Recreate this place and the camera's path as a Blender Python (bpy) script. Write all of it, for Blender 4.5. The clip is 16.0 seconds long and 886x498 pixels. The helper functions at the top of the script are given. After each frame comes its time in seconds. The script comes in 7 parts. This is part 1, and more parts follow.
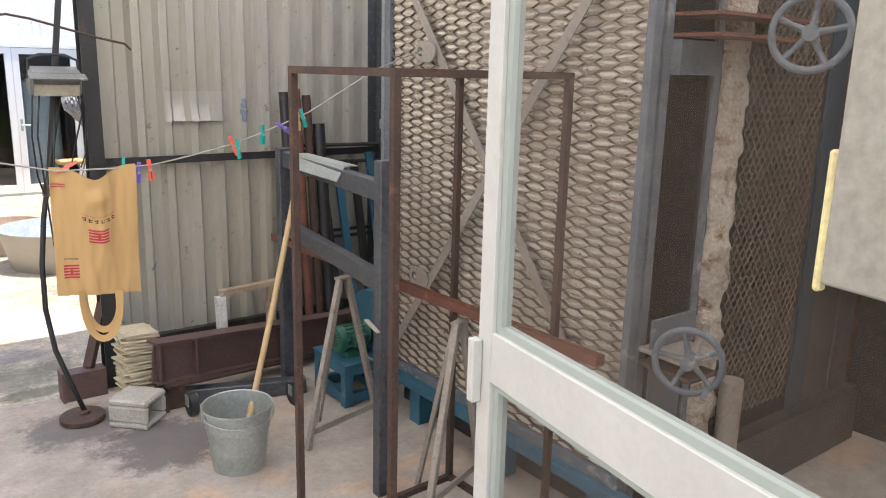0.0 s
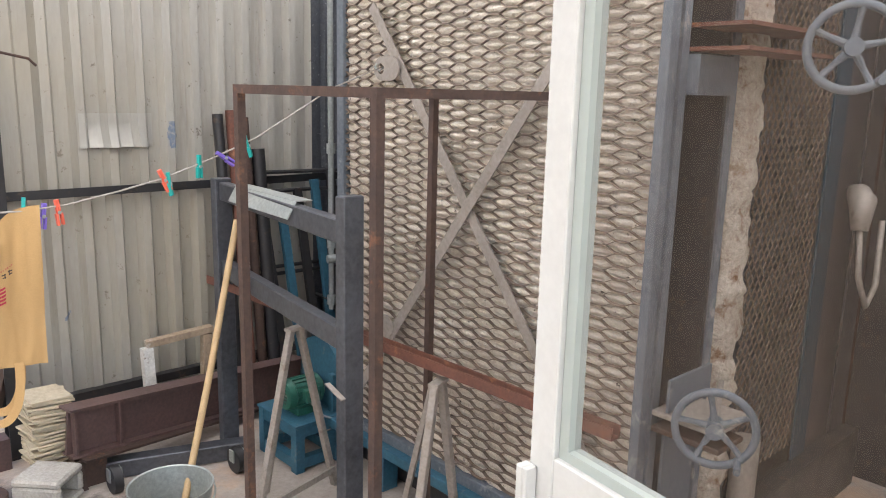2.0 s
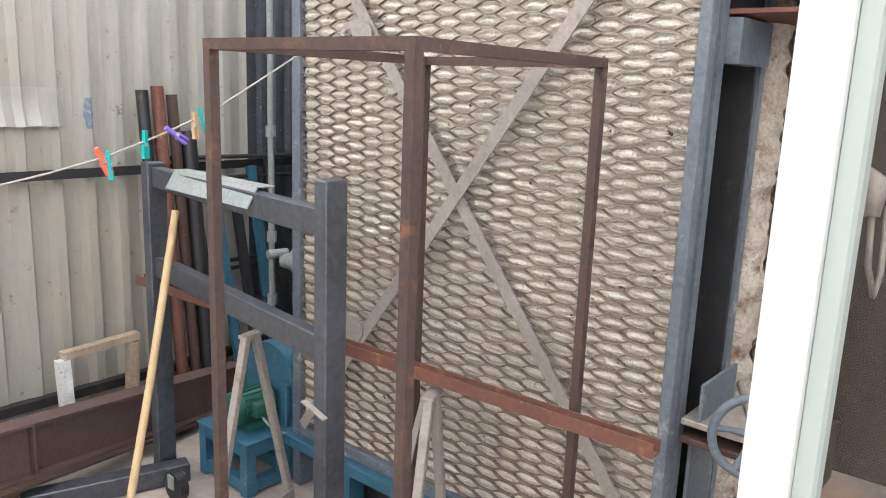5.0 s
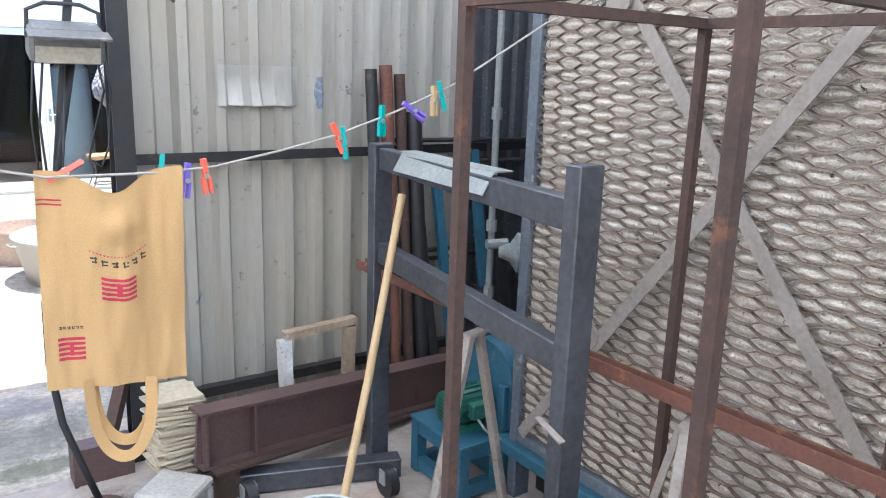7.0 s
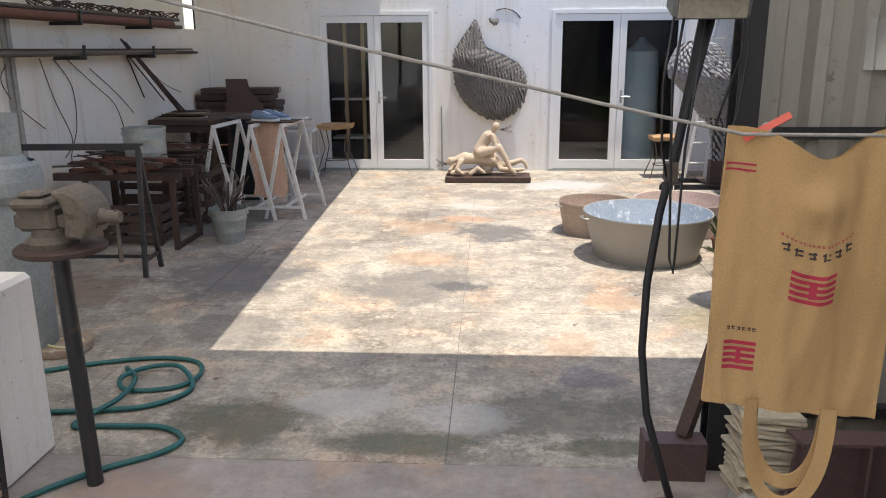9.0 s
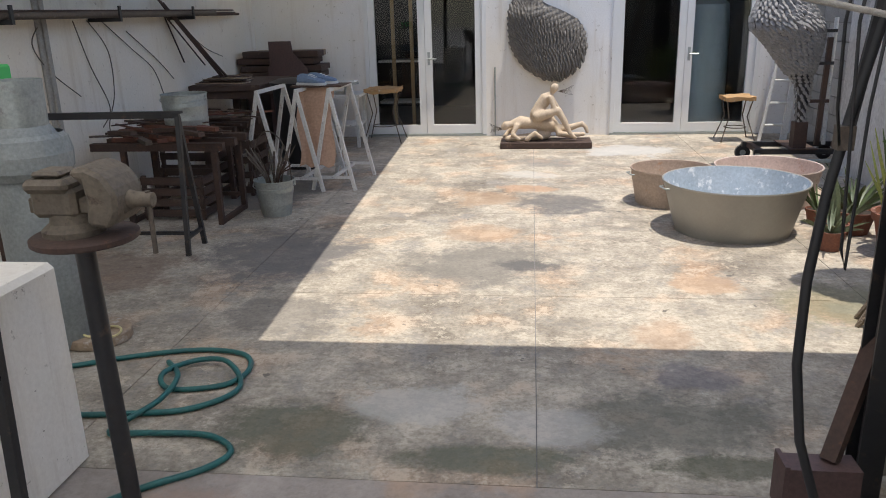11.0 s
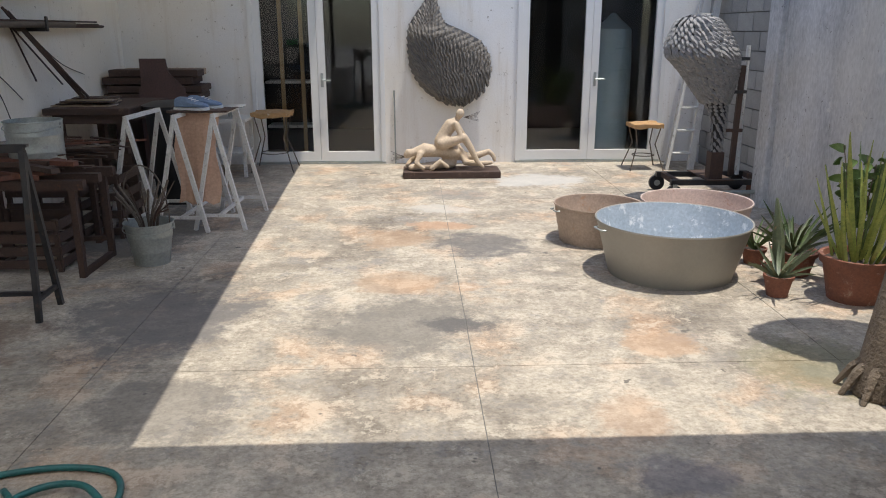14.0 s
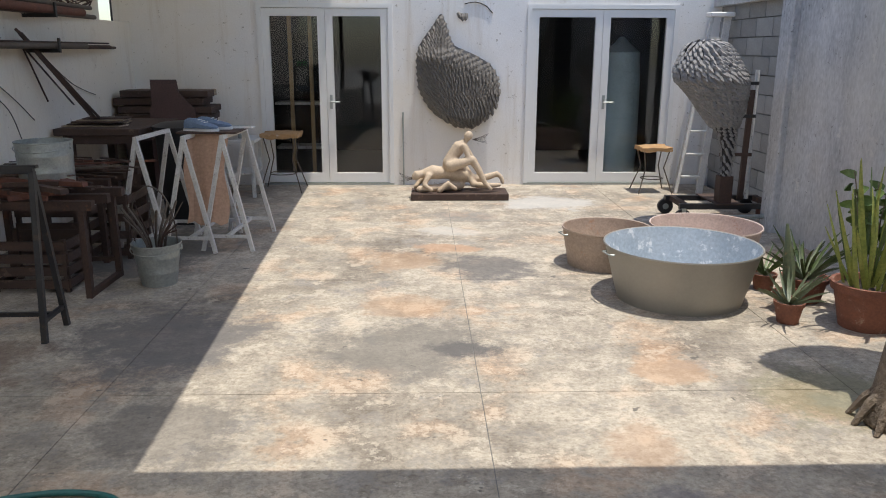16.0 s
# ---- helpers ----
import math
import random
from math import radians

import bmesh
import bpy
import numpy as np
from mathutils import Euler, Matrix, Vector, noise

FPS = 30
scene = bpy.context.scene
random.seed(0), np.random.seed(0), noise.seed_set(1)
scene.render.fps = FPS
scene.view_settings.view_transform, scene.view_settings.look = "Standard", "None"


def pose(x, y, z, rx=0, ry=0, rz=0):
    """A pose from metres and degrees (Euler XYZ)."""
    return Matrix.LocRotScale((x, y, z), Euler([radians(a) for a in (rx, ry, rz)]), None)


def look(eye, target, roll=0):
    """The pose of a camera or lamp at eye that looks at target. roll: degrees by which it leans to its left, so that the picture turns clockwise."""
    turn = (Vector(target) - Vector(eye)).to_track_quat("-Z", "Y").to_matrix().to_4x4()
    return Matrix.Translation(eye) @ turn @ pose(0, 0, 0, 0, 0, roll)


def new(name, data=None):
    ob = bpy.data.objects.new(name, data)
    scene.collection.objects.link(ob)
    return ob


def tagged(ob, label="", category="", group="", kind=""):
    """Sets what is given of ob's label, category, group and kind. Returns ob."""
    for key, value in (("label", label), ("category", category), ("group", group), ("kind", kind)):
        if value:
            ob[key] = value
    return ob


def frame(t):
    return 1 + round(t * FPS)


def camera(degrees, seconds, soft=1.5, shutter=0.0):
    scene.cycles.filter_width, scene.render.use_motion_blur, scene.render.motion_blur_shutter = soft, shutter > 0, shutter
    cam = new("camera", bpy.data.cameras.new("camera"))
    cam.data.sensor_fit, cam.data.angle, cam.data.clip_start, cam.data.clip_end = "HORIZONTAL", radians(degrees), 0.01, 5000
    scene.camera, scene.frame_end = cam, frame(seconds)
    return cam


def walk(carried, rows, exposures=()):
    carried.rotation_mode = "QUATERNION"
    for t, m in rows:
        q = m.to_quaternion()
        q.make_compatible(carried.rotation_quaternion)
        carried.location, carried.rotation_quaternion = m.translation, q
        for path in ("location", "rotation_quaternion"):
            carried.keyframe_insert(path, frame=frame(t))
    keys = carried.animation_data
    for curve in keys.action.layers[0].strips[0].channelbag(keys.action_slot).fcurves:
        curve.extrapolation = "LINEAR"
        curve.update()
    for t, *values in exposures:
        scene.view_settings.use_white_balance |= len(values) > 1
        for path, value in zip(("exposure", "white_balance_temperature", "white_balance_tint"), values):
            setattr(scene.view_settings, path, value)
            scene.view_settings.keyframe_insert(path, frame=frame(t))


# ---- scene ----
cam = camera(60.0, 16.0, 1.0)
PATH = [
    (0, (0.173, -0.051, 1.853), (1.357, 1.496, 1.401), 1.4),
    (0.5, (0.254, 0.049, 1.855), (1.424, 1.612, 1.424), 2.5),
    (1, (0.34, 0.14, 1.847), (1.508, 1.71, 1.433), 3.7),
    (1.5, (0.344, 0.277, 1.849), (1.569, 1.804, 1.438), 2.6),
    (2, (0.34, 0.426, 1.852), (1.669, 1.865, 1.45), 1.4),
    (2.5, (0.339, 0.512, 1.841), (1.709, 1.909, 1.424), 1.3),
    (3, (0.43, 0.623, 1.847), (1.777, 2.037, 1.417), 1.7),
    (3.2, (0.455, 0.659, 1.821), (1.796, 2.085, 1.412), 1.9),
    (5.3, (0.379, 0.916, 1.766), (1.89, 2.154, 1.337), 2.4),
    (5.5, (0.379, 0.938, 1.762), (1.879, 2.183, 1.313), 2.5),
    (6, (0.416, 1.015, 1.754), (1.865, 2.312, 1.283), 2.4),
    (6.5, (0.5, 1.111, 1.736), (1.85, 2.516, 1.284), 2.8),
    (7, (0.497, 1.21, 1.716), (1.618, 2.802, 1.257), 1.9),
    (7.5, (0.408, 1.352, 1.701), (1.331, 3.059, 1.216), 0.4),
    (8, (0.338, 1.466, 1.681), (1.004, 3.28, 1.166), -0.2),
    (8.5, (0.319, 1.575, 1.674), (0.548, 3.494, 1.159), -0.6),
    (9, (0.323, 1.691, 1.609), (0.202, 3.622, 1.103), -0.4),
    (9.5, (0.292, 1.787, 1.582), (0.057, 3.698, 1.04), -1.4),
    (9.7, (0.253, 1.832, 1.569), (0.009, 3.737, 1.013), -1.7),
    (11.8, (0.076, 2.409, 1.539), (-0.09, 4.31, 0.942), -0.7),
    (12, (0.057, 2.47, 1.534), (-0.075, 4.374, 0.936), -0.5),
    (12.5, (0.034, 2.639, 1.528), (-0.101, 4.541, 0.927), 1.6),
    (13, (0.02, 2.788, 1.531), (-0.122, 4.7, 0.96), 1.3),
    (13.5, (-0.075, 2.89, 1.534), (-0.062, 4.815, 0.99), -0.8),
    (14, (-0.123, 2.904, 1.545), (-0.048, 4.825, 0.995), -0.1),
    (14.5, (-0.116, 2.914, 1.546), (-0.092, 4.835, 0.99), 0.3),
    (15, (-0.115, 2.927, 1.549), (-0.091, 4.85, 1.001), -0.1),
    (15.5, (-0.113, 2.927, 1.556), (-0.076, 4.856, 1.029), -0.1),
    (16, (-0.122, 2.929, 1.56), (-0.066, 4.865, 1.06), 0.2),
]
EXPOSURES = [(0.0, 1.74, 6850, 11.5), (1.5, 1.9, 6800, 12.5), (3.0, 2.12, 6650, 12.5), (5.5, 2.34, 6400, 10.0), (7.0, 2.19, 5800, 10.0), (7.5, 2.05, 6850, 12.0), (8.0, 1.97, 6750, 12.0), (8.5, 1.24, 6700, 12.0), (9.0, 0.82, 6650, 12.0), (9.5, 0.64, 6600, 12.0), (12.0, 0.57, 6550, 10.0), (16.0, 0.48, 6550, 10.0)]
walk(cam, [(t, look(eye, target, roll)) for t, eye, target, roll in PATH], EXPOSURES)

# ---- world and sun ----
SUN_EL, SUN_DIR = radians(79.5), Vector((-0.162, 0.08, -0.984))
world = bpy.data.worlds.new("world")
scene.world = world
world.use_nodes = True
wn = world.node_tree
sky = wn.nodes.new("ShaderNodeTexSky")
sky.sky_type, sky.sun_disc, sky.sun_elevation, sky.sun_rotation = "NISHITA", False, SUN_EL, radians(116)
wn.links.new(sky.outputs[0], wn.nodes["Background"].inputs[0])
wn.nodes["Background"].inputs[1].default_value = 0.15
sun_data = bpy.data.lights.new("sun", "SUN")
sun_data.energy, sun_data.angle, sun_data.color = 3.0, radians(0.5), (1.0, 0.95, 0.86)
sun = new("sun", sun_data)
sun.matrix_world = Matrix.Translation((3, 8, 9)) @ SUN_DIR.to_track_quat("-Z", "Y").to_matrix().to_4x4()


# ---- materials ----
def node(nt, kind, **inputs):
    n = nt.nodes.new(kind)
    for key, value in inputs.items():
        n.inputs[key.replace("_", " ")].default_value = value
    return n


def ramp(nt, source, lo, hi, a, b):
    r = nt.nodes.new("ShaderNodeValToRGB")
    r.color_ramp.elements[0].position, r.color_ramp.elements[1].position = lo, hi
    r.color_ramp.elements[0].color, r.color_ramp.elements[1].color = (*a, 1), (*b, 1)
    nt.links.new(source, r.inputs[0])
    return r.outputs[0]


def blend(nt, factor, a, b, how="MIX"):
    m = nt.nodes.new("ShaderNodeMix")
    m.data_type, m.blend_type = "RGBA", how
    for value, socket in ((factor, m.inputs[0]), (a, m.inputs[6]), (b, m.inputs[7])):
        if isinstance(value, (int, float)):
            socket.default_value = value
        elif isinstance(value, tuple):
            socket.default_value = (*value, 1)
        else:
            nt.links.new(value, socket)
    return m.outputs[2]


def noise_at(nt, coords, scale, detail=5.0, rough=0.6, stretch=None):
    n = node(nt, "ShaderNodeTexNoise", Scale=scale, Detail=detail, Roughness=rough)
    if stretch:
        mp = nt.nodes.new("ShaderNodeMapping")
        mp.inputs["Scale"].default_value = stretch
        nt.links.new(coords, mp.inputs[0])
        coords = mp.outputs[0]
    nt.links.new(coords, n.inputs["Vector"])
    return n.outputs["Fac"]


def surface(name, base, other=None, wear=None, scale=6.0, fine=60.0, rough=0.6, metal=0.0, bump=0.25, wear_at=(0.58, 0.68),
            stretch=None, vary=0.0, size=0.004, spec=0.5, grain=0.35, drips=None):
    """Two-tone grain, fine grain, patches of wear, relief."""
    m = bpy.data.materials.new(name)
    m.use_nodes = True
    nt = m.node_tree
    bsdf = nt.nodes["Principled BSDF"]
    co = nt.nodes.new("ShaderNodeTexCoord").outputs["Object"]
    other = other or tuple(c * 0.72 for c in base)
    big = noise_at(nt, co, scale, stretch=stretch)
    small = noise_at(nt, co, fine, 3.0, stretch=stretch)
    col = ramp(nt, big, 0.35, 0.68, other, base)
    col = blend(nt, grain, col, ramp(nt, small, 0.3, 0.7, tuple(c * 0.6 for c in other), tuple(min(1, c * 1.2) for c in base)))
    if wear:
        mask = noise_at(nt, co, scale * 1.7, 8.0, 0.72)
        col = blend(nt, ramp(nt, mask, wear_at[0], wear_at[1], (0, 0, 0), (1, 1, 1)), col, wear)
    if drips:
        runs = noise_at(nt, co, 7.0, 8.0, 0.7, (1, 1, 0.07))
        col = blend(nt, ramp(nt, runs, 0.55, 0.72, (0, 0, 0), (0.5,) * 3), col, drips)
        dots = noise_at(nt, co, 17.0, 9.0, 0.75)
        col = blend(nt, ramp(nt, dots, 0.62, 0.645, (0, 0, 0), (0.75,) * 3), col, tuple(c * 0.5 for c in drips))
        tint = noise_at(nt, co, 0.5, 4.0, 0.6)
        col = blend(nt, ramp(nt, tint, 0.45, 0.62, (0, 0, 0), (0.4,) * 3), col, (base[0] * 0.96, base[1] * 0.86, base[2] * 0.68))
    if vary:
        info = nt.nodes.new("ShaderNodeObjectInfo")
        col = blend(nt, 1.0, col, ramp(nt, info.outputs["Random"], 0, 1, (1 - vary,) * 3, (1, 1, 1)), "MULTIPLY")
    nt.links.new(col, bsdf.inputs["Base Color"])
    rr = nt.nodes.new("ShaderNodeMapRange")
    rr.inputs[3].default_value, rr.inputs[4].default_value = max(0.05, rough - 0.12), min(1, rough + 0.12)
    nt.links.new(big, rr.inputs[0])
    nt.links.new(rr.outputs[0], bsdf.inputs["Roughness"])
    bsdf.inputs["Metallic"].default_value = metal
    bsdf.inputs["Specular IOR Level"].default_value = spec
    bp = node(nt, "ShaderNodeBump", Strength=bump, Distance=size)
    nt.links.new(small, bp.inputs["Height"])
    nt.links.new(bp.outputs[0], bsdf.inputs["Normal"])
    return m


def floor_material(name, base, other, stains, grit=0.6):
    """Worn concrete: blotches at three scales, pitted relief, and stains and shade patches of a given centre, size and
    colour.
    """
    m = bpy.data.materials.new(name)
    m.use_nodes = True
    nt = m.node_tree
    bsdf = nt.nodes["Principled BSDF"]
    co = nt.nodes.new("ShaderNodeNewGeometry").outputs["Position"]
    col = ramp(nt, noise_at(nt, co, 0.95, 12.0, 0.68), 0.33, 0.58, other, base)
    col = blend(nt, 0.35, col, ramp(nt, noise_at(nt, co, 5.5, 9.0, 0.72), 0.38, 0.64, tuple(c * 0.72 for c in other), tuple(c * 1.12 for c in base)))
    pits = noise_at(nt, co, 46.0, 4.0, 0.7)
    crust = noise_at(nt, co, 24.0, 10.0, 0.8)
    col = blend(nt, 0.62 * grit, col, ramp(nt, crust, 0.38, 0.6, (0.62, 0.6, 0.58), (1.16, 1.15, 1.14)), "MULTIPLY")
    flake = noise_at(nt, co, 1.7, 12.0, 0.76)
    col = blend(nt, ramp(nt, flake, 0.57, 0.6, (0, 0, 0), (0.55 * grit,) * 3), col, (0.27, 0.255, 0.24))
    bloom = noise_at(nt, co, 2.1, 6.0, 0.65)
    col = blend(nt, ramp(nt, bloom, 0.53, 0.65, (0, 0, 0), (0.62,) * 3), col, (0.47, 0.295, 0.18))
    col = blend(nt, 0.5 * grit, col, ramp(nt, pits, 0.34, 0.52, (0.45, 0.43, 0.4), (1.05, 1.05, 1.05)), "MULTIPLY")
    scuff = noise_at(nt, co, 4.2, 14.0, 0.82)
    col = blend(nt, ramp(nt, scuff, 0.535, 0.56, (0, 0, 0), (0.4 * grit,) * 3), col, tuple(c * 1.25 for c in base))
    col = blend(nt, ramp(nt, scuff, 0.43, 0.455, (0.45 * grit,) * 3, (0, 0, 0)), col, (0.25, 0.235, 0.215))
    chips = noise_at(nt, co, 8.0, 3.0, 0.6)
    col = blend(nt, ramp(nt, chips, 0.7, 0.715, (0, 0, 0), (0.8 * grit,) * 3), col, (0.12, 0.11, 0.1))
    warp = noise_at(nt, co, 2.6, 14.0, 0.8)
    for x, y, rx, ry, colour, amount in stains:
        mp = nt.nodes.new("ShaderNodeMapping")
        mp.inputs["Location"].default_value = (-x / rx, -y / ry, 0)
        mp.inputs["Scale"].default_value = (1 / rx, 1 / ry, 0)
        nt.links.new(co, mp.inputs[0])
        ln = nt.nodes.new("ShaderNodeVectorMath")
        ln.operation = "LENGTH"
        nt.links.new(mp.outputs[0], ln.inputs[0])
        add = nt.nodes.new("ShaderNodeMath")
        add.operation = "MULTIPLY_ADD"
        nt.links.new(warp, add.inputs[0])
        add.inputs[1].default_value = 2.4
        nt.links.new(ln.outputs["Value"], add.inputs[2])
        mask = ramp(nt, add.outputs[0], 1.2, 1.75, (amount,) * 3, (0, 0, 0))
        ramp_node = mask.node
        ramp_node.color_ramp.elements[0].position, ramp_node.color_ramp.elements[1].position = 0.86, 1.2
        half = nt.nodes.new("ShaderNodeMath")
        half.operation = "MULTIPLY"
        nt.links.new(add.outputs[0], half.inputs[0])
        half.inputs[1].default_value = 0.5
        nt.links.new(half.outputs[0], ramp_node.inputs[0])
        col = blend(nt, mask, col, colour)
    nt.links.new(col, bsdf.inputs["Base Color"])
    bsdf.inputs["Roughness"].default_value = 0.82
    bsdf.inputs["Specular IOR Level"].default_value = 0.3
    bp = node(nt, "ShaderNodeBump", Strength=0.6, Distance=0.005)
    nt.links.new(crust, bp.inputs["Height"])
    nt.links.new(bp.outputs[0], bsdf.inputs["Normal"])
    return m


def plain(name, colour, rough=0.5, metal=0.0):
    m = bpy.data.materials.new(name)
    m.use_nodes = True
    b = m.node_tree.nodes["Principled BSDF"]
    b.inputs["Base Color"].default_value, b.inputs["Roughness"].default_value, b.inputs["Metallic"].default_value = (*colour, 1), rough, metal
    return m


def glass_material(name, tint, rough=0.02):
    m = plain(name, tint, rough)
    m.node_tree.nodes["Principled BSDF"].inputs["Transmission Weight"].default_value = 1.0
    m.node_tree.nodes["Principled BSDF"].inputs["IOR"].default_value = 1.45
    return m


STAINS_AND_SHADE = [(0.36, 8.42, 0.5, 0.5, (0.1, 0.097, 0.1), 0.72), (-0.2, 6.85, 0.7, 0.6, (0.16, 0.15, 0.135), 0.7),
          (-0.25, 8.6, 0.4, 0.4, (0.42, 0.26, 0.15), 0.45), (-0.25, 7.55, 0.4, 0.3, (0.42, 0.26, 0.15), 0.4), (0.8, 5.72, 0.22, 0.3, (0.42, 0.26, 0.16), 0.4), (0.1, 6.8, 0.25, 0.18, (0.09, 0.087, 0.09), 0.7),
          (0.1, 9.6, 0.4, 0.25, (0.52, 0.5, 0.46), 0.6), (1.2, 10.9, 0.75, 0.5, (0.5, 0.49, 0.47), 0.7), (0.3, 10.2, 0.5, 0.3, (0.2, 0.19, 0.18), 0.55),
          (-0.75, 4.75, 0.45, 0.3, (0.11, 0.115, 0.08), 0.75), (0.65, 4.9, 0.55, 0.35, (0.12, 0.122, 0.1), 0.65), (0.0, 4.6, 0.45, 0.14, (0.1, 0.11, 0.07), 0.65), (0.85, 4.6, 0.4, 0.12, (0.09, 0.095, 0.06), 0.7), (-0.35, 5.0, 0.4, 0.25, (0.5, 0.48, 0.44), 0.6), (0.2, 4.85, 0.3, 0.2, (0.52, 0.5, 0.47), 0.5),
          # Dark grey patches left of x -1 also paint in the side roof's shade.
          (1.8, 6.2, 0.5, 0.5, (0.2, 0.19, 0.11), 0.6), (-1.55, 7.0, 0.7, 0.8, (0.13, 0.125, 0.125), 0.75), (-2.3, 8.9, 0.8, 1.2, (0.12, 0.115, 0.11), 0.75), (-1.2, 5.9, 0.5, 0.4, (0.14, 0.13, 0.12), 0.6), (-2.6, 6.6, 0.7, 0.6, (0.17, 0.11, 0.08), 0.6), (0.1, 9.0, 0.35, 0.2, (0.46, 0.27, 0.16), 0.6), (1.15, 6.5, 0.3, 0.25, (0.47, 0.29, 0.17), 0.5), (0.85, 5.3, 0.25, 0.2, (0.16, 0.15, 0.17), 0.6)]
M_FLOOR = floor_material("worn_concrete", (0.53, 0.475, 0.39), (0.18, 0.155, 0.128), STAINS_AND_SHADE, 1.0)
M_RED = floor_material("reddish_concrete", (0.41, 0.362, 0.325), (0.28, 0.238, 0.208),
                       [(1.22, 3.58, 0.42, 0.38, (0.11, 0.1, 0.105), 0.85), (0.95, 4.0, 0.4, 0.32, (0.11, 0.1, 0.105), 0.8), (-1.0, 4.2, 0.35, 0.3, (0.36, 0.25, 0.2), 0.5)], 0.35)
M_PLASTER = surface("white_plaster", (0.9, 0.89, 0.88), (0.83, 0.82, 0.8), (0.5, 0.46, 0.4), 1.1, 60, 0.85, bump=0.4, wear_at=(0.64, 0.82), grain=0.12, drips=(0.55, 0.48, 0.4))
M_OLD_PLASTER = surface("old_limewash", (0.88, 0.84, 0.78), (0.8, 0.75, 0.67), (0.42, 0.35, 0.28), 0.9, 50, 0.9, bump=0.5, wear_at=(0.6, 0.78), grain=0.15, drips=(0.5, 0.42, 0.33))
M_GREY_WALL = surface("grey_render", (0.66, 0.665, 0.67), (0.36, 0.365, 0.375), (0.64, 0.63, 0.6), 2.6, 40, 0.9, bump=0.7, wear_at=(0.6, 0.66), stretch=(1, 1, 0.5), drips=(0.2, 0.2, 0.195))
M_BLOCK = surface("grey_blockwork", (0.4, 0.4, 0.39), (0.29, 0.29, 0.285), None, 5, 70, 0.95, bump=0.9, vary=0.25)
M_MORTAR = surface("mortar", (0.22, 0.215, 0.21), None, None, 5, 70, 0.95, bump=0.8)
M_SHEET = surface("grey_corrugated_sheet", (0.42, 0.405, 0.36), (0.35, 0.335, 0.3), (0.24, 0.21, 0.18), 2.2, 50, 0.5, 0.15, 0.08, (0.68, 0.74), stretch=(1, 1, 0.25), grain=0.12, drips=(0.24, 0.2, 0.16))
# Paler copy of the sheet colour, painting the highlight on the bent flap.
M_FLAP_SHINE = surface("sheet_painted_highlight", (0.46, 0.45, 0.41), (0.4, 0.385, 0.345), (0.3, 0.28, 0.24), 5, 50, 0.4, 0.25, 0.1, (0.66, 0.74), stretch=(1, 1, 0.3), grain=0.12)
M_DARK_SHEET = surface("dark_speckled_sheet", (0.1, 0.108, 0.122), (0.06, 0.066, 0.08), (0.34, 0.35, 0.35), 22, 90, 0.45, 0.25, 0.15, (0.62, 0.66))
M_ROOF = surface("roof_sheet", (0.5, 0.5, 0.49), None, None, 3, 40, 0.6)
def translucent_sheet(name, colour, amount):
    """Milky sheet for the unseen roofs; amount sets how much daylight they add below."""
    m = plain(name, (0.6, 0.6, 0.58), 0.6)
    nt = m.node_tree
    tr = nt.nodes.new("ShaderNodeBsdfTranslucent")
    tr.inputs[0].default_value = (*colour, 1)
    mx = nt.nodes.new("ShaderNodeMixShader")
    mx.inputs[0].default_value = amount
    nt.links.new(nt.nodes["Principled BSDF"].outputs[0], mx.inputs[1])
    nt.links.new(tr.outputs[0], mx.inputs[2])
    nt.links.new(mx.outputs[0], nt.nodes["Material Output"].inputs[0])
    return m


# Translucency is made up, tuned for the light wanted under each unseen roof.
M_MILKY = translucent_sheet("milky_roof_sheet", (0.9, 0.88, 0.84), 0.58)
M_MILKY_DULL = translucent_sheet("dim_side_roof_sheet", (0.9, 0.87, 0.82), 0.085)
# Black steel; also fills recesses and gaps that are only in shade.
M_BLACK = surface("black_steel_and_shade", (0.03, 0.031, 0.035), (0.045, 0.043, 0.043), (0.09, 0.065, 0.05), 8, 60, 0.45, 0.3)
M_MILL = surface("blue_grey_mill_steel", (0.13, 0.14, 0.16), (0.07, 0.072, 0.082), (0.15, 0.1, 0.075), 4, 40, 0.42, 0.6, 0.1, (0.64, 0.76))
M_RUST = surface("rusty_steel", (0.095, 0.056, 0.042), (0.055, 0.037, 0.032), (0.17, 0.08, 0.045), 7, 70, 0.75, 0.25, 0.4)
M_RUST_RED = surface("red_rusted_bar", (0.19, 0.075, 0.05), (0.11, 0.052, 0.04), (0.3, 0.13, 0.07), 9, 70, 0.75, 0.15, 0.4)
M_OXIDE = surface("red_oxide_paint", (0.13, 0.075, 0.068), (0.085, 0.055, 0.052), (0.07, 0.05, 0.045), 4, 60, 0.6, 0.1, 0.25)
M_BLUE_GREY = surface("blue_grey_paint", (0.15, 0.17, 0.19), (0.085, 0.105, 0.13), (0.3, 0.3, 0.29), 5, 50, 0.55, 0.1, 0.3)
M_BLUE = surface("blue_machine_paint", (0.035, 0.13, 0.19), (0.022, 0.085, 0.13), (0.2, 0.19, 0.17), 6, 60, 0.55, 0.05, 0.25, (0.6, 0.74))
M_DEEP_BLUE = surface("deep_blue_paint", (0.018, 0.05, 0.075), (0.012, 0.032, 0.05), (0.09, 0.085, 0.08), 6, 60, 0.6, 0.05, 0.25, (0.62, 0.74))
M_GREEN = surface("green_motor_paint", (0.02, 0.12, 0.085), (0.013, 0.075, 0.055), (0.16, 0.15, 0.12), 9, 60, 0.45, 0.05, 0.2)
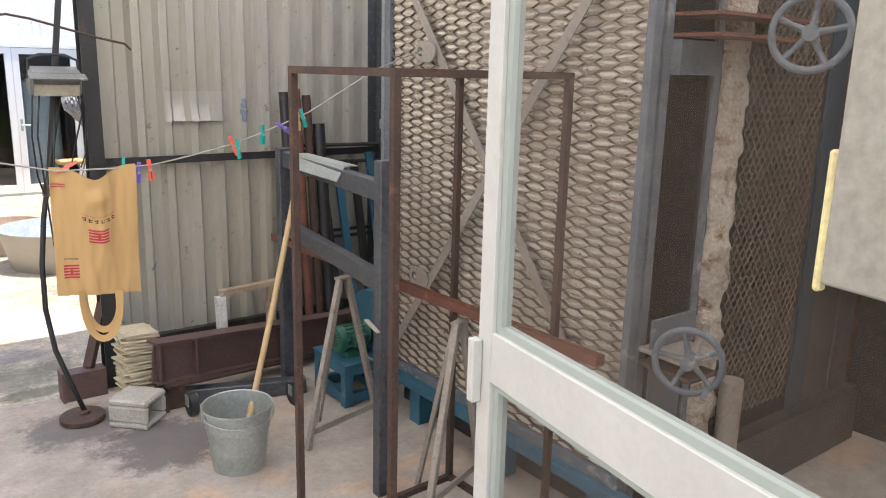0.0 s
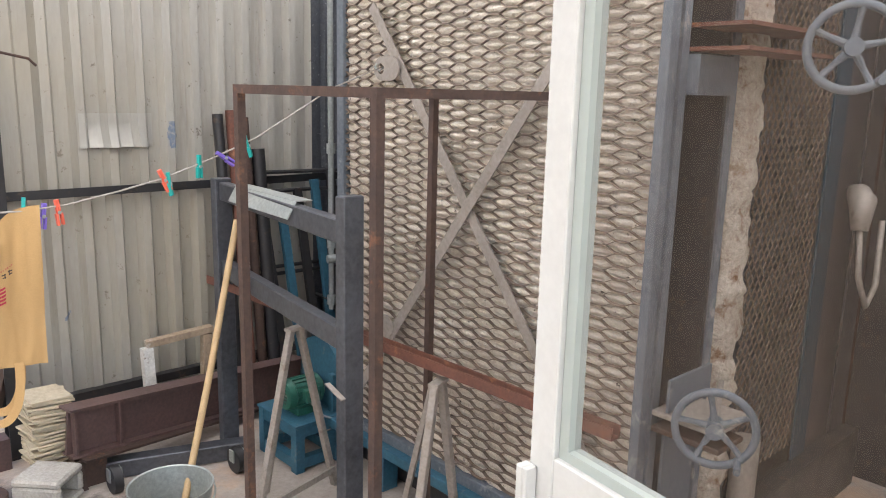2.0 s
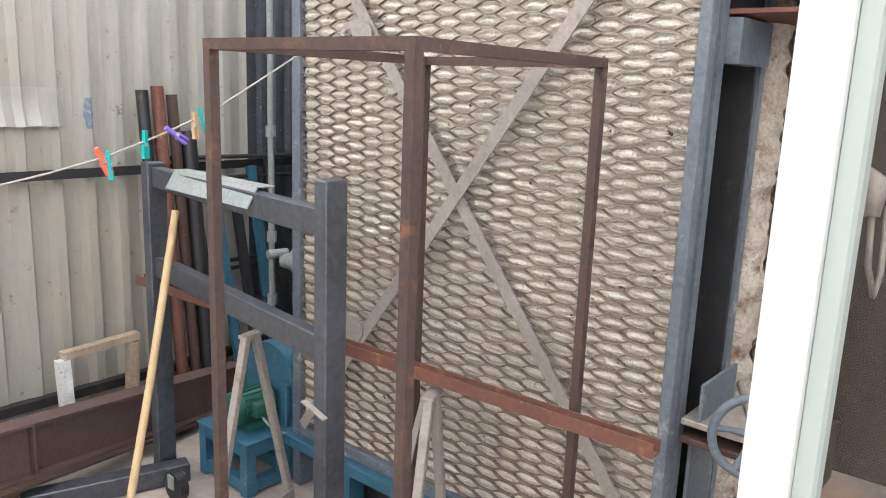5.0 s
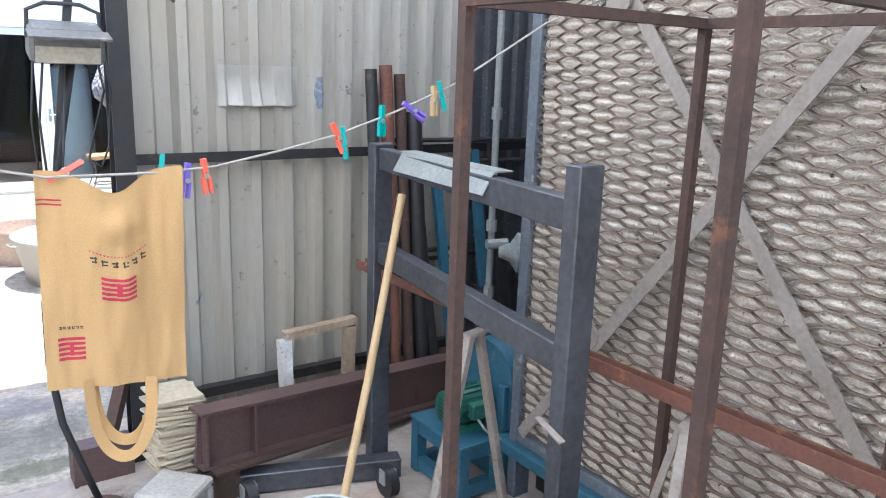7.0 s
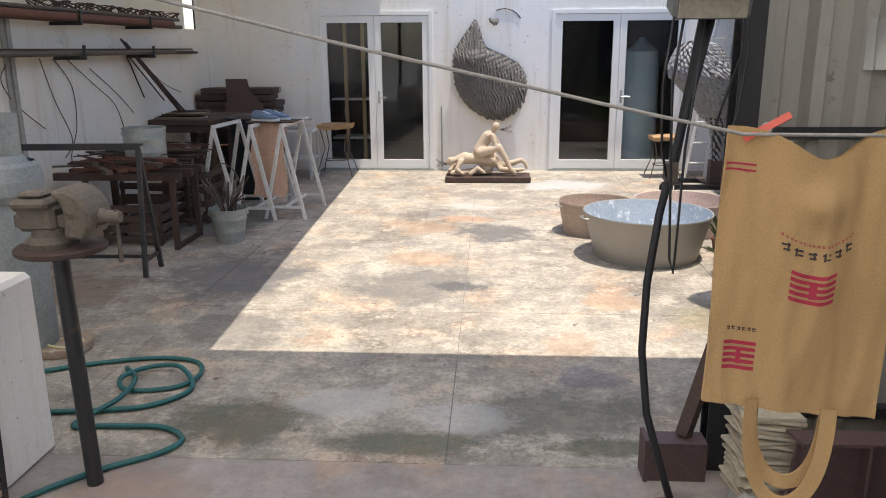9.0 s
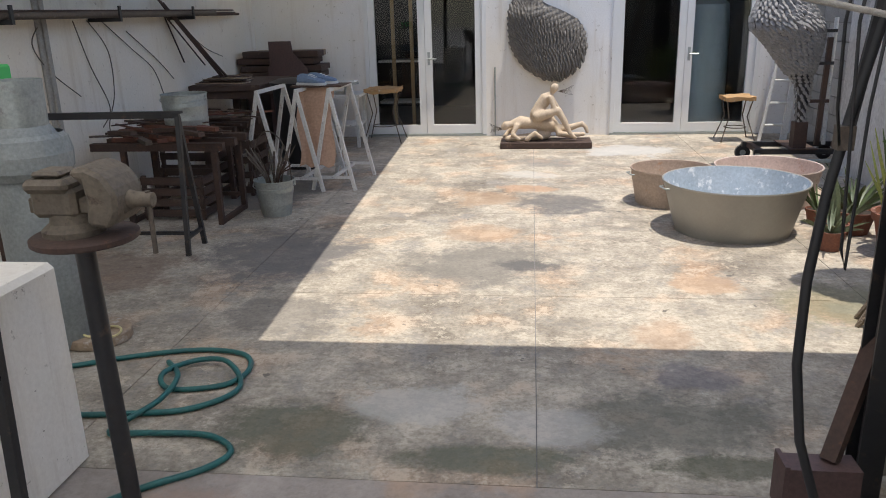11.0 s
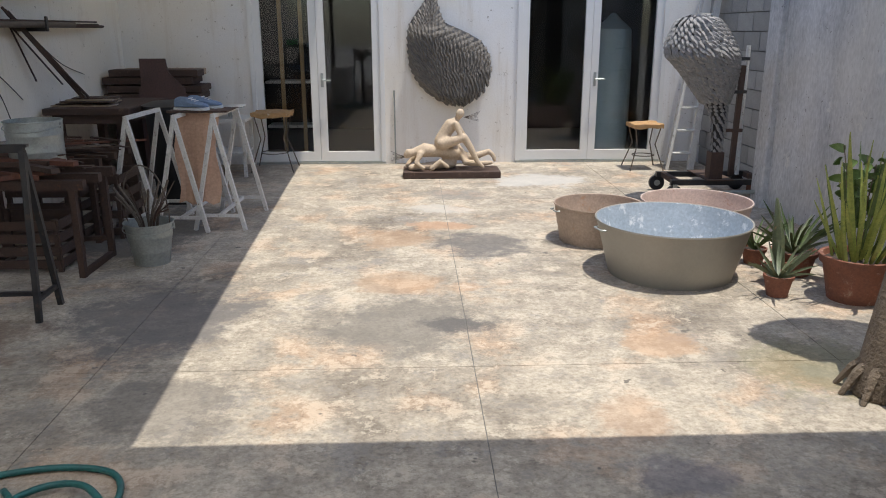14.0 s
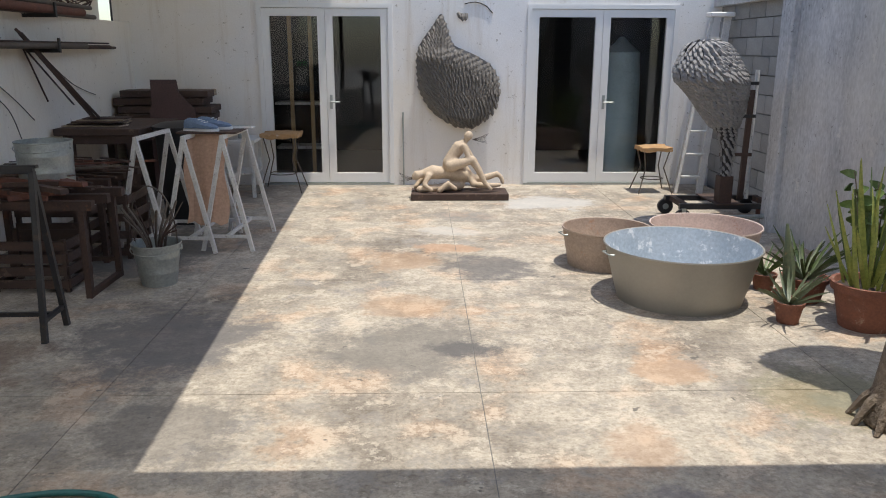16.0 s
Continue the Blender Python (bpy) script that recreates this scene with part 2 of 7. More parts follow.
M_WHITE = surface("white_aluminium_paint", (0.82, 0.82, 0.8), (0.79, 0.79, 0.77), (0.62, 0.6, 0.55), 4, 50, 0.35, 0, 0.02, (0.74, 0.9), grain=0.04)
M_GASKET = plain("pale_green_gasket", (0.36, 0.4, 0.37), 0.5)
M_OLD_WHITE = surface("chipped_white_paint", (0.72, 0.71, 0.68), (0.58, 0.57, 0.54), (0.24, 0.18, 0.14), 14, 80, 0.6, 0, 0.3, (0.6, 0.68))
M_WOOL = surface("beige_fibre_pad", (0.92, 0.82, 0.72), (0.74, 0.625, 0.525), (0.08, 0.055, 0.045), 16, 150, 0.98, 0, 1.0, (0.61, 0.66), size=0.012, grain=0.5)
M_RAG = surface("torn_stained_fibre", (0.55, 0.49, 0.42), (0.36, 0.3, 0.24), (0.2, 0.11, 0.06), 7, 60, 0.98, 0, 1.0, (0.52, 0.66), size=0.02)
M_FINE_MESH = surface("brown_diamond_mesh", (0.17, 0.12, 0.085), (0.09, 0.065, 0.048), None, 12, 90, 0.7)
# Darker copy of the white paint; the screen door's shade is in the colour.
M_DOOR_WHITE = surface("shade_toned_white_door_paint", (0.58, 0.58, 0.55), (0.5, 0.495, 0.47), (0.45, 0.42, 0.38), 3, 60, 0.5, 0.0, 0.1, (0.7, 0.78), grain=0.1)
M_SPRAY = surface("blue_spray_paint", (0.14, 0.19, 0.28), (0.21, 0.245, 0.29), (0.37, 0.36, 0.33), 26, 90, 0.6, wear_at=(0.5, 0.62))
# Strands coloured darker to carry the shadow line beneath each one.
M_EXPANDED = surface("shadow_dark_expanded_metal", (0.28, 0.22, 0.175), (0.17, 0.125, 0.095), (0.11, 0.065, 0.045), 9, 90, 0.5, 0.35, 0.2)
M_FLATBAR = surface("grey_flat_bar", (0.36, 0.32, 0.285), (0.27, 0.235, 0.205), (0.2, 0.16, 0.13), 5, 60, 0.55, 0.3, 0.15)
M_ZINC = surface("galvanised_steel", (0.44, 0.47, 0.455), (0.34, 0.37, 0.355), (0.3, 0.3, 0.29), 9, 60, 0.42, 0.55, 0.1)
M_TUB = surface("dull_zinc_tub", (0.36, 0.34, 0.3), (0.31, 0.295, 0.26), None, 4, 60, 0.5, 0.3, 0.04, grain=0.08)
M_TUB_IN = surface("whitewashed_zinc_inside", (0.5, 0.56, 0.62), (0.4, 0.47, 0.54), (0.8, 0.82, 0.84), 7, 50, 0.45, 0.3, 0.15, (0.55, 0.62))
M_TUB_RUST = surface("rusted_zinc_tub", (0.5, 0.39, 0.31), (0.38, 0.3, 0.24), (0.44, 0.25, 0.15), 6, 60, 0.65, 0.2, 0.2)
M_TUB_PINK = surface("pink_limed_zinc", (0.62, 0.5, 0.45), (0.5, 0.4, 0.35), (0.4, 0.24, 0.17), 6, 60, 0.65, 0.15, 0.2)
M_CONCRETE = surface("cast_concrete", (0.42, 0.4, 0.36), (0.32, 0.3, 0.27), None, 9, 80, 0.95, bump=0.8)
M_BROOM = surface("bare_wooden_stick", (0.52, 0.37, 0.2), (0.43, 0.29, 0.15), None, 4, 50, 0.55, bump=0.15, stretch=(8, 8, 0.6))
M_WOOD = surface("weathered_wood", (0.4, 0.31, 0.22), (0.28, 0.2, 0.14), (0.55, 0.5, 0.44), 5, 40, 0.85, bump=0.5)
M_DARK_WOOD = surface("dark_stained_wood", (0.085, 0.05, 0.038), (0.055, 0.035, 0.028), (0.16, 0.11, 0.08), 5, 50, 0.75, bump=0.4, stretch=(1, 6, 6))
M_TILE = surface("cream_ceramic_tile", (0.6, 0.52, 0.38), (0.5, 0.42, 0.3), None, 8, 60, 0.6, vary=0.2)
M_CANVAS = surface("tan_canvas", (0.52, 0.33, 0.145), (0.46, 0.285, 0.12), None, 3, 420, 0.95, bump=0.35, size=0.001)
M_PRINT_RED = plain("crimson_print", (0.42, 0.03, 0.06), 0.8)
M_PRINT_BLACK = plain("black_print", (0.05, 0.035, 0.03), 0.8)
M_ROPE = surface("grey_cord", (0.42, 0.39, 0.35), None, None, 60, 300, 0.9, bump=0.5)
M_CABLE = plain("black_rubber", (0.018, 0.018, 0.02), 0.5)
M_TEAL = plain("teal_plastic", (0.0, 0.33, 0.3), 0.4)
M_CORAL = plain("coral_plastic", (0.75, 0.13, 0.08), 0.4)
M_VIOLET = plain("violet_plastic", (0.18, 0.12, 0.5), 0.4)
M_HOSE = surface("green_garden_hose", (0.02, 0.14, 0.13), (0.015, 0.1, 0.1), None, 9, 60, 0.4)
M_GLASS = glass_material("window_glass", (0.9, 0.93, 0.92))
# Near-black wall colour stands in for an unlit interior.
M_DARKROOM = surface("painted_dim_room_wall", (0.05, 0.05, 0.052), None, None, 2, 30, 0.9)
M_GREY_STEEL = surface("worn_grey_steel", (0.34, 0.33, 0.31), (0.2, 0.19, 0.175), (0.12, 0.08, 0.06), 9, 60, 0.6, 0.2)
M_SCALE = surface("grey_clay_scale", (0.22, 0.2, 0.175), (0.12, 0.11, 0.1), (0.3, 0.28, 0.26), 18, 90, 0.7, bump=0.4)
M_SCALE_LIGHT = surface("pale_clay_scale", (0.33, 0.32, 0.31), (0.2, 0.195, 0.19), (0.4, 0.385, 0.37), 18, 90, 0.7, bump=0.4)
M_STATUE = surface("pale_carved_clay", (0.62, 0.5, 0.37), (0.5, 0.39, 0.28), None, 9, 70, 0.8, bump=0.3)
M_TERRA = surface("terracotta", (0.26, 0.1, 0.06), (0.18, 0.075, 0.05), (0.36, 0.24, 0.18), 8, 70, 0.8, bump=0.3)
M_LEAF = surface("green_leaf", (0.13, 0.18, 0.06), (0.07, 0.115, 0.035), (0.33, 0.34, 0.14), 12, 60, 0.5, bump=0.1, vary=0.3)
M_LEAF_EDGE = surface("yellow_green_leaf", (0.42, 0.43, 0.11), (0.19, 0.26, 0.06), None, 14, 60, 0.45, bump=0.1)
M_BROADLEAF = surface("pale_green_leaf", (0.2, 0.3, 0.1), (0.12, 0.2, 0.06), None, 14, 60, 0.45, bump=0.1, vary=0.3)
M_SUCC = surface("grey_green_succulent", (0.17, 0.2, 0.115), (0.1, 0.13, 0.07), (0.3, 0.22, 0.12), 12, 60, 0.5, bump=0.1)
M_BARK = surface("fibrous_bark", (0.24, 0.19, 0.14), (0.13, 0.1, 0.075), None, 9, 60, 0.95, bump=1.0, size=0.02)
M_SOIL = surface("potting_soil", (0.06, 0.045, 0.035), None, None, 20, 90, 1.0, bump=1.0)
M_TOOL = surface("greased_iron", (0.16, 0.13, 0.105), (0.09, 0.073, 0.06), (0.2, 0.16, 0.13), 9, 70, 0.6, 0.4, 0.3)
M_CARD = surface("pinkish_plywood", (0.58, 0.38, 0.27), (0.5, 0.32, 0.22), None, 3, 50, 0.8)
M_FOAM = surface("yellow_foam", (0.75, 0.66, 0.35), None, None, 10, 90, 0.9)
M_PAPER = surface("grey_white_board", (0.6, 0.57, 0.53), (0.56, 0.53, 0.49), None, 3, 50, 0.6, bump=0.05)
M_POLY = surface("polythene_wrap", (0.45, 0.55, 0.6), (0.36, 0.46, 0.5), None, 4, 40, 0.35)
M_SEAT = surface("torn_orange_seat", (0.5, 0.3, 0.13), (0.33, 0.2, 0.1), (0.6, 0.55, 0.45), 16, 60, 0.9, bump=0.6)
M_PALE_GREY = surface("pale_grey_machine_paint", (0.31, 0.33, 0.325), (0.22, 0.24, 0.235), (0.2, 0.17, 0.14), 7, 60, 0.55, 0.1, 0.2, (0.64, 0.72))
M_DUSTY_IRON = surface("dusty_painted_iron", (0.19, 0.155, 0.115), (0.11, 0.09, 0.07), (0.07, 0.05, 0.04), 12, 70, 0.7, 0.2, 0.4)
M_LAMP = surface("dusty_grey_lamp", (0.2, 0.2, 0.19), (0.12, 0.12, 0.12), (0.35, 0.33, 0.28), 8, 60, 0.6, 0.2)
M_LENS = surface("dusty_lamp_glass", (0.5, 0.46, 0.36), None, None, 8, 60, 0.3)
M_SHOE = surface("blue_knit_shoe", (0.22, 0.3, 0.42), (0.15, 0.21, 0.32), None, 30, 120, 0.85)
M_SOLE = plain("white_rubber_sole", (0.75, 0.75, 0.73), 0.6)
M_GREENPLASTIC = plain("bright_green_plastic", (0.06, 0.5, 0.12), 0.4)


# ---- building tools ----
def box(bm, x0, x1, y0, y1, z0, z1, turn=None):
    vs = [Vector((x, y, z)) for z in (z0, z1) for y in (y0, y1) for x in (x0, x1)]
    if turn is not None:
        vs = [turn @ v for v in vs]
    v = [bm.verts.new(p) for p in vs]
    for f in ((0, 2, 3, 1), (4, 5, 7, 6), (0, 1, 5, 4), (2, 6, 7, 3), (0, 4, 6, 2), (1, 3, 7, 5)):
        bm.faces.new([v[i] for i in f])
    return bm


def ring_frame(a, b):
    d = (b - a).normalized()
    u = d.orthogonal().normalized() if abs(d.z) > 0.95 else d.cross(Vector((0, 0, 1))).normalized()
    return d, u, d.cross(u)


def tube(bm, points, r, sides=8, closed=False):
    """A round bar along points; r is one radius or one for each point."""
    pts = [Vector(p) for p in points]
    n = len(pts)
    rs = r if isinstance(r, (list, tuple)) else [r] * n
    rings, u = [], None
    for i, p in enumerate(pts):
        a, b = (pts[i - 1], pts[(i + 1) % n]) if closed else (pts[max(0, i - 1)], pts[min(n - 1, i + 1)])
        d = (b - a).normalized()
        u = d.orthogonal().normalized() if u is None else (u - d * u.dot(d)).normalized()
        w = d.cross(u)
        rings.append([bm.verts.new(p + rs[i] * (math.cos(q) * u + math.sin(q) * w)) for q in (2 * math.pi * k / sides for k in range(sides))])
    for i in range(n if closed else n - 1):
        A, B = rings[i], rings[(i + 1) % n]
        for k in range(sides):
            bm.faces.new((A[k], A[(k + 1) % sides], B[(k + 1) % sides], B[k]))
    if not closed:
        bm.faces.new(rings[0][::-1]), bm.faces.new(rings[-1])
    return bm


def bar(bm, a, b, w, h, up=(0, 0, 1)):
    """A rectangular bar from a to b, w wide and h high."""
    a, b = Vector(a), Vector(b)
    d = (b - a).normalized()
    s = d.cross(Vector(up))
    s = s.normalized() if s.length > 1e-4 else Vector((1, 0, 0))
    t = s.cross(d).normalized()
    v = [bm.verts.new(p + s * (i * w / 2) + t * (j * h / 2)) for p in (a, b) for i, j in ((-1, -1), (1, -1), (1, 1), (-1, 1))]
    for f in ((3, 2, 1, 0), (4, 5, 6, 7), (0, 1, 5, 4), (1, 2, 6, 5), (2, 3, 7, 6), (3, 0, 4, 7)):
        bm.faces.new([v[i] for i in f])
    return bm


def lathe(bm, profile, at=(0, 0, 0), sides=40):
    """Turned shape round z; profile rows of radius and height."""
    at = Vector(at)
    rings = [[bm.verts.new(at + Vector((r * math.cos(q), r * math.sin(q), z))) for q in (2 * math.pi * k / sides for k in range(sides))] for r, z in profile]
    for A, B in zip(rings, rings[1:]):
        for k in range(sides):
            bm.faces.new((A[k], A[(k + 1) % sides], B[(k + 1) % sides], B[k]))
    return bm


def new_bm():
    return bmesh.new()


def origin_of(ob):
    p = Vector((0, 0, 0))
    while ob is not None:
        p += ob.location
        ob = ob.parent
    return p


def part(name, bm, material, parent=None, label="", smooth=False, bevel=0.0):
    """Links bm, built in world coordinates, as one mesh under parent."""
    me = bpy.data.meshes.new(name)
    bmesh.ops.recalc_face_normals(bm, faces=bm.faces)
    if parent is not None:
        bmesh.ops.translate(bm, verts=bm.verts, vec=-origin_of(parent))
    if bevel:
        bmesh.ops.bevel(bm, geom=list(bm.edges), offset=bevel, segments=1, affect="EDGES", clamp_overlap=True)
    bm.to_mesh(me)
    bm.free()
    if smooth:
        me.polygons.foreach_set("use_smooth", [True] * len(me.polygons))
        if smooth != "all":
            me.set_sharp_from_angle(angle=radians(40))
    me.materials.append(material)
    ob = new(name, me)
    ob.parent = parent
    if label:
        ob["label"] = label
    return ob


def thing(name, at, label, category, group=""):
    e = new(name)
    e.empty_display_size = 0.1
    e.location = at
    return tagged(e, label, category, group)


def setting(name, bm, material, label, category="structure", smooth=False, bevel=0.0):
    return tagged(part(name, bm, material, None, smooth=smooth, bevel=bevel), label, category, kind="structure")


def B(*a, **k):
    return box(new_bm(), *a, **k)


def R(a, b, w, h, up=(0, 0, 1)):
    return bar(new_bm(), a, b, w, h, up)


def T(points, r, sides=8, closed=False):
    return tube(new_bm(), points, r, sides, closed)


# ---- structure ----
ground = setting("ground", B(-60, 60, -60, 60, -0.4, -0.06), M_CONCRETE, "bare grey ground round the yard", "ground")
floor = setting("floor_yard", B(-3.45, 3.3, 4.43, 12.3, -0.06, -0.004), M_MORTAR, "concrete yard floor in large worn slabs", "floor")
XJ, YJ = (-3.45, -1.62, 0.155, 1.93, 3.3), (4.436, 6.26, 8.1, 10.0, 12.3)
for x0, x1 in zip(XJ, XJ[1:]):
    for y0, y1 in zip(YJ, YJ[1:]):
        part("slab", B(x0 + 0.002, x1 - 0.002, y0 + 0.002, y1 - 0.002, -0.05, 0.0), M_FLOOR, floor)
setting("floor_workshop", B(-3.45, 4.6, -2.5, 4.43, -0.06, 0.003), M_RED, "reddish stained concrete floor under the roof", "floor")

# end wall with two glazed double doors
DOORS = ((-1.985, -0.445), (1.105, 2.855))
DH, WY = 2.08, 12.08
for i, (x0, x1, z0) in enumerate(((-3.6, DOORS[0][0], -0.05), (DOORS[0][1], DOORS[1][0], -0.05), (DOORS[1][1], 4.6, -0.05), (*DOORS[0], DH), (*DOORS[1], DH))):
    setting("wall_end_%d" % (i + 1), B(x0, x1, WY, WY + 0.2, z0, 3.3), M_PLASTER, "white plastered wall with stains and chipped edges", "wall")
# Below y 4.7 the wall is an unseen extension that blocks side light.
lw = B(-3.75, -3.42, -2.5, WY, -0.05, 1.86)
box(lw, -3.9, -3.75, -2.5, WY, 1.86, 3.0)
setting("wall_left", lw, M_OLD_PLASTER, "old limewashed wall with a ledge", "wall")
setting("pilaster", box(B(-3.42, -3.395, 7.54, 7.66, 0.0, 1.86), -3.395, -3.375, 7.58, 7.62, 0.0, 1.86), M_CONCRETE, "rough cement pilaster with an embedded conduit", "pilaster", bevel=0.006)
setting("wall_right", B(3.03, 3.25, 4.66, 9.5, -0.05, 2.5), M_GREY_WALL, "grey rendered concrete wall, streaked and damp", "wall")
setting("wall_pillar", B(2.97, 3.25, 9.5, 9.72, -0.05, 2.5), M_GREY_WALL, "grey concrete pillar with a worn edge", "pillar", bevel=0.012)
bw = setting("wall_block", B(3.36, 3.55, 9.72, WY, -0.05, 2.06), M_MORTAR, "unrendered grey concrete block wall", "wall")
blk = B(0, 0.02, 0.005, 0.385, 0.005, 0.185)
first = part("block", blk, M_BLOCK, bw)
k = 0
for row in range(11):
    y = 9.72 - (0.2 if row % 2 else 0)
    while y < WY - 0.1:
        if y >= 9.7:
            o = first if k == 0 else new("block", first.data)
            o.parent = bw
            o.location = (3.342, y, 0.19 * row)
            k += 1
        y += 0.39
setting("beam_right", B(3.25, 3.55, 9.72, WY, 2.06, 2.3), M_GREY_WALL, "concrete tie beam over the block wall", "beam")
setting("wall_right_upper", B(3.35, 3.55, 9.72, WY, 2.3, 2.5), M_BLOCK, "upper grey block wall", "wall")

# unseen roofs: shade the workshop and left of the yard, translucent for fill light
def corrugated(bm, x0, x1, at, z0, z1, pitch, depth, flip=1, first=0.0):
    """Trapezoid sheet along x facing -y, standing from z0 to z1."""
    xs, x = [(x0, depth)], x0 + first
    while x < x1:
        xs += [(x + pitch * 0.02, depth), (x + pitch * 0.3, depth), (x + pitch * 0.44, 0), (x + pitch * 0.86, 0)]
        x += pitch
    xs.append((x, depth))
    front = [[bm.verts.new((px, at - flip * d, z)) for px, d in xs] for z in (z0, z1)]
    back = [[bm.verts.new((px, at - flip * d + 0.0015, z)) for px, d in xs] for z in (z0, z1)]
    for i in range(len(xs) - 1):
        bm.faces.new((front[0][i], front[0][i + 1], front[1][i + 1], front[1][i]))
        bm.faces.new((back[0][i], back[1][i], back[1][i + 1], back[0][i + 1]))
    return bm


cw = new_bm()
cv = [cw.verts.new(p) for p in ((-3.95, -2.5, 2.97), (4.6, -2.5, 2.97), (4.6, 5.34, 2.97), (-3.95, 5.34, 2.97))]
cw.faces.new(cv)
setting("ceiling_workshop", cw, M_MILKY, "unseen sheet roof over the workshop, made translucent to brighten it", "roof")
rl = new_bm()
rl.faces.new([rl.verts.new(p) for p in ((-3.95, 5.342, 2.97), (-0.73, 5.342, 2.97), (-1.0, 12.3, 2.97), (-3.95, 12.3, 2.97))])
setting("ceiling_side", rl, M_MILKY_DULL, "unseen lean-to roof added to shade the side of the yard", "roof")

# corrugated partition
part_wall = setting("wall_corrugated", corrugated(new_bm(), 1.255, 2.9, 4.6, 0.02, 2.95, 0.155, 0.045, first=0.052), M_SHEET, "grey trapezoid sheet metal partition, dented and scuffed", "wall")
def sheet_depth(x, x0=1.307, pitch=0.155, depth=0.045):
    u = ((x - x0) / pitch) % 1.0
    return depth * (1.0 if u < 0.3 else max(0.0, (0.44 - u) / 0.14, (u - 0.86) / 0.16))


def sheet_patch(x0, x1, z0, z1, off, inside):
    """A skin that follows the ribs of the partition, standing off by off(x, z), where inside(u, v) holds."""
    bm = new_bm()
    nx, nz = max(6, int((x1 - x0) / 0.005)), 16
    vs = [[bm.verts.new((x0 + (x1 - x0) * i / nx, 4.598 - sheet_depth(x0 + (x1 - x0) * i / nx) - off(i / nx, j / nz), z0 + (z1 - z0) * j / nz)) for i in range(nx + 1)] for j in range(nz + 1)]
    for j in range(nz):
        for i in range(nx):
            if inside((i + 0.5) / nx, (j + 0.5) / nz):
                bm.faces.new((vs[j][i], vs[j][i + 1], vs[j + 1][i + 1], vs[j + 1][i]))
    loose = [v for v in bm.verts if not v.link_faces]
    bmesh.ops.delete(bm, geom=loose, context="VERTS")
    return bm


part("bent_flap", sheet_patch(1.63, 2.02, 1.525, 1.7, lambda u, v: 0.002 + 0.05 * max(0.0, 0.75 - v) ** 1.6 * min(1.0, 4 * u, 4 - 4 * u), lambda u, v: True), M_FLAP_SHINE, part_wall, "sheet bent outwards along a torn crease, coloured paler as its highlight")
part("spray_mark", sheet_patch(2.08, 2.16, 1.5, 1.68, lambda u, v: 0.003, lambda u, v: (2 * u - 1) ** 2 + (2 * v - 1) ** 2 < 0.7 + 0.35 * noise.noise(Vector((u * 5, v * 5, 2)))), M_SPRAY, part_wall, "smear of blue paint")
part("spray_mark", sheet_patch(1.495, 1.54, 0.64, 0.68, lambda u, v: 0.003, lambda u, v: abs(u - v) < 0.35), M_SPRAY, part_wall, "dab of blue paint")
setting("wall_dark_sheet", corrugated(new_bm(), 3.02, 4.2, 4.6, 0.02, 2.95, 0.1, 0.03), M_DARK_SHEET, "dark speckled corrugated sheet", "wall")
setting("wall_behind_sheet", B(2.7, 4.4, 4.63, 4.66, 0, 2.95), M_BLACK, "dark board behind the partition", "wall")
cp = B(1.17, 1.25, 4.44, 4.448, 0, 2.95)
box(cp, 1.17, 1.25, 4.532, 4.54, 0, 2.95), box(cp, 1.205, 1.215, 4.448, 4.532, 0, 2.95)
setting("post_corner", cp, M_BLACK, "black steel post at the end of the partition", "post")
setting("rail_middle", box(B(1.255, 3.9, 4.51, 4.515, 1.285, 1.33), 1.255, 3.9, 4.515, 4.56, 1.285, 1.29), M_BLACK, "dark steel angle across the partition", "rail")
setting("rail_lower", box(B(1.255, 3.9, 4.51, 4.515, 0.2, 0.245), 1.255, 3.9, 4.515, 4.56, 0.24, 0.245), M_BLACK, "dark steel angle low on the partition", "rail")
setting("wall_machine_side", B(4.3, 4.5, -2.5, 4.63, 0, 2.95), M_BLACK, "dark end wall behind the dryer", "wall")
setting("wall_house", B(1.02, 4.3, -2.5, -0.3, 0, 2.95), M_PLASTER, "white house wall beside the screen door", "wall")
setting("post_side", B(-1.98, -1.9, 2.94, 3.02, 0, 2.96), M_BLACK, "black steel post under the roof edge", "post")
lwl = B(-1.85, -1.48, 3.0, 4.5, 0, 0.77)
setting("wall_low", lwl, M_OLD_PLASTER, "low limewashed wall, stained and cracked", "wall", bevel=0.02)
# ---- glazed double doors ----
ROOM = setting("room_behind_doors", box(box(box(B(-3.6, 4.6, 15.4, 15.5, 0, 2.9), -3.7, -3.6, WY + 0.2, 15.5, 0, 2.9), 4.6, 4.7, WY + 0.2, 15.5, 0, 2.9), -3.7, 4.7, WY + 0.2, 15.5, 2.9, 3.0), M_DARKROOM, "room behind the glass doors, walls coloured near-black for dimness", "wall")
setting("floor_room", B(-3.6, 4.6, WY + 0.2, 15.4, -0.06, 0.0), M_CONCRETE, "concrete floor of the dim room", "floor")


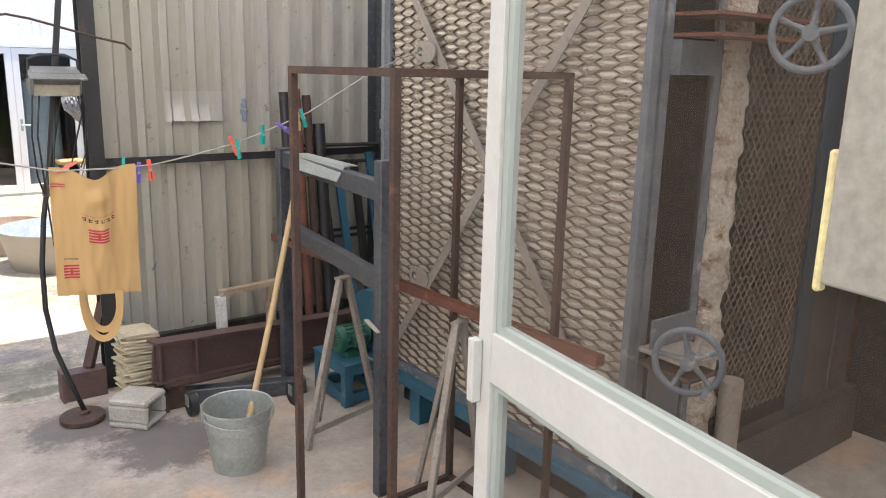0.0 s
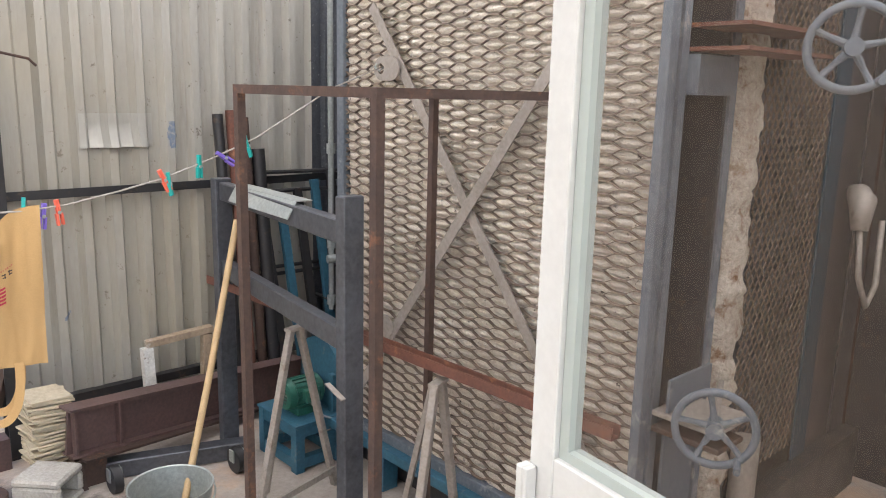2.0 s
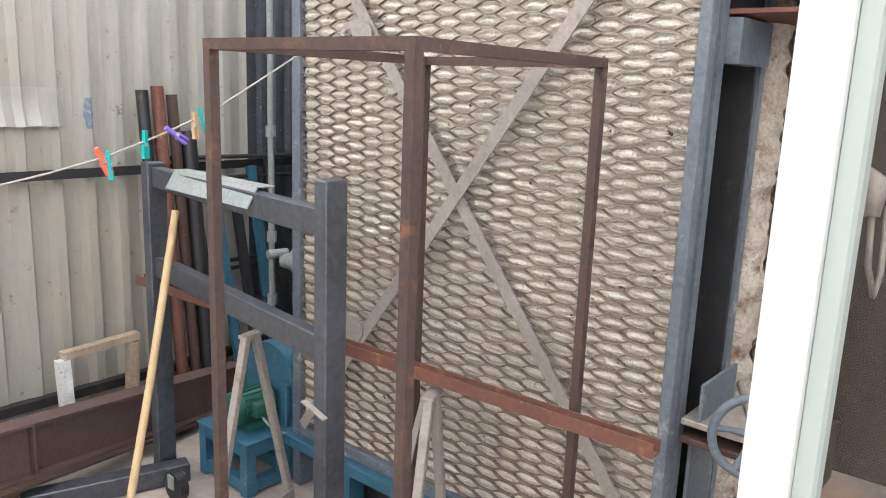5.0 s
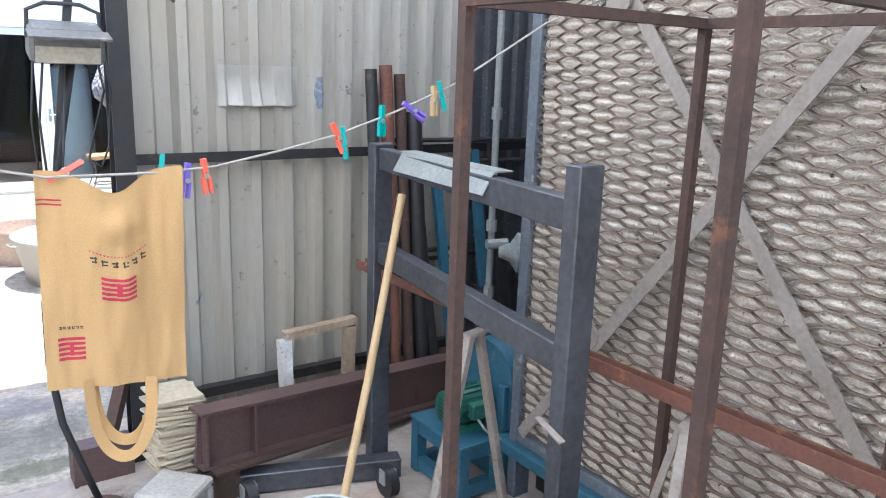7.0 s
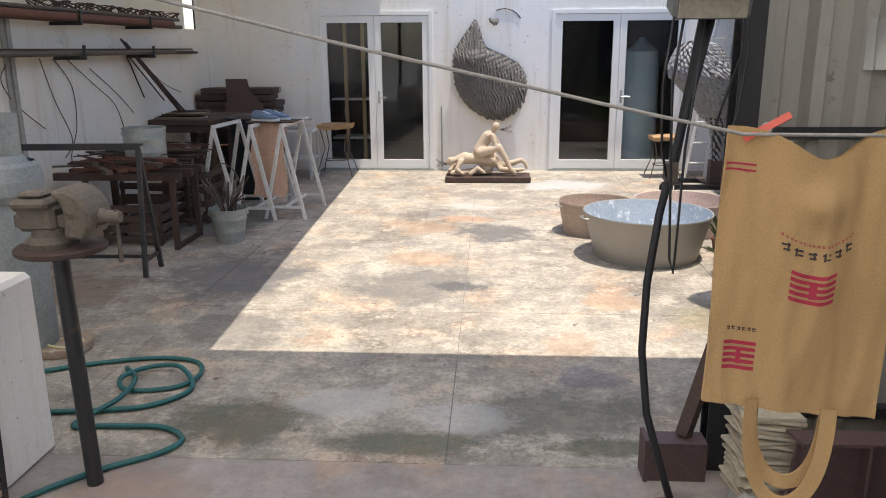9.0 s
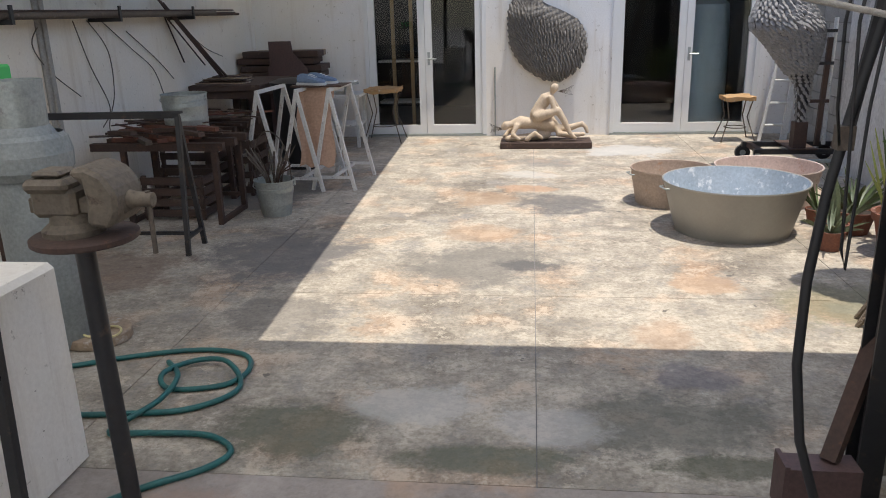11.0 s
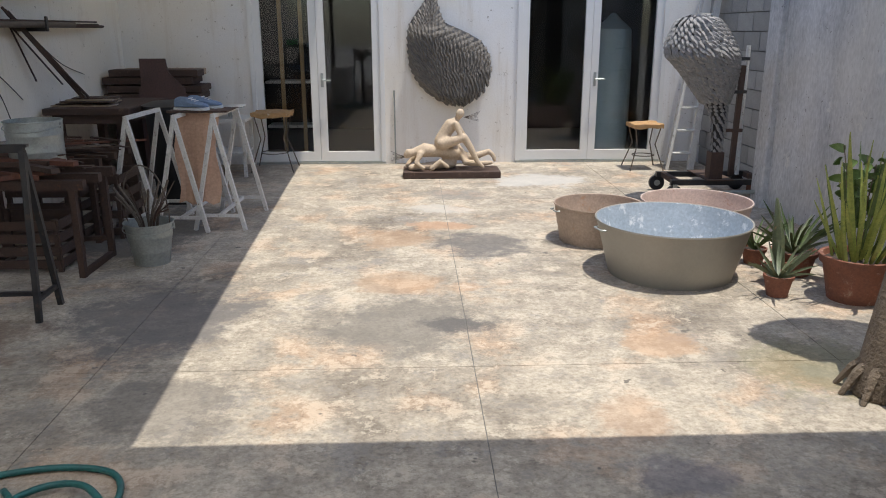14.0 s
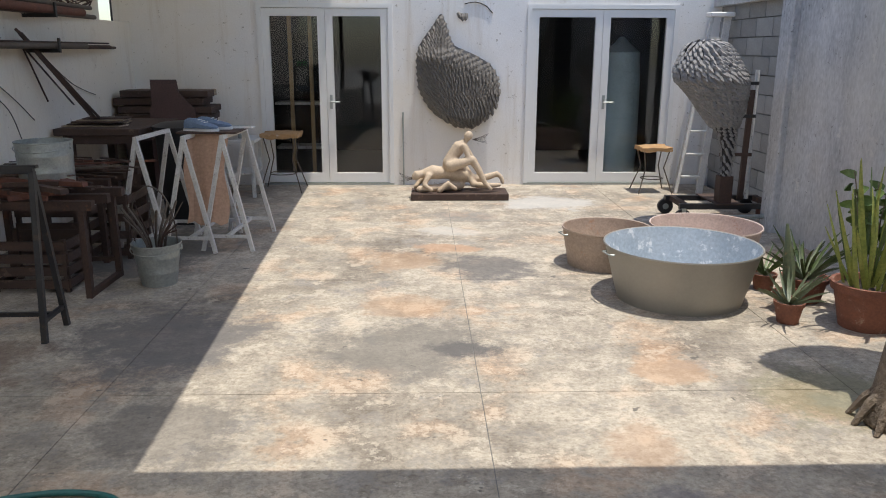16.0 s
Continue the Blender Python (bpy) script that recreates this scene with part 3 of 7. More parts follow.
def double_door(name, x0, x1):
    d = tagged(new(name), "white aluminium glazed double door, closed", "door", kind="structure")
    d.location = ((x0 + x1) / 2, WY, 0)
    f = B(x0, x0 + 0.05, WY - 0.02, WY + 0.08, 0.0, DH)
    box(f, x1 - 0.05, x1, WY - 0.02, WY + 0.08, 0.0, DH), box(f, x0 + 0.05, x1 - 0.05, WY - 0.02, WY + 0.08, DH - 0.05, DH)
    part("door_frame", f, M_WHITE, d)
    part("threshold", B(x0, x1, WY - 0.03, WY + 0.09, 0.0, 0.025), M_ZINC, d)
    mid = (x0 + x1) / 2
    for a, b, side in ((x0 + 0.052, mid - 0.002, 1), (mid + 0.002, x1 - 0.052, -1)):
        leaf = B(a, a + 0.085, WY - 0.005, WY + 0.045, 0.03, DH - 0.055)
        box(leaf, b - 0.085, b, WY - 0.005, WY + 0.045, 0.03, DH - 0.055)
        box(leaf, a + 0.085, b - 0.085, WY - 0.005, WY + 0.045, 0.03, 0.145), box(leaf, a + 0.085, b - 0.085, WY - 0.005, WY + 0.045, DH - 0.14, DH - 0.055)
        lf = part("leaf", leaf, M_WHITE, d)
        g = part("pane", B(a + 0.08, b - 0.08, WY + 0.018, WY + 0.024, 0.14, DH - 0.135), M_GLASS, lf)
        g.visible_shadow = False
        if side < 0:
            h = T([(a + 0.045, WY - 0.004, 0.98), (a + 0.045, WY - 0.05, 0.98), (a + 0.15, WY - 0.05, 0.98)], 0.009)
            box(h, a + 0.03, a + 0.06, WY - 0.012, WY - 0.0055, 0.9, 1.06)
            part("handle", h, M_ZINC, lf, "grey metal lever handle")
        for z in (0.3, 1.75):
            part("hinge", T([((a if side > 0 else b), WY - 0.012, z), ((a if side > 0 else b), WY - 0.012, z + 0.09)], 0.009), M_WHITE, lf)


double_door("door_1", *DOORS[0])
double_door("door_2", *DOORS[1])
roll = thing("foam_roll", (2.42, 12.9, 0), "tall roll wrapped in pale polythene behind the glass", "roll")
part("roll", lathe(new_bm(), [(0, 0), (0.24, 0), (0.26, 0.3), (0.25, 1.2), (0.23, 1.55), (0.1, 1.66), (0.03, 1.74), (0, 1.72)], (2.42, 12.9, 0), 24), M_POLY, roll, smooth=True)
rack = thing("timber_rack", (-1.6, 12.75, 0), "light wooden upright frame behind the glass", "rack")
for x in (-1.75, -1.5):
    part("upright", B(x, x + 0.045, 12.7, 12.74, 0, 2.3), M_BROOM, rack)
for z in (0.35, 0.9):
    part("shelf", B(-1.95, -1.3, 12.745, 13.1, z, z + 0.03), M_OLD_WHITE, rack)

# ---- dryer: framed fibre panel, base and open end with handwheels ----
PX, PY0, PY1, PZ0, PZ1 = 2.42, 1.73, 3.35, 0.3, 2.75
dryer = thing("dryer", (2.8, 2.4, 0), "large dryer cabinet with a fibre-filled mesh side", "machine")
fr = B(PX - 0.02, PX + 0.03, PY0 - 0.035, PY0, 0.0, PZ1)
box(fr, PX - 0.02, PX + 0.06, PY1, PY1 + 0.05, 0.0, PZ1), box(fr, PX - 0.02, PX + 0.06, PY0, PY1, PZ0 - 0.05, PZ0), box(fr, PX - 0.02, PX + 0.06, PY0, PY1, PZ1 - 0.05, PZ1)
part("panel_frame", fr, M_BLUE_GREY, dryer, "blue-grey painted steel frame", bevel=0.003)
part("back_board", B(PX + 0.062, PX + 0.09, PY0, PY1, PZ0, PZ1), M_BLACK, dryer)
CW, CH = 0.174, 0.0212
pad = new_bm()
nu, nv = 14 * 12, 118 * 4
rows = []
for j in range(nv + 1):
    z = PZ0 + (PZ1 - 0.05 - PZ0) * j / nv
    line = []
    for i in range(nu + 1):
        y = PY0 + (PY1 - PY0) * i / nu
        bulge = max(math.sin(math.pi * ((y / CW + 0.5 * p) % 1.0)) * math.sin(math.pi * ((z / (2 * CH) + 0.25 + 0.5 * p) % 1.0)) for p in (0, 1)) ** 0.62
        rough = noise.fractal(Vector((0, y * 30, z * 30)), 1.0, 2.0, 4)
        line.append(pad.verts.new((PX + 0.04 - 0.036 * bulge - 0.007 * rough - 0.01 * noise.noise(Vector((3, y * 4, z * 4))), y, z)))
    rows.append(line)
for a, b in zip(rows, rows[1:]):
    for i in range(nu):
        pad.faces.new((a[i], a[i + 1], b[i + 1], b[i]))
part("fibre_pad", pad, M_WOOL, dryer, "beige fibrous pad bulging through the mesh", smooth="all")
net = new_bm()
n_rows, n_steps = int((PZ1 - 0.06 - PZ0) / CH), int((PY1 - PY0) / CW * 10)
for k in range(n_rows + 1):
    last = None
    for i in range(n_steps + 1):
        y = PY0 + (PY1 - PY0) * i / n_steps
        ph = y / CW + 0.5 * ((math.ceil(PZ0 / CH) + k) % 2) + 0.03 * noise.noise(Vector((k * 1.7, y * 9, 4)))
        wave = math.tanh(2.0 * math.cos(2 * math.pi * ph)) / math.tanh(2.0)
        zc = CH * (math.ceil(PZ0 / CH) + k) + wave * CH * 0.46 + 0.003 * noise.noise(Vector((k * 0.2, y * 7, 0)))
        xc = PX + 0.001 + 0.002 * math.sin(9 * y + k)
        ring = [net.verts.new((xc + dx, y, zc + dz)) for dx, dz in ((-0.006, -0.0018), (-0.0055, 0.0012), (0.008, 0.002), (0.008, -0.0012))]
        if last:
            for q in range(4):
                net.faces.new((last[q], last[(q + 1) % 4], ring[(q + 1) % 4], ring[q]))
        last = ring
nt_ob = part("expanded_mesh", net, M_EXPANDED, dryer, "rusty expanded metal mesh with long hexagonal holes, darkened for its shadow lines")
nt_ob["kind"] = "stuff"
BX = PX - 0.035
part("brace", R((BX, 3.12, 2.2), (BX, 1.75, 0.44), 0.045, 0.006, (1, 0, 0)), M_FLATBAR, dryer, "grey flat bar across the mesh")
part("brace", R((BX - 0.012, 1.78, 2.4), (BX - 0.012, 3.3, 0.32), 0.045, 0.006, (1, 0, 0)), M_FLATBAR, dryer, "grey flat bar across the mesh")
for y, z in ((3.02, 1.94), (3.04, 0.83)):
    lug = new_bm()
    ring = []
    for q in range(20):
        a = 2 * math.pi * q / 20
        yo, zo = 0.055 * math.cos(a), 0.05 * math.sin(a)
        if yo < 0:
            yo *= 2.0
            zo = math.copysign(min(0.05, abs(zo) * 1.35), zo)
        ring.append(((yo, zo), (0.022 * math.cos(a) + 0.01, 0.022 * math.sin(a))))
    for x in (0, 1):
        X = BX - 0.02 + 0.008 * x
        o = [lug.verts.new((X, y + p[0], z + p[1])) for p, q in ring]
        h = [lug.verts.new((X, y + q[0], z + q[1])) for p, q in ring]
        if x == 0:
            o0, h0 = o, h
        for i in range(20):
            j = (i + 1) % 20
            lug.faces.new((o[i], o[j], h[j], h[i]))
            if x:
                lug.faces.new((o0[i], o0[j], o[j], o[i])), lug.faces.new((h0[i], h0[j], h[j], h[i]))
    part("lifting_lug", lug, M_FLATBAR, dryer, "welded eye plate with a slot")
base = B(PX - 0.06, PX + 0.0, 1.5, PY1 + 0.1, 0.2, 0.25)
for y in (1.75, 2.35, 3.02):
    box(base, PX - 0.03, PX + 0.06, y, y + 0.09, 0.0, 0.2)
part("skid_base", base, M_BLUE, dryer, "chipped blue steel base", bevel=0.003)
# Solid black boxes stand in for unlit space under and inside the cabinet.
part("base_shade_fill", B(PX + 0.1, 4.2, 1.6, PY1, 0.01, 0.3), M_BLACK, dryer)
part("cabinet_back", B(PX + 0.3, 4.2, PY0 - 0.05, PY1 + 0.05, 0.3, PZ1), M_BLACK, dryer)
# open end: recess, torn insulation edge, finer mesh, blue posts
EY = 1.7
part("recess_frame", box(box(B(2.46, 2.5, EY - 0.01, EY + 0.03, 0.0, 2.7), 2.74, 2.78, EY - 0.03, EY, 0.3, 2.7), 2.5, 2.74, EY - 0.05, EY, 1.86, 1.98), M_BLUE_GREY, dryer)
# Black backing puts the recess's shade into its colour.
part("recess_shade_fill", B(2.5, 3.7, EY + 0.16, EY + 0.18, 0.3, PZ1), M_BLACK, dryer)
part("bracket_plate", B(2.44, 2.7, EY - 0.08, EY - 0.07, 0.86, 0.97), M_BLUE_GREY, dryer)
part("arm_plate", B(2.44, 2.66, 1.45, EY - 0.02, 0.835, 0.855), M_FLATBAR, dryer, "dusty grey bracket plate", bevel=0.004)
part("lower_arm", B(2.44, 2.6, 1.44, EY - 0.02, 0.78, 0.8), M_RUST, dryer, bevel=0.004)
part("lower_plate", B(2.5, 2.7, EY - 0.04, EY - 0.03, 0.3, 0.78), M_BLUE_GREY, dryer)
for z in (1.99, 2.06):
    part("upper_bracket", B(2.5, 3.1, 1.5, EY - 0.005, z, z + 0.012), M_RUST_RED, dryer)
rag = new_bm()
rr = []
for j in range(160):
    z = 0.25 + j * 0.0152
    q = noise.noise(Vector((z * 7, 3, 2)))
    x0, x1 = 2.79 + 0.02 * noise.noise(Vector((z * 9, 0, 1))), 2.945 + 0.03 * q
    deep = EY - 0.06 + 0.03 * noise.fractal(Vector((z * 9, 8, 4)), 1.0, 2.0, 4)
    rr.append([rag.verts.new(p) for p in ((x0, EY, z), (x0 + 0.01, deep + 0.02, z), (x0 + 0.05, deep - 0.03 * noise.fractal(Vector((z * 14, 8, 4)), 1.0, 2.0, 4), z),
                                          (x0 + 0.11, deep - 0.03 * noise.fractal(Vector((z * 12, 1, 4)), 1.0, 2.0, 4), z), (x1 - 0.01, deep + 0.01, z), (x1, EY, z))])
for a, b in zip(rr, rr[1:]):
    for i in range(5):
        rag.faces.new((a[i], a[i + 1], b[i + 1], b[i]))
part("insulation_edge", rag, M_RAG, dryer, "torn stained edge of the insulation", smooth="all")
# Black board painted in as the shade behind the fine mesh.
part("inner_shade_board", B(2.97, 3.9, EY + 0.02, EY + 0.04, 0.3, PZ1), M_BLACK, dryer)
fine = new_bm()
for k in range(78):
    pts = [(2.98 + i * 0.022, EY - 0.03, 0.4 + 0.03 * k + (0.0125 if (i + k) % 2 else -0.0125)) for i in range(27)]
    tube(fine, pts, 0.0042, 4)
fm = part("fine_mesh", fine, M_FINE_MESH, dryer, "brown diamond mesh")
fm["kind"] = "stuff"
for x in (3.6, 4.0):
    part("blue_post", B(x, x + 0.14, EY - 0.03, EY + 0.018, 0.0, PZ1), M_DEEP_BLUE if x < 3.8 else M_BLACK, dryer, "dark steel post", bevel=0.004)
part("end_board", B(3.75, 4.3, EY + 0.0, EY + 0.018, 0.0, PZ1), M_RUST, dryer)
part("cross_beam", B(2.56, 3.58, EY - 0.02, EY + 0.04, 0.3, 0.4), M_BLUE_GREY, dryer)


def handwheel(at, r, tilt):
    n = Vector((-0.9, -0.43, 0)).normalized()
    u, c = Vector((-n.y, n.x, 0)), Vector(at)
    def on(k, q):
        return c + u * (k * math.cos(q)) + Vector((0, 0, k * math.sin(q)))
    w = part("handwheel", T([on(r, 2 * math.pi * k / 32) for k in range(32)], 0.013, 8, True), M_BLUE_GREY, dryer, "grey cast iron five-spoke handwheel", smooth="all")
    for k in range(5):
        q = tilt + 2 * math.pi * k / 5
        part("spoke", T([on(0.02, q) - n * 0.012, on(0.6 * r, q) - n * 0.012, on(r, q)], [0.013, 0.009, 0.011]), M_BLUE_GREY, w)
    part("hub", T([c + n * 0.03, c - n * 0.05], 0.026, 16), M_BLUE_GREY, w)
    part("spindle", T([c - n * 0.05, c - n * 0.5], 0.011, 10), M_FLATBAR, w)
    g = on(r, -0.9)
    part("grip", T([g + n * 0.08, g - n * 0.005], 0.011, 10), M_BLUE_GREY, w)


handwheel((2.45, 1.465, 0.86), 0.118, 0.5)
handwheel((2.67, 1.285, 2.0), 0.118, 0.2)
vb = T([(3.62, 1.56, 1.5), (3.5, 1.5, 1.5), (3.42, 1.46, 1.49), (3.4, 1.45, 1.38)], [0.03, 0.045, 0.05, 0.03], 12)
part("valve_body", vb, M_FLATBAR, dryer, "grey cast valve elbow", smooth="all")
part("loop_hose", T([(3.4, 1.45, 1.4), (3.42, 1.44, 1.2), (3.48, 1.42, 1.08), (3.56, 1.42, 1.15), (3.6, 1.44, 1.4)], 0.012, 8), M_FLATBAR, dryer, smooth="all")
part("vertical_pipe", T([(2.98, 1.6, 0.0), (2.98, 1.6, 0.62)], 0.05, 12), M_FLATBAR, dryer, smooth=True)

# ---- screen door with a board fixed to it ----
sd = tagged(new("door_3"), "white aluminium screen door with dusty mesh, standing open", "door", kind="structure")
HIN, LEAFV = Vector((1.018, 0.1, 0)), Vector((0.172, 1.015, 0)).normalized()
sd.location = HIN
PERP = Vector((LEAFV.y, -LEAFV.x, 0))


def leaf_box(bm, s0, s1, d0, d1, z0, z1):
    m = Matrix(((LEAFV.x, PERP.x, 0, HIN.x), (LEAFV.y, PERP.y, 0, HIN.y), (0, 0, 1, 0), (0, 0, 0, 1)))
    return box(bm, s0, s1, d0, d1, z0, z1, m)


L = 1.03
part("stile", leaf_box(new_bm(), L - 0.052, L, -0.022, 0.022, 0.3, 2.35), M_DOOR_WHITE, sd, bevel=0.002)
part("stile", leaf_box(new_bm(), 0, 0.05, -0.022, 0.022, 0.3, 2.35), M_DOOR_WHITE, sd, bevel=0.002)
for z0, z1 in ((1.225, 1.335), (2.27, 2.35), (0.3, 0.42)):
    part("rail", leaf_box(new_bm(), 0.05, L - 0.052, -0.021, 0.021, z0, z1), M_DOOR_WHITE, sd, bevel=0.002)
for z0, z1 in ((1.335, 2.27), (0.42, 1.225)):
    gk = leaf_box(new_bm(), L - 0.072, L - 0.053, -0.012, 0.012, z0, z1)
    leaf_box(gk, 0.051, 0.07, -0.012, 0.012, z0, z1), leaf_box(gk, 0.07, L - 0.072, -0.012, 0.012, z0, z0 + 0.016), leaf_box(gk, 0.07, L - 0.072, -0.012, 0.012, z1 - 0.016, z1)
    part("gasket", gk, M_GASKET, sd, "pale green rubber gasket")
def screen_material(name, colour, amount):
    """Fine dusty fly mesh: part opaque threads, part open."""
    m = plain(name, colour, 0.9)
    nt = m.node_tree
    co = nt.nodes.new("ShaderNodeTexCoord").outputs["Object"]
    tp = nt.nodes.new("ShaderNodeBsdfTransparent")
    mx = nt.nodes.new("ShaderNodeMixShader")
    nt.links.new(ramp(nt, noise_at(nt, co, 7.0, 6.0, 0.7, (1, 1, 0.25)), 0.3, 0.75, (amount - 0.09,) * 3, (amount + 0.1,) * 3), mx.inputs[0])
    nt.links.new(tp.outputs[0], mx.inputs[1])
    nt.links.new(nt.nodes["Principled BSDF"].outputs[0], mx.inputs[2])
    nt.links.new(mx.outputs[0], nt.nodes["Material Output"].inputs[0])
    return m


M_SCREEN = screen_material("dusty_fly_mesh", (0.12, 0.09, 0.066), 0.26)
for z0, z1 in ((1.345, 2.26), (0.43, 1.215)):
    sp = new_bm()
    q = [HIN + LEAFV * s + Vector((0, 0, z)) for s, z in ((0.06, z0), (L - 0.06, z0), (L - 0.06, z1), (0.06, z1))]
    sp.faces.new([sp.verts.new(p) for p in q])
    part("fly_mesh", sp, M_SCREEN, sd, "dusty brown fly mesh")
part("latch", leaf_box(leaf_box(new_bm(), 0.3, 0.37, -0.027, -0.0225, 1.255, 1.29), 0.315, 0.325, -0.032, -0.027, 1.262, 1.282), M_ZINC, sd, "small zinc latch plate")
part("pull_handle", leaf_box(leaf_box(new_bm(), L - 0.012, L + 0.004, -0.045, -0.023, 1.17, 1.31), L - 0.02, L - 0.012, -0.045, -0.023, 1.17, 1.31), M_DOOR_WHITE, sd, bevel=0.002)
part("hinge_post", B(0.95, 1.02, 0.02, 0.085, 0, 2.5), M_DOOR_WHITE, sd)
M_NOTICE = surface("dusty_grey_board", (0.34, 0.32, 0.28), (0.28, 0.26, 0.225), None, 3, 60, 0.8)
bd = thing("notice_board", tuple(HIN + LEAFV * 0.14 + Vector((0, 0, 1.63))), "plain dusty grey board fixed on the screen door", "board")
part("board", leaf_box(new_bm(), 0.0, 0.25, -0.045, -0.024, 1.63, 2.2), M_NOTICE, bd, bevel=0.003)
part("foam_strip", leaf_box(new_bm(), 0.25, 0.26, -0.045, -0.03, 1.62, 1.78), M_FOAM, bd, "strip of yellow foam", bevel=0.003)

# ---- welded cage frame ----
cage = thing("cage_frame", (1.8, 2.15, 0), "tall open frame welded from brown square steel tube", "frame")
CC = [(1.412, 2.455), (1.447, 1.86), (2.212, 1.9), (2.185, 2.49)]
CH_TOP, TW = 1.858, 0.025
for i, (x, y) in enumerate(CC):
    part("post", R((x, y, 0.0), (x, y, CH_TOP - TW), TW, TW, (0, 1, 0)), M_RUST, cage)
for (x0, y0), (x1, y1) in zip(CC, CC[1:] + CC[:1]):
    d = Vector((x1 - x0, y1 - y0, 0)).normalized() * (TW / 2)
    part("top_bar", R((x0 - d.x, y0 - d.y, CH_TOP - TW / 2), (x1 + d.x * 0.98, y1 + d.y * 0.98, CH_TOP - TW / 2), TW, TW), M_RUST, cage)
    part("bottom_bar", R((x0 + d.x * 1.05, y0 + d.y * 1.05, 0.016), (x1 - d.x * 1.05, y1 - d.y * 1.05, 0.016), TW, TW), M_RUST, cage)

# ---- heavy stand with two posts and two cross beams ----
stand = thing("steel_stand", (1.95, 3.1, 0), "heavy stand of blue-grey steel box section", "stand")
PF, PB = (1.872, 2.562), (2.045, 3.86)
part("front_post", R((*PF, 0.0), (*PF, 1.495), 0.085, 0.055, (0, 1, 0)), M_MILL, stand, bevel=0.004)
part("back_post", R((*PB, 0.003), (*PB, 1.42), 0.085, 0.055, (0, 1, 0)), M_MILL, stand, bevel=0.004)
for za, zb in ((1.365, 1.36), (0.975, 0.98)):
    part("cross_beam", R((PF[0] + 0.0, PF[1] + 0.03, za), (PB[0], PB[1] - 0.03, zb), 0.05, 0.085), M_MILL, stand, bevel=0.004)
part("foot", R((1.46, 3.98, 0.05), (2.1, 3.76, 0.05), 0.08, 0.085), M_MILL, stand, bevel=0.004)
part("weld_tab", R((1.8, 2.6, 0.82), (1.8, 2.5, 0.79), 0.02, 0.005), M_FLATBAR, stand)
part("bent_cover", R((1.955, 2.98, 1.42), (2.035, 3.64, 1.41), 0.07, 0.004), M_ZINC, stand, "bent sheet cover on the top beam")
part("cover_lip", R((1.899, 2.98, 1.386), (1.979, 3.62, 1.376), 0.004, 0.078, (0.5, 0, 0.86)), M_ZINC, stand)
casters = ((1.45, 3.82), (1.97, 3.64))
for x, y in casters:
    c = part("caster", T([(x - 0.02, y, 0.065), (x + 0.02, y, 0.065)], 0.065, 20), M_CABLE, stand, "black rubber caster wheel", smooth=True)
    for dx in (-0.0265, 0.0265):
        part("fork", B(x + dx - 0.0035, x + dx + 0.0035, y - 0.02, y + 0.02, 0.06, 0.12), M_ZINC, c)


# ---- trestles in the workshop with a rusty bar across ----
def trestle(at, ang, w, h, spread, material, label, group, tw=0.022):
    """A-frame trestle: a top bar of width w along the local x axis."""
    t = thing("trestle", (at[0], at[1], 0), label, "trestle", group)
    m = Matrix.Translation((at[0], at[1], 0)) @ Matrix.Rotation(ang, 4, "Z")
    part("top_bar", R(m @ Vector((-w / 2, 0, h)), m @ Vector((w / 2, 0, h)), tw, tw), material, t)
    for sx in (-1, 1):
        for sy in (-1, 1):
            part("leg", R(m @ Vector((sx * (w / 2 - 0.012), 0, h - 0.005)), m @ Vector((sx * (w / 2 + 0.01), sy * spread / 2, 0.0)), tw, tw, m.to_3x3() @ Vector((1, 0, 0))), material, t)
        part("tie", R(m @ Vector((sx * (w / 2 + 0.006), -spread * 0.42, 0.12)), m @ Vector((sx * (w / 2 + 0.006), spread * 0.42, 0.12)), tw * 0.8, tw * 0.8), material, t)
    part("stretcher", R(m @ Vector((-w / 2, 0, 0.12)), m @ Vector((w / 2, 0, 0.12)), tw * 0.8, tw * 0.8), material, t)
    return t


def a_stand(at, ang, h, spread, label, group):
    """One A of steel angle with a tie near the floor and a stay leg behind it."""
    t = thing("trestle", (at[0], at[1], 0), label, "trestle", group)
    m = Matrix.Translation((at[0], at[1], 0)) @ Matrix.Rotation(ang, 4, "Z")
    side = m.to_3x3() @ Vector((1, 0, 0))
    part("top_plate", R(m @ Vector((0, -0.045, h - 0.004)), m @ Vector((0, 0.045, h - 0.004)), 0.04, 0.012), M_FLATBAR, t)
    for s in (-1, 1):
        part("leg", R(m @ Vector((0, s * 0.026, h - 0.011)), m @ Vector((0, s * spread / 2, 0.0)), 0.03, 0.03, side), M_FLATBAR, t, bevel=0.003)
    part("tie", R(m @ Vector((0.022, -spread * 0.44, 0.1)), m @ Vector((0.022, spread * 0.44, 0.1)), 0.012, 0.03), M_FLATBAR, t)
    part("stay_leg", R(m @ Vector((-0.024, 0, h - 0.02)), m @ Vector((-0.2, 0, 0.0)), 0.02, 0.02, side), M_FLATBAR, t)
    return t


a_stand((2.02, 3.17), -1.33, 0.845, 0.5, "grey steel trestle holding a rusty bar", "workshop trestles")
a_stand((2.11, 2.35), -1.2, 0.828, 0.46, "grey steel trestle holding a rusty bar", "workshop trestles")
rb = thing("rusty_bar", (2.1, 2.8, 0.85), "long red rusted channel bar lying on trestles", "bar")
part("web", R((2.05, 4.02, 0.872), (2.17, 1.63, 0.852), 0.045, 0.006), M_RUST_RED, rb)
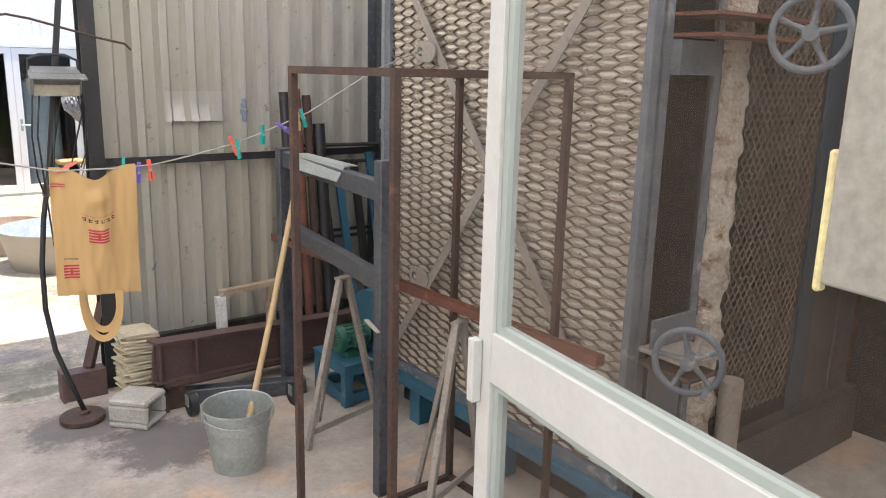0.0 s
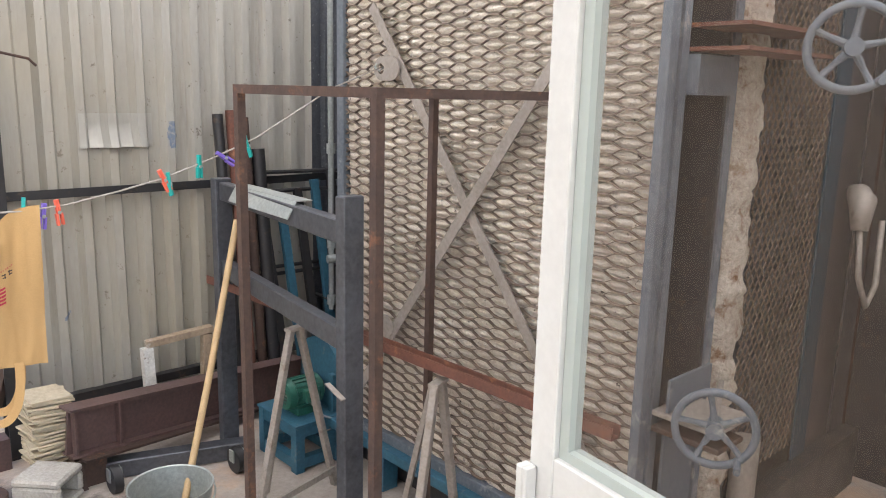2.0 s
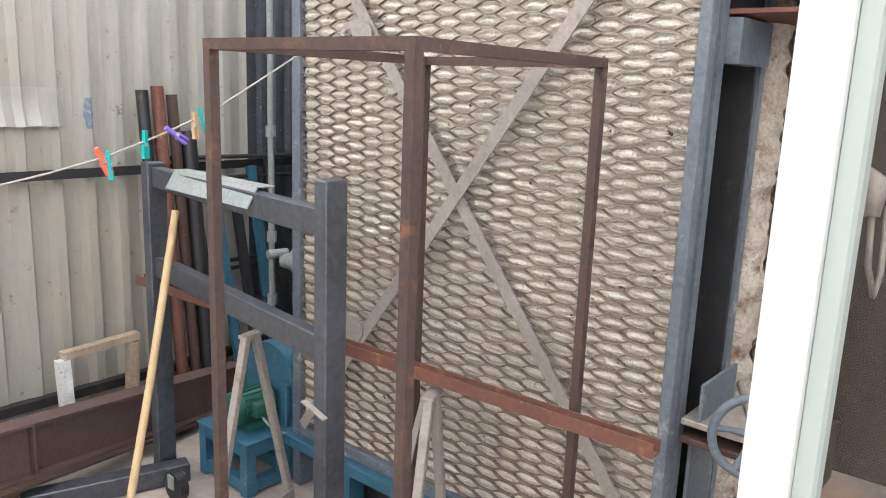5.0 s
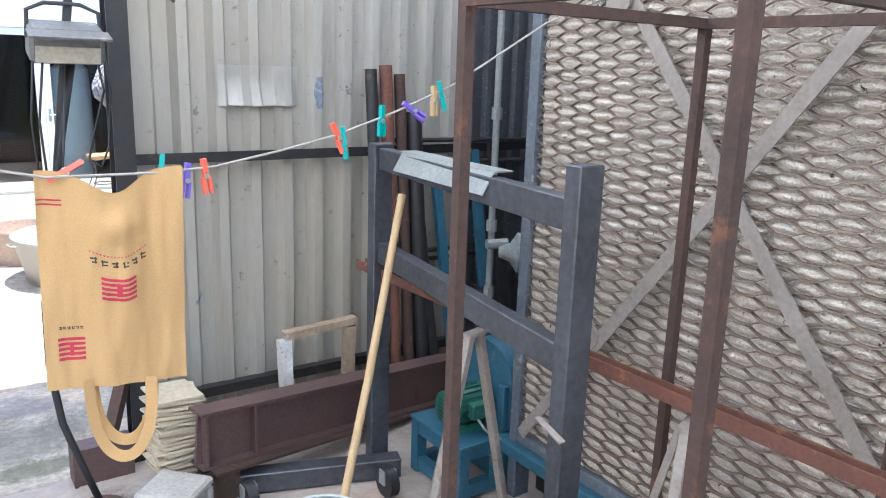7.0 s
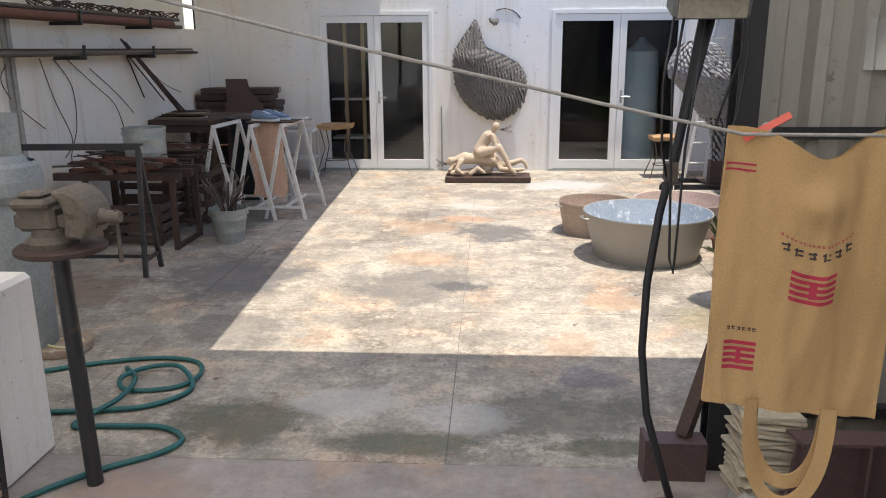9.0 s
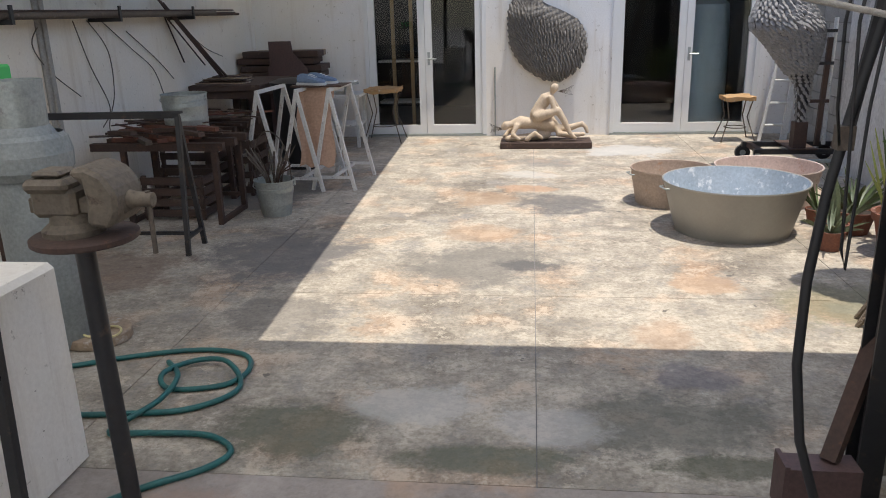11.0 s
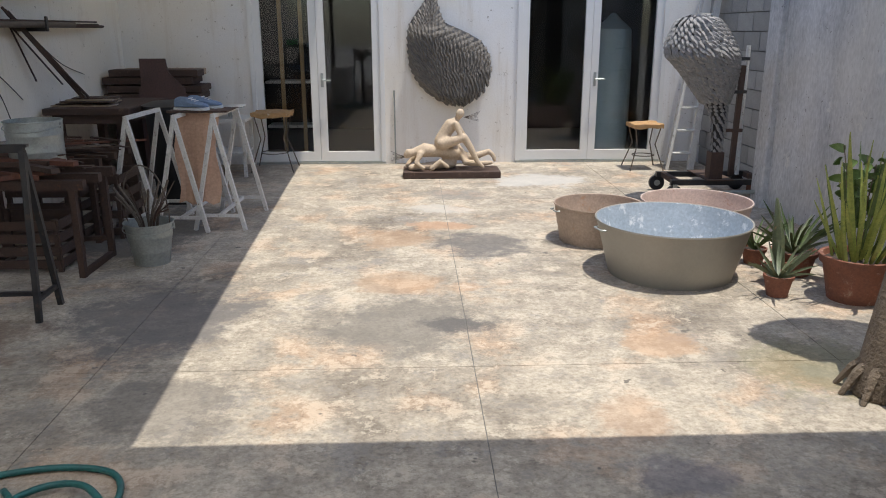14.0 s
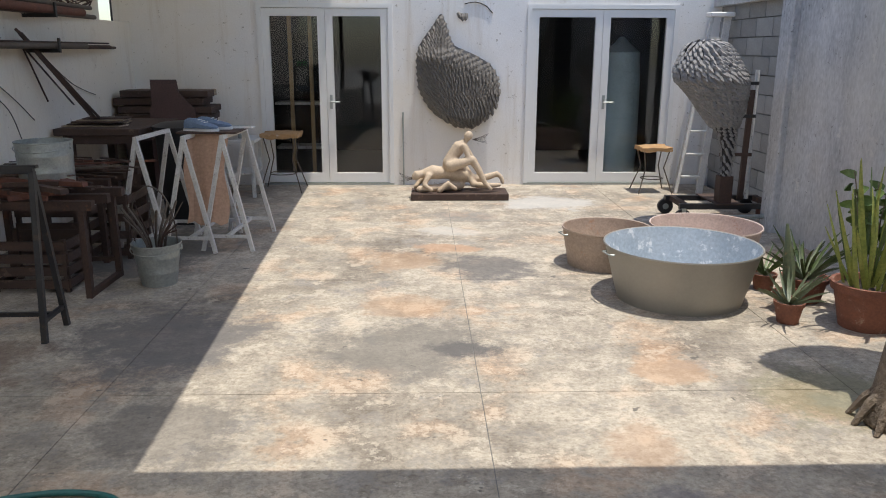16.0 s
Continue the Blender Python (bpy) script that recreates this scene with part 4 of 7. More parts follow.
for dx in (-0.0195, 0.0195):
    part("flange", R((2.05 + dx, 4.02, 0.892), (2.17 + dx, 1.63, 0.872), 0.006, 0.034), M_RUST_RED, rb)

# ---- blower with motor ----
blower = thing("blower", (2.31, 3.6, 0), "blue belt-driven blower with a green motor on its stand", "blower")
BX0, BX1, BY0, BY1, BZ = 2.17, 2.45, 3.42, 3.78, 0.255
for x in (BX0, BX1 - 0.05):
    for y in (BY0, BY1 - 0.05):
        part("stand_leg", B(x, x + 0.05, y, y + 0.05, 0, BZ - 0.012), M_BLUE, blower, bevel=0.002)
for z0, z1 in ((0.02, 0.075), (0.185, BZ - 0.013)):
    for x in (BX0 + 0.004, BX1 - 0.044):
        part("stand_rail", B(x, x + 0.04, BY0 + 0.051, BY1 - 0.051, z0, z1), M_BLUE, blower)
    for y in (BY0 + 0.004, BY1 - 0.044):
        part("stand_rail", B(BX0 + 0.051, BX1 - 0.051, y, y + 0.04, z0, z1), M_BLUE, blower)
part("stand_top", B(BX0 - 0.006, BX1 + 0.006, BY0 - 0.006, BY1 + 0.006, BZ - 0.012, BZ), M_BLUE, blower, "dusty blue steel top", bevel=0.002)
part("side_panel", B(BX0 + 0.15, BX1 - 0.055, BY0 - 0.004, BY0 + 0.003, 0.08, 0.18), M_BLUE, blower)
MY, MZ = 3.57, BZ + 0.105
mo = part("motor", T([(x, MY, MZ) for x in (BX0 + 0.02, BX0 + 0.025, BX0 + 0.06, BX0 + 0.066, BX0 + 0.2, BX0 + 0.215, BX0 + 0.235)], [0.05, 0.072, 0.076, 0.07, 0.07, 0.074, 0.05], 28), M_GREEN, blower, "green ribbed electric motor", smooth=True)
for k in range(18):
    q = 2 * math.pi * k / 18
    part("fin", R((BX0 + 0.07, MY + 0.072 * math.cos(q), MZ + 0.072 * math.sin(q)), (BX0 + 0.195, MY + 0.072 * math.cos(q), MZ + 0.072 * math.sin(q)), 0.005, 0.012, (0, math.cos(q), math.sin(q))), M_GREEN, mo)
for k in range(5):
    part("vent_slot", B(BX0 + 0.0185, BX0 + 0.0205, MY - 0.04 + 0.006 * abs(k - 2), MY + 0.04 - 0.006 * abs(k - 2), MZ - 0.037 + 0.017 * k, MZ - 0.03 + 0.017 * k), M_BLACK, mo)
part("foot", B(BX0 + 0.07, BX0 + 0.19, MY - 0.06, MY + 0.06, BZ, BZ + 0.04), M_GREEN, mo, bevel=0.003)
part("terminal_box", B(BX0 + 0.09, BX0 + 0.17, MY - 0.105, MY - 0.062, MZ - 0.03, MZ + 0.035), M_GREEN, mo, bevel=0.005)
plate = new_bm()
arch = [(BY0 + 0.01, BZ)] + [((BY0 + BY1) / 2 + 0.17 * math.cos(math.pi - math.pi * k / 16), BZ + 0.22 + 0.13 * math.sin(math.pi * k / 16)) for k in range(17)] + [(BY1 - 0.01, BZ)]
sides_x = [[plate.verts.new((x, y, z)) for y, z in arch] for x in (2.425, 2.5)]
plate.faces.new(sides_x[0]), plate.faces.new(sides_x[1][::-1])
for i in range(len(arch)):
    j = (i + 1) % len(arch)
    plate.faces.new((sides_x[0][i], sides_x[0][j], sides_x[1][j], sides_x[1][i]))
part("housing", plate, M_BLUE, blower, "blue arched fan housing", smooth=True)
part("belt_guard", B(2.395, 2.424, BY0 + 0.02, BY0 + 0.06, BZ, BZ + 0.2), M_BLUE, blower, bevel=0.004)
part("cable", T([(BX0 + 0.12, MY - 0.1, MZ - 0.03), (BX0 + 0.13, MY - 0.13, MZ - 0.06), (BX0 + 0.16, MY - 0.15, BZ + 0.012), (BX0 + 0.24, MY - 0.17, BZ - 0.03), (2.5, 3.3, 0.19), (2.55, 3.27, 0.27)], 0.006, 6), M_PALE_GREY, blower, smooth="all")

# ---- stock leaning and lying by the partition ----
ib = thing("i_beam", (2.0, 4.15, 0.3), "short red-oxide painted steel I-beam resting on a cradle", "beam")
a, b = Vector((1.3, 3.97, 0.285)), Vector((2.72, 4.27, 0.135))
part("web", R(a, b, 0.012, 0.214), M_OXIDE, ib)
for dz in (-0.113, 0.113):
    part("flange", R(a + Vector((0, 0, dz)), b + Vector((0, 0, dz)), 0.1, 0.012), M_OXIDE, ib)
for s in (0.02, 0.17, 0.6):
    p = a.lerp(b, s)
    part("stiffener", R(p + Vector((0, -0.028, -0.106)), p + Vector((0, -0.028, 0.106)), 0.045, 0.01, (1, 0.1, 0)), M_OXIDE, ib)
lb = thing("lower_channel", (1.9, 3.95, 0), "rusty steel channel lying under the I-beam", "beam")
part("channel", box(box(R((1.34, 3.93, 0.155), (2.7, 4.26, 0.012), 0.1, 0.012), 1.32, 1.46, 3.94, 4.05, 0.0, 0.145), 2.5, 2.62, 4.2, 4.3, 0.0, 0.01), M_RUST, lb)
ch = thing("timber_prop", (1.34, 3.9, 0), "rough board end standing against the beam", "board")
part("board", R((1.33, 3.93, 0.0), (1.32, 3.96, 0.14), 0.06, 0.05, (0, 1, 0)), M_DARK_WOOD, ch)
wp = thing("wooden_bracket", (2.0, 4.35, 0), "paint-chipped wooden bracket propped behind the beam", "bracket")
part("post", R((1.84, 4.33, 0.0), (1.83, 4.35, 0.475), 0.055, 0.05, (0, 1, 0)), M_OLD_WHITE, wp)
part("arm", R((1.83, 4.35, 0.495), (2.2, 4.35, 0.515), 0.05, 0.035), M_WOOD, wp)
part("leg", R((2.15, 4.35, 0.0), (2.17, 4.35, 0.49), 0.05, 0.05, (0, 1, 0)), M_WOOD, wp)
for i, (x, z, r, mt) in enumerate(((2.34, 1.7, 0.03, M_BLACK), (2.42, 1.72, 0.032, M_RUST_RED), (2.5, 1.68, 0.028, M_RUST), (2.58, 1.5, 0.04, M_BLACK))):
    p = thing("leaning_pipe", (x + 0.1, 4.2, 0), "dark rusty pipe leaning on the partition", "pipe", "leaning pipes")
    part("pipe", T([(x + 0.03, 4.35, 0.0), (x, 4.5 - r, z)], r, 12), mt, p, smooth=True)
for i in range(5):
    x = 2.62 + 0.12 * i
    p = thing("steel_bar", (x, 4.4, 0), "dark blue steel bar leaning on the partition", "bar", "leaning bars")
    part("bar", R((x + 0.05, 4.3, 0.0), (x - 0.02, 4.46, 1.15 + 0.05 * i), 0.05, 0.03, (0, 1, 0)), M_BLUE if i % 2 else M_BLACK, p)
for i, z in enumerate((1.36, 1.25, 0.78, 0.74)):
    p = thing("steel_rod", (3.0, 4.48, z), "black steel rod lying across brackets on the partition", "rod", "rods on brackets")
    part("rod", T([(2.45, 4.485 - 0.02 * (i % 2), z), (3.7, 4.485 - 0.02 * (i % 2), z - 0.02)], 0.012, 8), M_BLACK, p)
gp = thing("gas_pipe", (2.98, 4.3, 0.5), "grey painted pipe with a regulator", "pipe")
part("pipe", T([(2.98, 4.3, 0.5), (2.98, 4.3, 2.95)], 0.018, 12), M_PALE_GREY, gp, smooth=True)
for z in (0.56, 0.92, 1.5):
    part("coupling", T([(2.98, 4.3, z - 0.03), (2.98, 4.3, z + 0.03)], 0.028, 8), M_PALE_GREY, gp)
part("regulator", T([(2.99, 4.24, 0.79), (3.03, 4.2, 0.79), (3.06, 4.18, 0.79), (3.1, 4.15, 0.79)], [0.03, 0.05, 0.105, 0.1], 24), M_PALE_GREY, gp, "round grey gas regulator", smooth=True)
part("valve", T([(2.93, 4.27, 0.83), (3.04, 4.24, 0.83)], 0.026, 10), M_PALE_GREY, gp)
part("bracket", R((2.98, 4.3, 0.56), (2.98, 4.5, 0.56), 0.03, 0.01), M_BLACK, gp)
# ---- washing line, pegs and canvas bag ----
LINE_Y = 2.95
line = thing("washing_line", (2.35, 3.03, 1.93), "thin pale cord strung across the yard", "rope")
lp = [(2.37, 3.03, 1.945), (2.092, LINE_Y + 0.03, 1.856), (1.734, LINE_Y, 1.67), (1.556, LINE_Y, 1.601), (1.392, LINE_Y, 1.546), (1.24, LINE_Y, 1.511), (1.074, LINE_Y, 1.479),
      (0.95, 2.94, 1.472), (0.72, 2.93, 1.475), (0.5, 2.94, 1.522), (0.334, 2.945, 1.56), (0.08, 2.955, 1.617), (-0.26, 2.96, 1.7), (-1.0, 2.97, 1.875), (-1.9, 2.98, 2.08)]
part("cord", T(lp, 0.0032, 6), M_ROPE, line, smooth="all")
part("hook", T([(2.38, 3.03, 1.945), (2.36, 3.03, 1.93), (2.35, 3.05, 1.945), (2.37, 3.06, 1.96)], 0.004, 6), M_ZINC, line)


def peg(x, z, lean, tip, material, colour, y=LINE_Y):
    """A spring peg clipped over the cord; lean in radians, tip turns it edge-on."""
    p = thing("clothes_peg", (x, y, z), colour + " plastic clothes peg clipped on the line", "peg", "clothes pegs")
    m = Matrix.Translation((x, y, z)) @ Matrix.Rotation(lean, 4, "Y") @ Matrix.Rotation(tip, 4, "Z")
    for s in (-1, 1):
        jaw = new_bm()
        box(jaw, s * 0.0005, s * 0.006, -0.0055, 0.0055, -0.022, 0.022, m), box(jaw, s * 0.004, s * 0.011, -0.0055, 0.0055, -0.058, -0.021, m)
        part("jaw", jaw, material, p)
    part("spring", T([m @ Vector((0, -0.008, -0.018)), m @ Vector((0, 0.008, -0.018))], 0.006, 8), M_ZINC, p)


for x, z, lean, tip, mt, c in ((0.777, 1.492, 1.05, 1.2, M_CORAL, "coral"), (0.956, 1.49, 0.1, 1.3, M_TEAL, "teal"), (1.01, 1.468, 0.15, 0.2, M_VIOLET, "violet"), (1.05, 1.476, -0.12, 0.2, M_CORAL, "coral"),
                               (1.382, 1.553, -0.45, 0.3, M_CORAL, "coral"), (1.405, 1.542, -0.12, 0.9, M_TEAL, "teal"), (1.515, 1.596, 0.02, 0.3, M_TEAL, "teal"), (1.598, 1.612, -1.0, 0.3, M_VIOLET, "violet"),
                               (1.675, 1.647, -0.05, 0.3, M_BROOM, "tan"), (1.697, 1.66, -0.3, 0.9, M_TEAL, "teal")):
    peg(x, z, lean, tip, mt, c)

BAGX0, BAGX1, BAGZ0, BAGZ1 = 0.702, 0.994, 1.02, 1.487


def bag_at(u, v, side):
    """Cloth surface, u across and v upward, sagging between the pegs at the top."""
    sag = 0.05 * v ** 3 * math.exp(-((u - 0.5) / 0.22) ** 2)
    skew = -0.012 * (1 - v)
    wave = 0.010 * math.sin(u * 9 + 1.2 * v) * (0.35 + 0.65 * v) + 0.012 * v * math.cos(6.28 * u)
    drop = -0.028 * u * (1 - v)
    belly = 0.012 * math.sin(math.pi * u) * math.sin(math.pi * min(1, v + 0.15))
    fold = 0.016 * math.exp(-((u - 0.5) / 0.13) ** 2) * math.exp(-((v - 0.8) / 0.08) ** 2)
    wave += 0.011 * noise.noise(Vector((u * 6, v * 2.2, 2))) + 0.006 * noise.noise(Vector((u * 14, v * 5, side)))
    return Vector((BAGX0 + skew + (BAGX1 - BAGX0) * u, 2.93 + wave + side * (0.005 + belly) + side * fold, BAGZ0 + (BAGZ1 - BAGZ0) * v - sag + drop))


bag = thing("canvas_bag", (0.85, 2.93, 1.25), "tan canvas tote bag pegged upside down on the line", "bag")
NB = 40
for side, nm in ((-1, "front"), (1, "back")):
    cl = new_bm()
    g = [[cl.verts.new(bag_at(i / NB, j / NB, side)) for i in range(NB + 1)] for j in range(NB + 1)]
    for j in range(NB):
        for i in range(NB):
            cl.faces.new((g[j][i], g[j][i + 1], g[j + 1][i + 1], g[j + 1][i]))
    part(nm + "_panel", cl, M_CANVAS, bag, smooth="all")
for u in (0, 1):
    sm = new_bm()
    e = [[sm.verts.new(bag_at(u, j / NB, s)) for s in (-1, 1)] for j in range(NB + 1)]
    for a, b in zip(e, e[1:]):
        sm.faces.new((a[0], a[1], b[1], b[0]))
    part("side_seam", sm, M_CANVAS, bag, smooth="all")


def strap(p0, p1, low, y, name):
    """Flat webbing hanging in a loop between two points of the hem."""
    mid = []
    for k in range(29):
        q = k / 28
        mid.append(Vector((p0[0] + (p1[0] - p0[0]) * (0.5 - 0.5 * math.cos(math.pi * q)) * 0.9 + 0.007, y + 0.008 * math.sin(6 * q), p0[1] + (p1[1] - p0[1]) * q - low * math.sin(math.pi * q) ** 0.8)))
    st = new_bm()
    rowsv = []
    for k, c in enumerate(mid):
        d = (mid[min(28, k + 1)] - mid[max(0, k - 1)]).normalized()
        n = Vector((-d.z, 0.35, d.x)).normalized() * 0.0125
        o = Vector((0, 0.001, 0))
        rowsv.append([st.verts.new(c - n - o), st.verts.new(c + n - o), st.verts.new(c + n + o), st.verts.new(c - n + o)])
    for a, b in zip(rowsv, rowsv[1:]):
        for i in range(4):
            st.faces.new((a[i], a[(i + 1) % 4], b[(i + 1) % 4], b[i]))
    part(name, st, M_CANVAS, bag, "loop of tan webbing", smooth=True)


strap((0.762, 1.03), (0.905, 1.015), 0.19, 2.915, "strap")
strap((0.775, 1.03), (0.915, 1.015), 0.165, 2.945, "strap")
# printed emblem: bars with a centre stroke, and a line of small marks
def print_bars(u0, u1, v0, v1, rows, curve, material):
    pb = new_bm()
    for r in range(rows):
        va = v0 + (v1 - v0) * (r + 0.12) / rows
        vb = v0 + (v1 - v0) * (r + 0.72) / rows
        for k in range(8):
            ua, ub = u0 + (u1 - u0) * k / 8, u0 + (u1 - u0) * (k + 1) / 8
            ca, cb = curve * (2 * k / 8 - 1) ** 2, curve * (2 * (k + 1) / 8 - 1) ** 2
            q = [bag_at(ua, va + ca, -1), bag_at(ub, va + cb, -1), bag_at(ub, vb + cb, -1), bag_at(ua, vb + ca, -1)]
            pb.faces.new([pb.verts.new(p + Vector((0, -0.0012, 0))) for p in q])
    um, w = (u0 + u1) / 2, (u1 - u0) * 0.07
    q = [bag_at(um - w, v0 + (v1 - v0) * 0.2, -1), bag_at(um + w, v0 + (v1 - v0) * 0.2, -1), bag_at(um + w, v0 + (v1 - v0) * 0.7, -1), bag_at(um - w, v0 + (v1 - v0) * 0.7, -1)]
    pb.faces.new([pb.verts.new(p + Vector((0, -0.0014, 0))) for p in q])
    return pb


part("print", print_bars(0.38, 0.62, 0.415, 0.535, 5, 0.012, M_PRINT_RED), M_PRINT_RED, bag, "crimson printed emblem of bars")
part("print", print_bars(0.085, 0.265, 0.135, 0.25, 5, 0.0, M_PRINT_RED), M_PRINT_RED, bag, "crimson printed emblem of bars")


def marks(u0, u1, v, curve, n, size, material):
    mk = new_bm()
    for k in range(n):
        u = u0 + (u1 - u0) * (k + 0.5) / n
        vv = v + curve * (2 * (k + 0.5) / n - 1) ** 2
        for du, dv, su, sv in ((0, 0.25, 1, 0.25), (0.1, -0.3, 0.8, 0.22), (-0.25 if k % 2 else 0.25, 0, 0.22, 1)):
            cu, cv = u + du * size, vv + dv * size * 0.7
            q = [bag_at(cu - su * size / 2, cv - sv * size * 0.35, -1), bag_at(cu + su * size / 2, cv - sv * size * 0.35, -1), bag_at(cu + su * size / 2, cv + sv * size * 0.35, -1), bag_at(cu - su * size / 2, cv + sv * size * 0.35, -1)]
            mk.faces.new([mk.verts.new(p + Vector((0, -0.0012, 0))) for p in q])
    return mk


part("lettering", marks(0.3, 0.72, 0.6, 0.03, 6, 0.045, M_PRINT_BLACK), M_PRINT_BLACK, bag, "row of small black printed marks")
part("lettering", marks(0.3, 0.72, 0.64, 0.025, 18, 0.014, M_PRINT_RED), M_PRINT_RED, bag, "row of tiny red printed marks")
part("lettering", marks(0.09, 0.26, 0.29, 0, 6, 0.02, M_PRINT_BLACK), M_PRINT_BLACK, bag)
for v in (0.85, 0.87):
    part("stitching", print_bars(0.0, 0.16, v, v + 0.012, 1, 0, M_PRINT_RED), M_PRINT_RED, bag)


# ---- buckets ----
def bucket(at, r0, r1, h, label, material=M_ZINC, name="bucket", handle_down=True):
    b = thing(name, at, label, "bucket", "galvanised buckets")
    x, y, z = at
    part("body", lathe(new_bm(), [(0.0, 0.012), (r0 - 0.004, 0.012), (r0, 0.0), (r0 + 0.003, 0.01), (r0 + (r1 - r0) * 0.3, h * 0.3), (r0 + (r1 - r0) * 0.32 + 0.003, h * 0.33), (r0 + (r1 - r0) * 0.34, h * 0.36),
                                   (r0 + (r1 - r0) * 0.66, h * 0.66), (r0 + (r1 - r0) * 0.68 + 0.003, h * 0.69), (r0 + (r1 - r0) * 0.7, h * 0.72), (r1, h - 0.006), (r1 + 0.005, h - 0.003), (r1 + 0.004, h + 0.003),
                                   (r1 - 0.003, h), (r0 - 0.001, 0.016), (0.0, 0.016)], at, 40), material, b, smooth=True)
    pts = []
    for k in range(17):
        q = math.pi * k / 16
        pts.append((x + (r1 + 0.008) * math.cos(q), y - (0.985 * r1 + 0.012) * math.sin(q) * 0.99, z + h - 0.03 - 0.028 * math.sin(q)))
    part("handle", T(pts, 0.0035, 6), M_ZINC, b, "wire bail handle")
    for s in (-1, 1):
        part("ear", B(x + s * (r1 + 0.002) - 0.006, x + s * (r1 + 0.002) + 0.006, y - 0.015, y + 0.015, z + h - 0.05, z + h - 0.012), M_ZINC, b)
    return b


bucket((1.445, 3.166, 0.003), 0.118, 0.16, 0.31, "galvanised steel bucket with a wooden stick in it")
pole = thing("broomstick", (1.56, 3.25, 0.02), "pale bare wooden broomstick leaning from the bucket", "stick")
part("stick", T([(1.465, 3.196, 0.022), (1.740, 3.403, 0.65), (1.992, 3.61, 1.252)], [0.0155, 0.0155, 0.015], 12), M_BROOM, pole, smooth=True)

# ---- block, tile stack, lamp stand, steel foot ----
cbk = thing("concrete_block", (1.2, 3.87, 0), "rough hollow concrete block lying on the floor", "block")
TB = Matrix.Translation((1.19, 3.9, 0)) @ Matrix.Rotation(-0.5, 4, "Z")
bm = new_bm()
for x0, x1, z0, z1 in ((-0.1, 0.1, 0.003, 0.035), (-0.1, 0.1, 0.125, 0.16), (-0.1, -0.065, 0.035, 0.125), (0.065, 0.1, 0.035, 0.125)):
    box(bm, x0, x1, -0.11, 0.11, z0, z1, TB @ Matrix.Rotation(1.25, 4, "Z"))
part("block_body", bm, M_CONCRETE, cbk, bevel=0.01)
tile0 = B(1.27 - 0.09, 1.27 + 0.09, 4.14 - 0.1, 4.14 + 0.1, 0, 0.0095)
ts = thing("tile_stack", (1.27, 4.14, 0), "uneven stack of cream ceramic tiles", "tiles")
part("plinth", B(1.2, 1.34, 4.05, 4.23, 0.003, 0.1), M_CONCRETE, ts)
td = None
for k in range(30):
    if td is None:
        o = part("tile", tile0, M_TILE, ts)
        td = o.data
    else:
        o = new("tile", td)
        o.parent = ts
    o.matrix_basis = Matrix.Translation((0.01 * math.sin(k * 1.7), 0.012 * math.cos(k * 2.3), 0.1 + 0.0112 * k)) @ Matrix.Rotation(random.uniform(-0.22, 0.22), 4, "Z") @ Matrix.Rotation(random.uniform(-0.01, 0.01) + (0.05 if k > 16 else 0), 4, "Y")
lamp = thing("work_lamp", (0.955, 4.08, 0), "old floodlight on a bent pole with a round weighted foot", "lamp")
part("foot_disc", lathe(new_bm(), [(0, 0.004), (0.108, 0.004), (0.112, 0.008), (0.112, 0.03), (0.106, 0.036), (0.02, 0.038), (0, 0.038)], (0.955, 4.08, 0), 40), M_RUST, lamp, "rusty round steel foot", smooth=True)
part("weld", lathe(new_bm(), [(0.03, 0.036), (0.026, 0.05), (0.014, 0.06)], (0.965, 4.08, 0), 12), M_RUST, lamp)
mast = [(0.968, 4.08, 0.05), (0.92, 4.09, 0.2), (0.862, 4.12, 0.4), (0.838, 4.14, 0.62), (0.845, 4.16, 0.85), (0.875, 4.18, 1.08), (0.915, 4.2, 1.27), (0.96, 4.2, 1.5), (1.0, 4.2, 1.7)]
part("bent_pole", T(mast, 0.0135, 10), M_CABLE, lamp, "bent dark tube", smooth="all")
part("upper_bar", R((0.915, 4.2, 1.24), (1.035, 4.2, 2.16), 0.028, 0.012, (0, 1, 0)), M_BLACK, lamp)
hd = part("lamp_head", box(new_bm(), -0.115, 0.115, -0.06, 0.05, -0.065, 0.055, Matrix.Translation((0.975, 4.15, 1.765)) @ Matrix.Rotation(0.35, 4, "X")), M_LAMP, lamp, "dusty grey floodlight housing", bevel=0.012)
part("lens", box(new_bm(), -0.1, 0.1, -0.066, -0.0605, -0.055, 0.0, Matrix.Translation((0.975, 4.15, 1.765)) @ Matrix.Rotation(0.35, 4, "X")), M_LENS, hd, "dusty lamp glass")
part("bracket", T([(0.86, 4.15, 1.77), (0.865, 4.15, 1.86), (0.92, 4.16, 1.885), (1.03, 4.16, 1.885), (1.085, 4.15, 1.86), (1.09, 4.15, 1.77)], 0.007, 6), M_CABLE, hd)
part("visor", box(new_bm(), -0.125, 0.125, -0.12, -0.05, 0.045, 0.052, Matrix.Translation((0.975, 4.15, 1.765)) @ Matrix.Rotation(0.35, 4, "X")), M_LAMP, hd)
part("wire_arm", T([(0.72, 4.2, 2.05), (0.8, 4.2, 2.065), (0.9, 4.2, 2.05), (1.02, 4.2, 2.02), (1.2, 4.2, 1.975), (1.33, 4.2, 1.95), (1.36, 4.2, 1.92)], 0.006, 6), M_RUST, lamp, "bent rusty wire arm")
